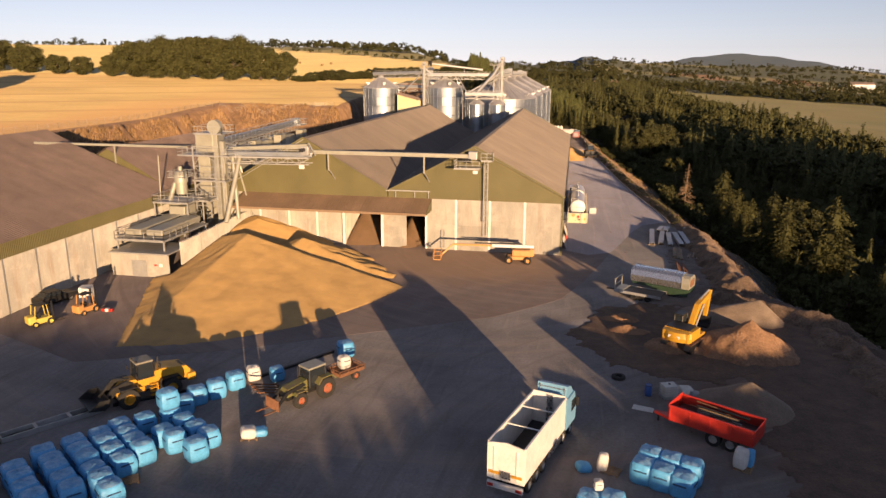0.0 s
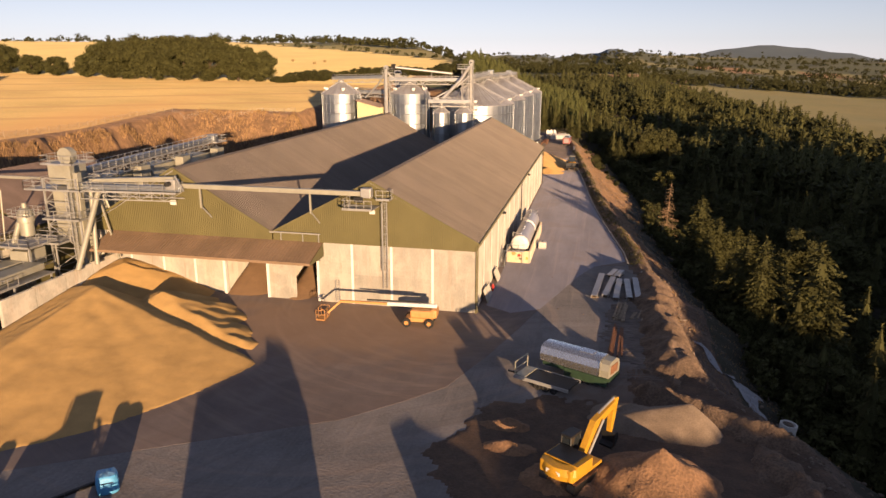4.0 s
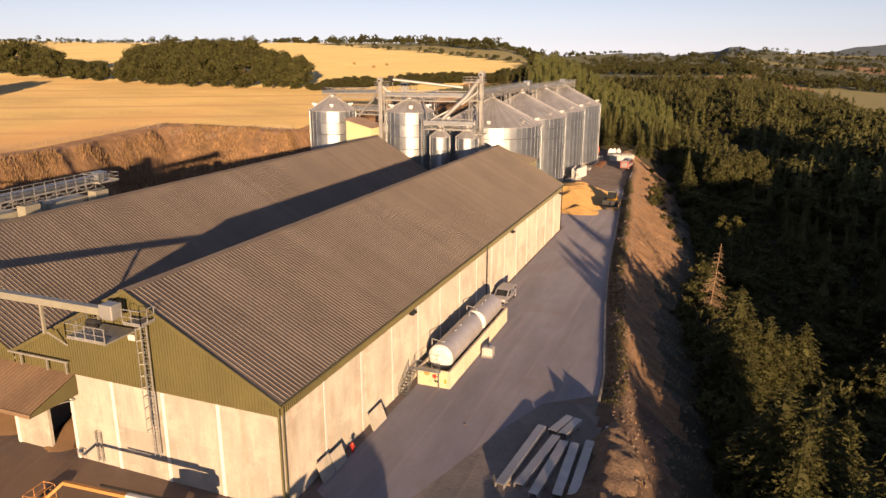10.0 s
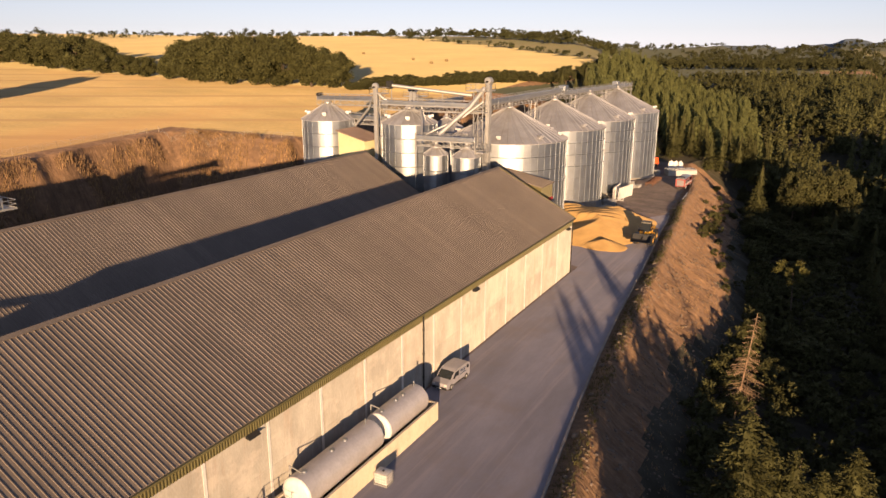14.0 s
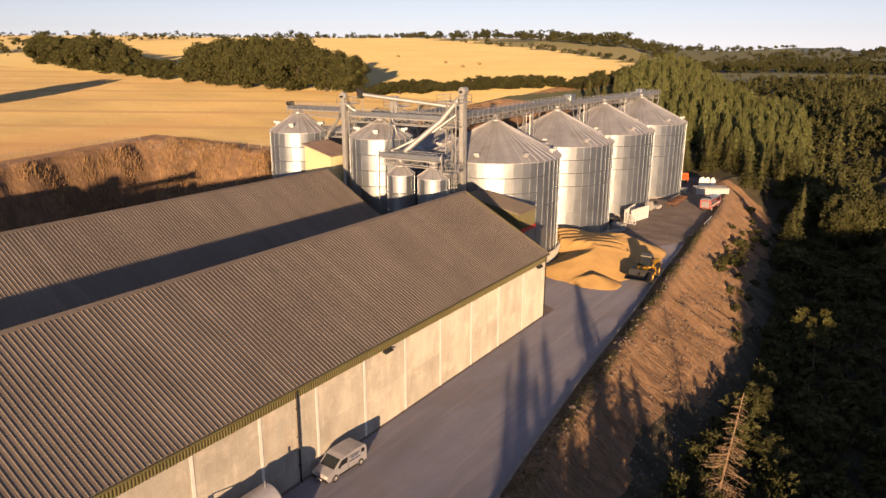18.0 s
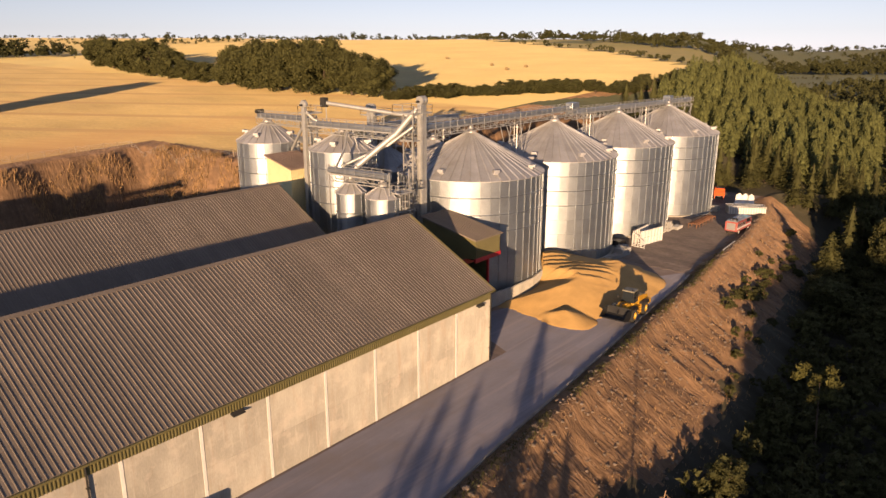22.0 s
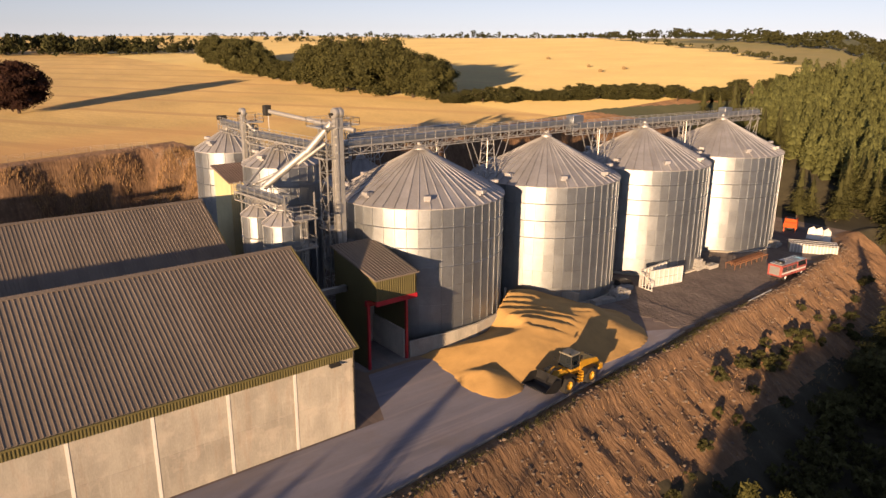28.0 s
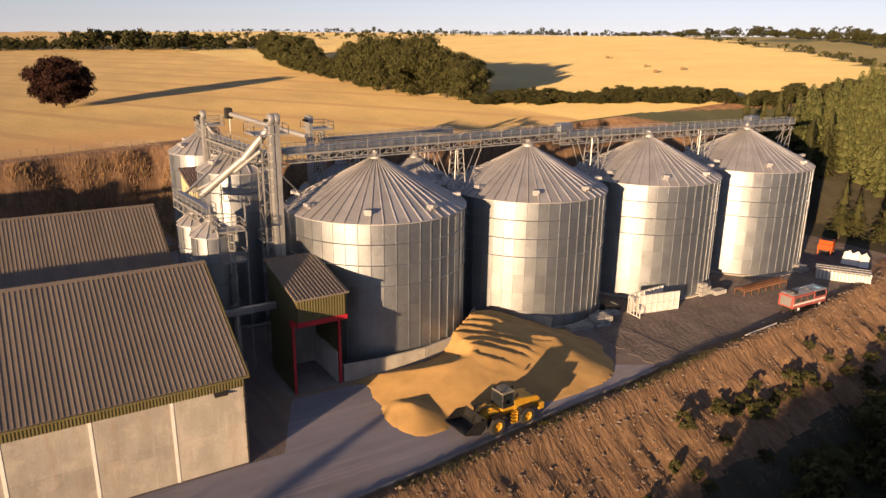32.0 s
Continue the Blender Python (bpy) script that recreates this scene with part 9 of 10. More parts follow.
def ibc(x, y, turn, label):
    t = thing("ibc_tank", label, "liquid tank", pose(x, y, 0, 0, 0, turn))
    part("tank", Build().box(-0.58, 0.58, -0.48, 0.48, 0.16, 1.12, bev=0.09), M_WHITEBAG, t, smooth=40)
    part("cap", Build().tube((0, 0, 1.12), (0, 0, 1.18), 0.1, 12), M_BLACK, t)
    part("pallet_base", Build().box(-0.6, 0.6, -0.5, 0.5, 0.0, 0.14), M_STEEL, t)
    for k in range(5):
        z = 0.2 + 0.22 * k
        b = Build()
        pts = [(-0.6, -0.5, z), (0.6, -0.5, z), (0.6, 0.5, z), (-0.6, 0.5, z)]
        for i in range(4):
            b.bar(pts[i], pts[(i + 1) % 4], 0.02)
        part("cage_hoop", b, M_STEEL, t)
    for xk, yk in [(-0.6 + 0.24 * i, s * 0.5) for i in range(6) for s in (-1, 1)] + [(s * 0.6, -0.5 + 0.25 * i) for i in range(1, 4) for s in (-1, 1)]:
        part("cage_bar", Build().bar((xk, yk, 0.14), (xk, yk, 1.1), 0.018), M_STEEL, t)
    return t


ibc(9.8, -42.9, 20, "white plastic liquid tank in a steel cage")
ibc(5.2, 30.8, 2, "white caged liquid tank standing beside the bund")
drum = thing("drum", "dark blue plastic drum standing on the yard", "drum", pose(8.2, -42.9, 0))
part("body", Build().turned([(0.27, 0), (0.29, 0.03), (0.29, 0.28), (0.305, 0.31), (0.29, 0.34), (0.29, 0.6), (0.305, 0.63), (0.29, 0.66), (0.29, 0.88), (0.27, 0.92)], 20, cap=True), M_DRUMBLUE, drum, smooth=35)
part("lid_ring", Build().turned([(0.275, 0.90), (0.30, 0.90), (0.30, 0.94), (0.25, 0.94)], 20), M_BLACK, drum, smooth=35)
tyre = part("tyre", Build().turned([(0.32, 0.02), (0.5, 0.0), (0.58, 0.06), (0.6, 0.15), (0.58, 0.25), (0.5, 0.3), (0.32, 0.28), (0.34, 0.15), (0.32, 0.02)], 26), M_RUBBER, None, m=pose(6.0, -40.1, 0), smooth=40)
tagged(tyre, "black tyre lying flat on the yard", "tyre")
sheet = part("cardboard_sheet", Build().box(-0.8, 0.8, -0.4, 0.4, 0.005, 0.03, bev=0.01), M_WHITEBAG, None, m=pose(7.6, -45.4, 0, 0, 0, -15))
tagged(sheet, "flattened pale sheet lying on the ground", "litter")

# ---- line of troughs and the low kerb beyond ----
line = [(-45.0, -65.3), (-41, -62), (-37.7, -59.3), (-33.7, -53.6)]
run = []
for (xa, ya), (xb, yb) in zip(line, line[1:]):
    L = math.hypot(xb - xa, yb - ya)
    n = max(1, round(L / 2.1))
    run += [((xa + (xb - xa) * k / n, ya + (yb - ya) * k / n), (xa + (xb - xa) * (k + 1) / n, ya + (yb - ya) * (k + 1) / n)) for k in range(n)]
for k, ((xa, ya), (xb, yb)) in enumerate(run):
    L, a = math.hypot(xb - xa, yb - ya), math.degrees(math.atan2(yb - ya, xb - xa))
    t = thing("trough", "low open steel trough with a dark bed", "trough", pose(xa, ya, 0, 0, 0, a), "row of troughs")
    part("bed", Build().box(0.06, L - 0.06, -0.44, 0.44, 0.04, 0.1), M_BLACK if k != len(run) - 2 else M_GALV, t)
    for y in (-0.48, 0.48):
        part("side_rail", Build().box(0.0, L - 0.02, y - 0.05, y + 0.05, 0, 0.42, bev=0.015), M_STEEL, t)
    for x in (0.05, L - 0.07):
        part("end_rail", Build().box(x - 0.05, x + 0.05, -0.43, 0.43, 0, 0.42, bev=0.015), M_STEEL, t)
line = [(-33.2, -53.0), (-29.0, -49.6), (-24.5, -46.3), (-22.0, -42.8), (-19.8, -39.4)]
low_kerb = tagged(new("low_kerb"), "low dark rubber-faced kerb across the yard", "kerb", kind="structure")
for (xa, ya), (xb, yb) in zip(line, line[1:]):
    L, a = math.hypot(xb - xa, yb - ya), math.degrees(math.atan2(yb - ya, xb - xa))
    n = max(1, round(L / 1.8))
    for k in range(n):
        f = k / n
        M = pose(xa + (xb - xa) * f, ya + (yb - ya) * f, 0, 0, 0, a)
        part("kerb_block", Build().box(0.01, L / n - 0.01, -0.12, 0.12, 0, 0.24, M, bev=0.03), M_BLACK, low_kerb)

# ---- tank bund beside the shed ----
M_BUND = material("painted_bund", (0.50, 0.43, 0.33), 0.85, 0, 0.18, 1.6, 0.12, 0.12, 0.15, stretch=(1, 1, 0.5))
M_ENDPAINT = material("yellow_mural", (0.60, 0.50, 0.33), 0.8, 0, 0.1, 0.8, 0.1, 0.1, 0.1)
M_TANK = material("silver_tank", (0.58, 0.55, 0.54), 0.4, 0.25, 0.12, 1.5, 0.12, 0.2, 0.05)
bund = thing("tank_bund", "pale concrete bund wall round two silver tanks", "bund", kind="")
part("long_wall", Build().box(3.9, 4.15, 22.0, 41.5, -0.05, 1.8, bev=0.03), M_BUND, bund)
part("shed_side_wall", Build().box(0.75, 1.0, 22.0, 41.5, -0.05, 1.8, bev=0.03), M_BUND, bund)
part("end_wall", Build().box(1.003, 3.897, 22.0, 22.25, -0.05, 1.797, bev=0.03), M_ENDPAINT, bund, "yellow end wall with painted flowers")
part("end_wall", Build().box(1.003, 3.897, 41.25, 41.5, -0.05, 1.797, bev=0.03), M_BUND, bund)
part("bund_floor", Build().box(1.0, 3.9, 22.25, 41.25, 0.04, 0.25), M_DARK, bund)


def petal_disc(x, z, r, n, amp, y=21.985):
    pts = [(x + r * (1 + amp * math.cos(n * a)) * math.cos(a), z + r * (1 + amp * math.cos(n * a)) * math.sin(a)) for a in np.linspace(0, 2 * math.pi, 40, endpoint=False)]
    return Build().prism(pts, y, y + 0.012, "y")


part("painted_flower", petal_disc(1.75, 1.38, 0.30, 6, 0.08), M_ORANGE, bund)
part("painted_flower", petal_disc(2.55, 1.12, 0.24, 5, 0.25), M_RED, bund)
b = Build()
pts = [Vector((2.55, 21.99, 0.9)), Vector((2.35, 21.99, 0.6)), Vector((2.15, 21.99, 0.35)), Vector((2.0, 21.99, 0.62))]
for a, e in zip(pts, pts[1:]):
    b.bar(a, e, 0.05, 0.012)
part("painted_stem", b, M_DKGREEN, bund)
part("painted_leaf", petal_disc(2.72, 0.62, 0.16, 2, 0.35), M_DKGREEN, bund)
part("wall_sign", Build().box(3.55, 3.8, 21.97, 21.99, 0.55, 0.95), M_LIME, bund)
for y0, y1, lab in ((23.6, 33.4, "long silver cylindrical tank lying in the bund"), (34.0, 40.7, "shorter silver cylindrical tank lying in the bund")):
    t = thing("storage_tank", lab, "storage tank", group="tanks in the bund")
    M = Matrix.Translation((2.45, 0, 2.35)) @ Matrix.Rotation(-math.pi / 2, 4, "X")
    r = 1.3
    n = round((y1 - y0) / 1.6)
    for k in range(n):
        a, e = y0 + 0.3 + (y1 - y0 - 0.6) * k / n, y0 + 0.3 + (y1 - y0 - 0.6) * (k + 1) / n
        part("shell_ring", Build().turned([(r, a), (r, e)], 40, M), M_TANK, t, smooth=40)
    for ya, s in ((y0 + 0.3, -1), (y1 - 0.3, 1)):
        part("end_cap", Build().turned([(r, ya), (r * 0.97, ya + s * 0.10), (r * 0.8, ya + s * 0.2), (r * 0.5, ya + s * 0.27), (0.01, ya + s * 0.3)], 40, M), M_CREAMW, t, "white dished end", smooth=50)
    for f in (0.2, 0.8):
        y = y0 + (y1 - y0) * f
        part("saddle", Build().prism([(1.55, 0.2), (3.35, 0.2), (3.35, 1.5), (2.9, 1.15), (2.45, 1.06), (2.0, 1.15), (1.55, 1.5)], y - 0.15, y + 0.15, "y"), M_CONC, t)
    for f in (0.12, 0.45, 0.62, 0.9):
        y = y0 + (y1 - y0) * f
        h = 0.12 if f != 0.9 else 0.5
        part("fitting", Build().tube((2.45, y, 3.6), (2.45, y, 3.65 + h), 0.2 if h < 0.2 else 0.06, 12), M_GALV, t, smooth=35)
    part("pipe", Build().tube((2.45, y0 + 0.9, 3.7), (1.3, y0 + 0.9, 3.9), 0.05, 8).tube((1.3, y0 + 0.9, 3.9), (1.2, y0 + 0.9, 0.3), 0.05, 8), M_STEEL, t, smooth=35)
stair = thing("steel_stair", "galvanised steel stair and landing at the bund end", "stair")
A, Bq = Vector((0.35, 19.0, 0)), Vector((0.35, 21.4, 1.75))
for x in (0.1, 0.85):
    part("stringer", Build().bar((x, 19.0, 0), (x, 21.4, 1.75), 0.05, 0.18), M_GALV, stair)
    b = Build().bar((x, 19.0, 0.95), (x, 21.4, 2.7), 0.045).bar((x, 19.0, 0.5), (x, 21.4, 2.25), 0.035)
    for k in range(5):
        y = 19.0 + 0.6 * k
        b.bar((x, y, 0.729 * 0.6 * k), (x, y, 0.729 * 0.6 * k + 0.96), 0.04)
    part("handrail", b, M_GALV, stair)
for k in range(8):
    y = 19.15 + 0.3 * k
    part("tread", Build().box(0.13, 0.82, y - 0.12, y + 0.12, 0.2 * (k + 1), 0.2 * (k + 1) + 0.03), M_GALV, stair)
part("landing", Build().box(0.1, 3.3, 21.4, 21.96, 1.76, 1.8), M_GALV, stair)
b = Build()
for xa in (0.9, 1.7, 2.5, 3.3):
    b.bar((xa, 21.43, 1.8), (xa, 21.43, 2.8), 0.04)
b.bar((0.9, 21.43, 2.8), (3.3, 21.43, 2.8), 0.045).bar((0.9, 21.43, 2.3), (3.3, 21.43, 2.3), 0.035).bar((3.3, 21.43, 2.8), (3.3, 21.94, 2.8), 0.045)
part("landing_rail", b, M_GALV, stair)
for x in (0.2, 3.2):
    part("landing_leg", Build().bar((x, 21.45, 0), (x, 21.45, 1.76), 0.07), M_GALV, stair)

# ---- slabs leaning on the shed wall, hydrant, steel beams, timber ----
for ya, yb, h in ((3.9, 5.6, 1.7), (5.7, 7.5, 1.5), (12.2, 14.7, 1.6)):
    M = Matrix.Translation((0.95, 0, 0)) @ Matrix.Rotation(radians(-20), 4, "Y")
    tagged(part("concrete_slab", Build().box(-0.12, 0.0, ya, yb, 0.02, h, M, bev=0.02), M_CONC), "pale concrete slab leaning on the shed wall", "slab", "leaning concrete slabs")
hyd = thing("hydrant", "red fire hydrant post by the shed wall", "hydrant", pose(0.8, 8.6, 0))
part("post", Build().turned([(0.11, 0), (0.11, 0.7), (0.15, 0.72), (0.15, 0.8), (0.1, 0.92), (0.01, 0.96)], 14), M_RED, hyd, smooth=40)
part("outlet", Build().tube((-0.22, 0, 0.6), (0.22, 0, 0.6), 0.06, 10), M_RED, hyd, smooth=40)
BEAM_ENDS = (((13.4, 8), (14.3, 17.6)), ((14.7, 8.5), (15.8, 16.4)), ((16, 7.7), (16.6, 15.8)), ((17.65, 8.2), (17.5, 15.8)), ((18.7, 8.6), (18.6, 16.6)), ((15.3, 17.1), (16.2, 20.1)), ((16.2, 16.9), (17.0, 19.9)))
for (xa, ya), (xb, yb) in BEAM_ENDS:
    t = thing("steel_beam", "grey galvanised steel channel lying on bearers", "beam", pose(xa, ya, 0.14, 0, 0, math.degrees(math.atan2(yb - ya, xb - xa))), "steel beams on the ground")
    L = math.hypot(xb - xa, yb - ya)
    part("web", Build().box(0, L, -0.36, 0.36, 0.40, 0.43), M_GALV_ROOF, t)
    for y in (-0.345, 0.345):
        part("flange", Build().box(0, L, y - 0.015, y + 0.015, 0.0, 0.398), M_GALV_ROOF, t)
    for x in (0.9, L - 0.9):
        part("bearer", Build().box(x - 0.06, x + 0.06, -0.5, 0.5, -0.14, 0.0), M_TIMBER, t)
plank_n = 0
for x0, y0, x1, y1, n in ((16.3, 0.4, 16.9, 7.4, 12), (18.1, 1.1, 18.5, 5.0, 2), (19.1, 1.4, 19.6, 5.3, 3), (15.7, -9.6, 16.3, -0.2, 6)):
    for k in range(n):
        dx, dz = (k % 5 - 2) * 0.24 + rc.normal() * 0.06, 0.06 + 0.13 * (k // 5)
        a, e = Vector((x0 + dx * 1.3, y0 + rc.uniform(0, 1.2), dz + 0.02)), Vector((x1 + dx + rc.normal() * 0.15, y1 - rc.uniform(0, 1.4), dz + 0.05))
        ob = part("timber_baulk" if n > 3 else "steel_pipe", Build().bar(a, e, 0.2, 0.12), M_TIMBER if y0 > -5 else M_RUST)
        tagged(ob, "weathered timber baulk in a loose stack" if y0 > -5 else "rusty steel bar lying on the ground", "timber" if y0 > -5 else "steel bar", "loose timber")
        if n <= 3:
            ob.name = "timber_baulk"
sheet = part("sheet_offcut", Build().box(-0.5, 0.5, -0.35, 0.35, 0, 0.05, bev=0.01), M_CREAMW, None, m=pose(20.0, 19.2, 0.5, 18, 0, 30))
tagged(sheet, "small white sheet offcut on the bank edge", "litter")

# ---- plastic sheeting on the slope below the corner of the yard ----
for x, y, w, l, a in ((26.2, -3.0, 0.9, 7.0, 24), (28.4, -5.6, 2.0, 4.6, 32), (28.6, -9.6, 1.4, 6.0, 8)):
    b = Build()
    n, m_ = 8, 14
    M = pose(x, y, 0, 0, 0, a)
    vs = []
    for j in range(m_ + 1):
        for i in range(n + 1):
            p = M @ Vector(((i / n - 0.5) * w * (1 + 0.2 * math.sin(j)), (j / m_ - 0.5) * l, 0))
            vs.append((p.x, p.y, float(ground_z(p.x, p.y)) + 0.12 + 0.06 * math.sin(i * 2.1 + j * 1.3)))
    b.add(vs, [(j * (n + 1) + i, j * (n + 1) + i + 1, (j + 1) * (n + 1) + i + 1, (j + 1) * (n + 1) + i) for j in range(m_) for i in range(n)])
    tagged(part("plastic_sheet", b, M_SHEETING, smooth=60), "crumpled grey plastic sheeting spread on the slope", "sheeting", "plastic sheets on the slope")

# ---- yard north of the grain ----
for x0, y0, x1, y1 in ((-9.1, 145.8, -9.4, 152.6), (-7.9, 146.3, -6.6, 152.8)):
    d = Vector((x1 - x0, y1 - y0, 0))
    t = thing("panel_frame", "white steel wall panel standing on edge", "panel", pose(x0, y0, 0, 0, 0, math.degrees(math.atan2(d.y, d.x))), "white panels")
    L = d.length
    part("sheet", Build().box(0, L, 0.04, 0.08, 0.1, 2.6), M_CREAMW, t)
    for k in range(8):
        x = 0.04 + (L - 0.08) * k / 7
        part("stud", Build().box(x - 0.04, x + 0.04, -0.06, 0.04, 0.1, 2.6), M_CREAMW, t)
    for z in (0.05, 1.3, 2.6):
        part("rail", Build().box(0, L, -0.08, 0.09, z - 0.05, z + 0.05), M_CREAMW, t)
t = thing("panel_frame", "white open lattice end frame of the panels", "panel", pose(-9.0, 145.4, 0, 0, 0, -5), "white panels")
for k in range(5):
    part("stud", Build().box(0.6 * k - 0.05, 0.6 * k + 0.05, -0.05, 0.05, 0, 2.5 - 0.35 * k), M_CREAMW, t)
part("brace", Build().bar((0, 0, 2.55), (2.4, 0, 1.1), 0.1).bar((0, 0, 0.1), (2.4, 0, 0.1), 0.1).bar((0, 0, 0.2), (2.4, 0, 1.1), 0.08), M_CREAMW, t)


def block_stack(x, y, turn, nx_, ny_, layers, label="loose stack of grey concrete blocks"):
    t = thing("block_stack", label, "concrete blocks", pose(x, y, 0, 0, 0, turn), "stacks of concrete blocks")
    for l in range(layers):
        for i in range(nx_ - (l > 0) * int(rc.integers(2))):
            for j in range(ny_):
                M = Matrix.Translation((1.25 * i + 0.1 * l + rc.normal() * 0.05, 0.66 * j + rc.normal() * 0.03, 0.62 * l)) @ Matrix.Rotation(rc.normal() * 0.05, 4, "Z")
                part("block", Build().box(-0.58, 0.58, -0.29, 0.29, 0.0, 0.6, M, bev=0.03), M_MASONRY, t)
    return t


block_stack(-7.9, 134.4, 78, 3, 2, 1)
block_stack(-7.3, 138.4, 85, 2, 3, 2)
block_stack(-9.4, 142.0, 80, 2, 2, 1)
block_stack(-8.4, 160.0, 95, 2, 2, 3)
block_stack(-7.6, 162.4, 88, 2, 2, 1)
block_stack(-7.4, 183.4, 95, 2, 3, 2)
t = thing("scrap_machine", "black scrapped machine beside the white panels", "machine", pose(-10.6, 143.4, 0, 0, 0, 80))
part("body", Build().prism([(-1.2, 0.4), (1.2, 0.4), (1.2, 1.0), (0.4, 1.3), (-1.0, 1.2)], -0.6, 0.6, "y"), M_BLACK, t)
part("roller", Build().tube((-0.8, -0.9, 0.4), (-0.8, 0.9, 0.4), 0.38, 14), M_STEEL, t, smooth=35)
part("arm", Build().bar((1.1, 0, 0.9), (2.1, 0, 0.3), 0.14), M_RUST, t)
part("axle", Build().tube((0.9, -0.8, 0.4), (0.9, 0.8, 0.4), 0.36, 14), M_RUBBER, t, smooth=35)
# rusty rack on wheels
t = thing("rack_trailer", "long rusty brown steel rack with rails", "trailer", pose(-5.6, 164.8, 0, 0, 0, 90))
for y in (-0.8, 0.8):
    part("rail", Build().box(0, 10.6, y - 0.07, y + 0.07, 0.75, 0.95), M_RUST, t)
    for k in range(7):
        part("upright", Build().box(0.1 + 1.72 * k, 0.2 + 1.72 * k, y - 0.05, y + 0.05, 0, 0.75), M_RUST, t)
for k in range(9):
    part("cross_bar", Build().box(0.3 + 1.2 * k, 0.42 + 1.2 * k, -0.73, 0.73, 0.78, 0.9), M_RUST, t)
for y in (-0.45, -0.1, 0.3):
    part("long_bar", Build().box(0.5, 10.0, y - 0.08, y + 0.08, 0.9, 1.05), M_RUST, t)
# fire engine
M_FADED = material("faded_red", (0.38, 0.055, 0.05), 0.55, 0, 0.25, 0.8, 0.2, 0.1, 0.05, other=(0.36, 0.13, 0.11))
t = thing("fire_engine", "old red fire engine with a roof ladder", "fire engine", pose(1.8, 164.7, 0, 0, 0, 88))
part("chassis", Build().box(0.1, 7.4, -0.5, 0.5, 0.5, 0.8), M_BLACK, t)
part("rear_body", Build().box(0.0, 4.6, -1.15, 1.15, 0.75, 2.55, bev=0.06), M_FADED, t, "red locker body with a pale band")
for y in (-1.17, 1.13):
    part("side_band", Build().box(0.1, 7.2, y, y + 0.04, 1.15, 1.45), M_CREAMW, t)
    for k in range(3):
        part("locker_shutter", Build().box(0.25 + 1.45 * k, 1.5 + 1.45 * k, y - 0.003, y + 0.043, 1.5, 2.3), M_ALU, t)
part("rear_locker", Build().box(-0.05, 0.0, -0.8, 0.8, 1.0, 2.3), M_SILVER, t)
part("cab_body", Build().box(4.65, 7.5, -1.15, 1.15, 0.7, 1.7, bev=0.08), M_FADED, t)
cab(t, 4.7, 7.45, -1.12, 1.12, 1.7, 2.5, M_FADED, M_SILVER, taper=0.12)
part("roof_deck", Build().box(0.15, 4.4, -1.0, 1.0, 2.55, 2.72, bev=0.04), M_SILVER, t)
part("hose_reel", Build().tube((1.2, -0.7, 2.85), (1.2, 0.7, 2.85), 0.25, 14), M_BLACK, t, smooth=40)
for x in (1.4, 6.2):
    for y in (-0.95, 0.95):
        wheel(t, x, y, 0.5, 0.3, M_CREAMW)
b = Build()
for y in (-0.3, 0.3):
    b.bar((0.1, y, 2.85), (6.4, y, 2.95), 0.08)
for k in range(18):
    b.bar((0.3 + 0.35 * k, -0.3, 2.86 + 0.005 * k), (0.3 + 0.35 * k, 0.3, 2.86 + 0.005 * k), 0.04)
part("ladder", b, M_ALU, t)
for x in (0.8, 4.0):
    part("ladder_gantry", Build().box(x, x + 0.08, -0.5, 0.5, 2.5, 2.82), M_STEEL, t)
part("light_bar", Build().box(6.2, 6.5, -0.8, 0.8, 2.66, 2.8, bev=0.04), M_SKYB, t)
# ribbed open box with white bags behind
t = thing("steel_skip", "low pale steel pen with upright ribs and dark slatted top", "container", pose(-4.6, 182.6, 0, 0, 0, 32))
part("floor", Build().box(0, 7.6, 0.0, 3.0, 0.04, 0.09), M_STEEL, t)
for y in (0.0, 3.0):
    part("side_sheet", Build().box(0, 7.6, y - 0.02, y + 0.02, 0.1, 1.45), M_STEEL, t)
    for k in range(15):
        part("rib", Build().box(0.05 + 0.53 * k, 0.19 + 0.53 * k, y - 0.09, y + 0.09, 0.1, 1.62), M_CREAMW, t)
for x in (0.0, 7.6):
    part("end_sheet", Build().box(x - 0.03, x + 0.03, 0.04, 2.96, 0.1, 1.45), M_STEEL, t)
for k in range(5):
    part("roof_slat", Build().box(-0.1, 7.7, 0.1 + 0.6 * k, 0.42 + 0.6 * k, 1.62 + 0.01 * k, 1.68 + 0.01 * k), M_BLACK if k % 2 else M_CREAMW, t)
for k, (x, y) in enumerate(((-6.5, 194.4), (-5.2, 194.9), (-3.8, 195.1))):
    slab = thing("white_board", "white board leaning behind the steel pen", "board", pose(x, y, 0.0, -18, 6, 20 + 14 * k), "white boards")
    part("sheet", Build().prism([(-0.7, 0.0), (0.7, 0.0), (0.75, 1.8), (0.15, 2.5), (-0.65, 2.0)], -0.12, 0.12, "y"), M_CREAMW, slab)
t = thing("orange_machine", "red-orange farm machine parked at the wood edge", "machine", pose(-11.9, 197.6, 0, 0, 0, -70))
part("body", Build().prism([(-1.2, 0.9), (1.3, 0.9), (1.5, 1.4), (1.1, 1.9), (-1.0, 1.9), (-1.3, 1.5)], -1.2, 1.2, "y"), M_REDORANGE, t)
part("hopper", Build().prism([(-0.7, 1.9), (0.7, 1.9), (1.0, 2.6), (-1.0, 2.6)], -1.1, 1.1, "y"), M_REDORANGE, t)
part("hopper_mouth", Build().box(-0.8, 0.8, -0.9, 0.9, 2.6, 2.63), M_BLACK, t)
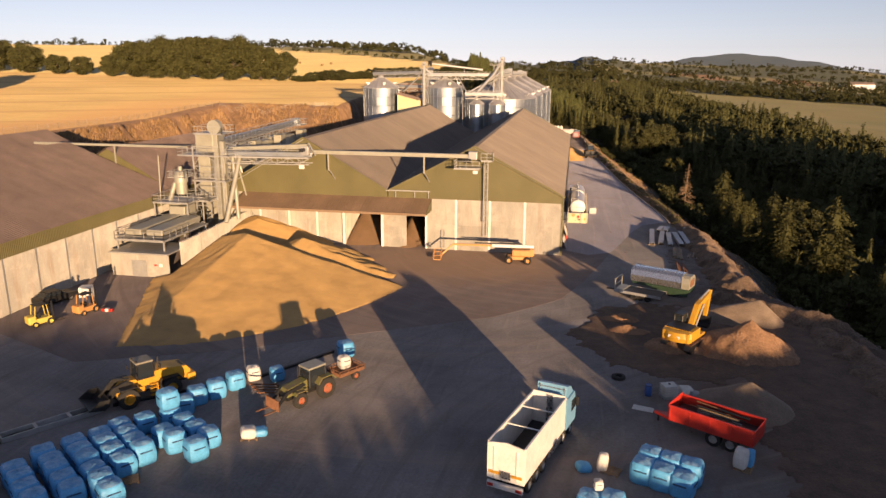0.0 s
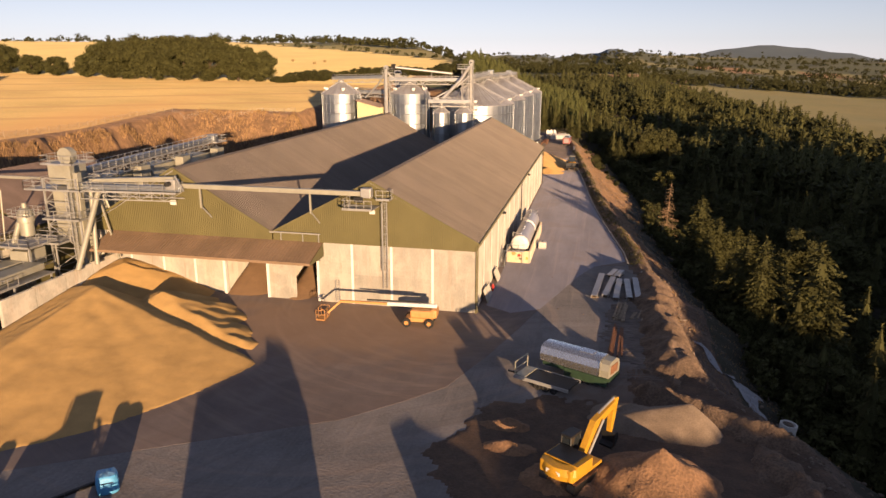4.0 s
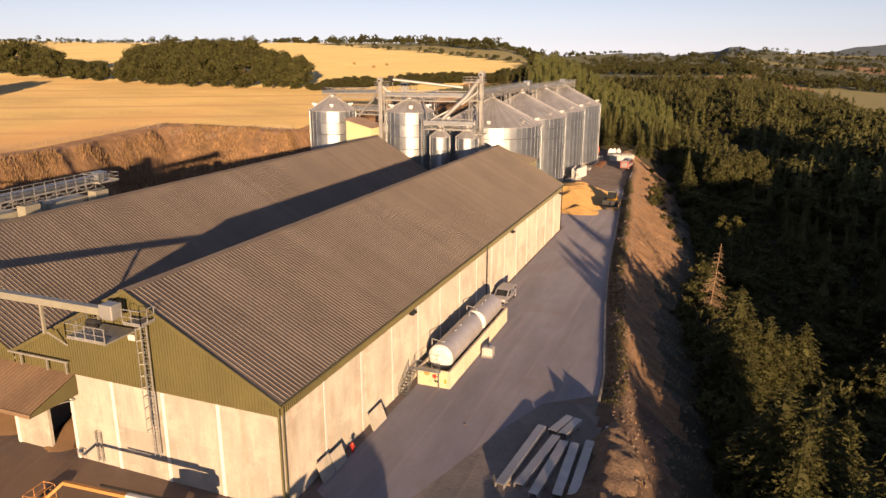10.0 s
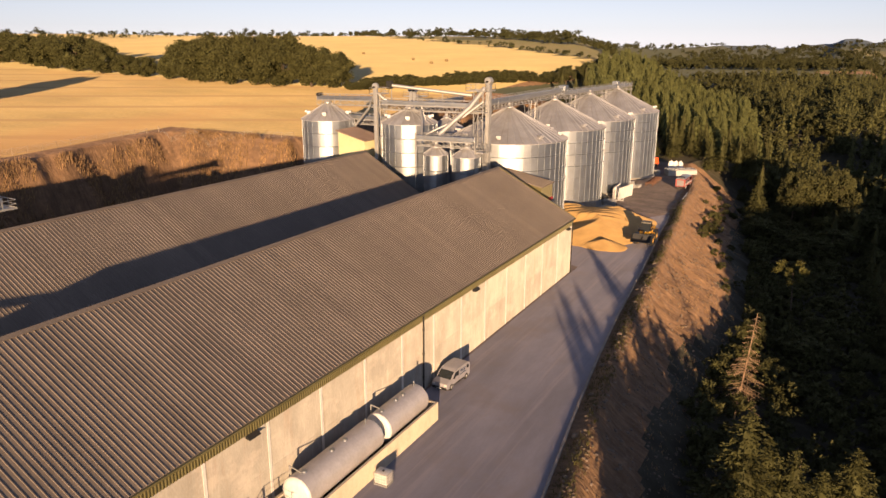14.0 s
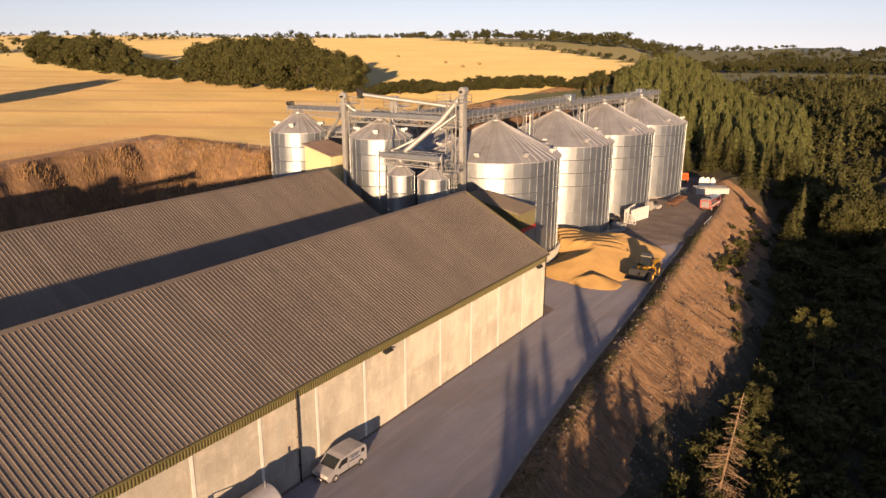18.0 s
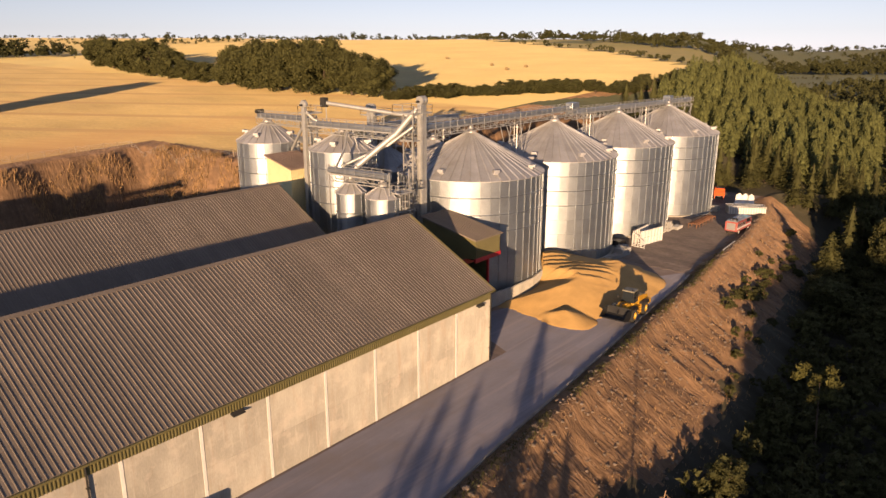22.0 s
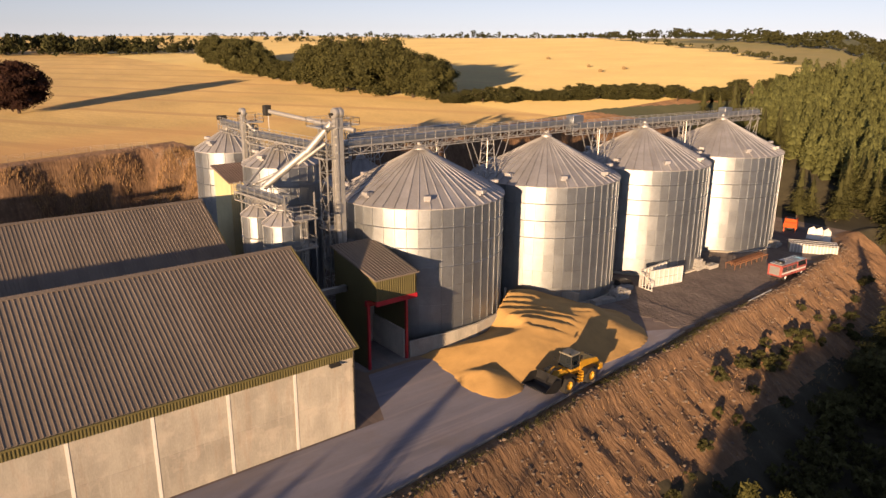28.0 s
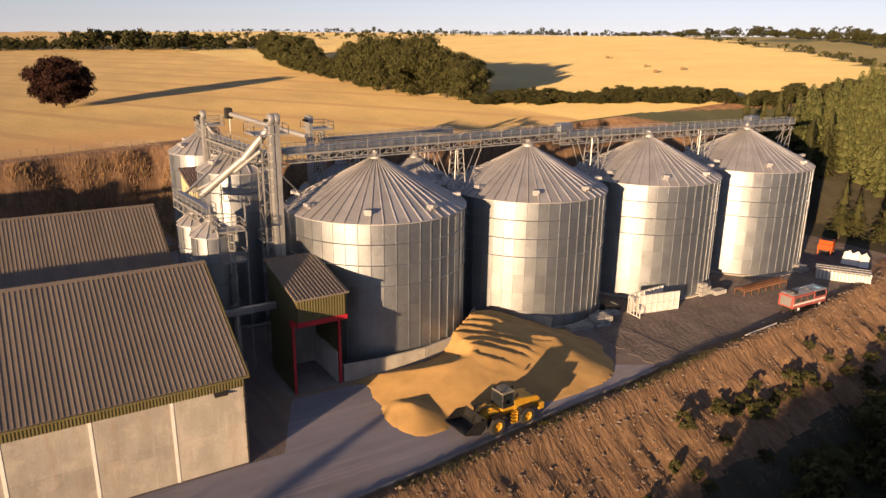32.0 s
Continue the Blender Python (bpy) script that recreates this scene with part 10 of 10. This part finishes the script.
part("drive_housing", Build().box(-0.9, 0.9, -0.5, 0.5, 0.5, 0.9, bev=0.06), M_BLACK, t)
for y in (-1.0, 1.0):
    wheel(t, -0.4, y, 0.5, 0.35, M_REDORANGE)
    part("jack_leg", Build().box(1.3, 1.45, y - 0.08, y + 0.08, 0, 0.95), M_REDORANGE, t)
    part("jack_leg", Build().box(-1.4, -1.25, y - 0.08, y + 0.08, 0, 1.0), M_REDORANGE, t)
pallet(5.2, 142.9, 20, "pale pallet with planks beside the kerb")
for k in range(4):
    tagged(part("plank", Build().box(-1.4, 1.3, -0.4 + 0.22 * k, -0.22 + 0.22 * k, 0.15, 0.2), M_WOOD, None, m=pose(5.2, 142.9, 0, 0, 0, 75 + 2 * k)), "pale plank lying on a pallet", "plank", "planks on the pallet")
t = thing("pole_barrier", "fallen pale pole on low trestles", "barrier", pose(5.0, 151.6, 0, 0, 0, 92))
part("pole", Build().bar((0, 0, 0.5), (7.0, 0.1, 0.6), 0.12), M_CREAMW, t)
part("pole", Build().bar((0.4, 0.5, 0.1), (6.0, -0.3, 0.2), 0.1), M_TIMBER, t)
for x in (1.0, 5.8):
    for s in (-1, 1):
        part("trestle_leg", Build().bar((x, 0.05, 0.55), (x, 0.05 + s * 0.4, 0), 0.08), M_TIMBER, t)

# ---- field fence along the top of the cut ----
FENCE = [(-112, -60), (-112, -20), (-111, 20), (-110, 60), (-108, 93), (-104, 103), (-85, 107), (-68, 112)]
fence = thing("field_fence", "wire field fence with timber posts along the cut", "fence")
posts = []
for (xa, ya), (xb, yb) in zip(FENCE, FENCE[1:]):
    n = max(1, round(math.hypot(xb - xa, yb - ya) / 3.0))
    posts += [(xa + (xb - xa) * k / n, ya + (yb - ya) * k / n) for k in range(n)]
tops = []
post_me = Build().tube((0, 0, -0.4), (0, 0, 1.35), 0.06, 7).mesh("post", M_TIMBER)
for x, y in posts:
    z = float(ground_z(x, y))
    o = part("post", post_me, M_TIMBER, fence, m=pose(x, y, z, rc.normal() * 2, rc.normal() * 2, 0))
    tops.append(Vector((x, y, z)))
for h in (0.3, 0.6, 0.9, 1.2):
    b = Build()
    for a, e in zip(tops, tops[1:]):
        b.bar(a + Vector((0, 0, h)), e + Vector((0, 0, h)), 0.018)
    part("wire", b, M_STEEL, fence)

ring_z = float(ground_z(31.0, -13.6))
ring = thing("manhole_ring", "white concrete manhole ring with broken top on the slope", "concrete ring", pose(31.0, -13.6, ring_z, 0, 6, 0))
part("ring", Build().turned([(0.62, -0.4), (0.75, -0.4), (0.75, 1.5), (0.62, 1.5), (0.62, -0.4)], 28), M_CREAMW, ring, smooth=35)
part("rubble", stone(0.55, 400), M_ROCK, ring, m=pose(0, 0, 1.35))

# ---- farm far across the valley ----
bz = float(ground_z(600, 1600))
farm = thing("farm_barn", "pale farm barn with a brown roof across the valley", "barn", pose(600, 1600, bz, 0, 0, 12))
part("wall", Build().box(-28, 28, -9, 9, -2, 9), M_CREAMW, farm)
part("roof", Build().prism([(-10, 9), (10, 9), (0, 14)], -29, 29, "x"), M_ROOF_C, farm)
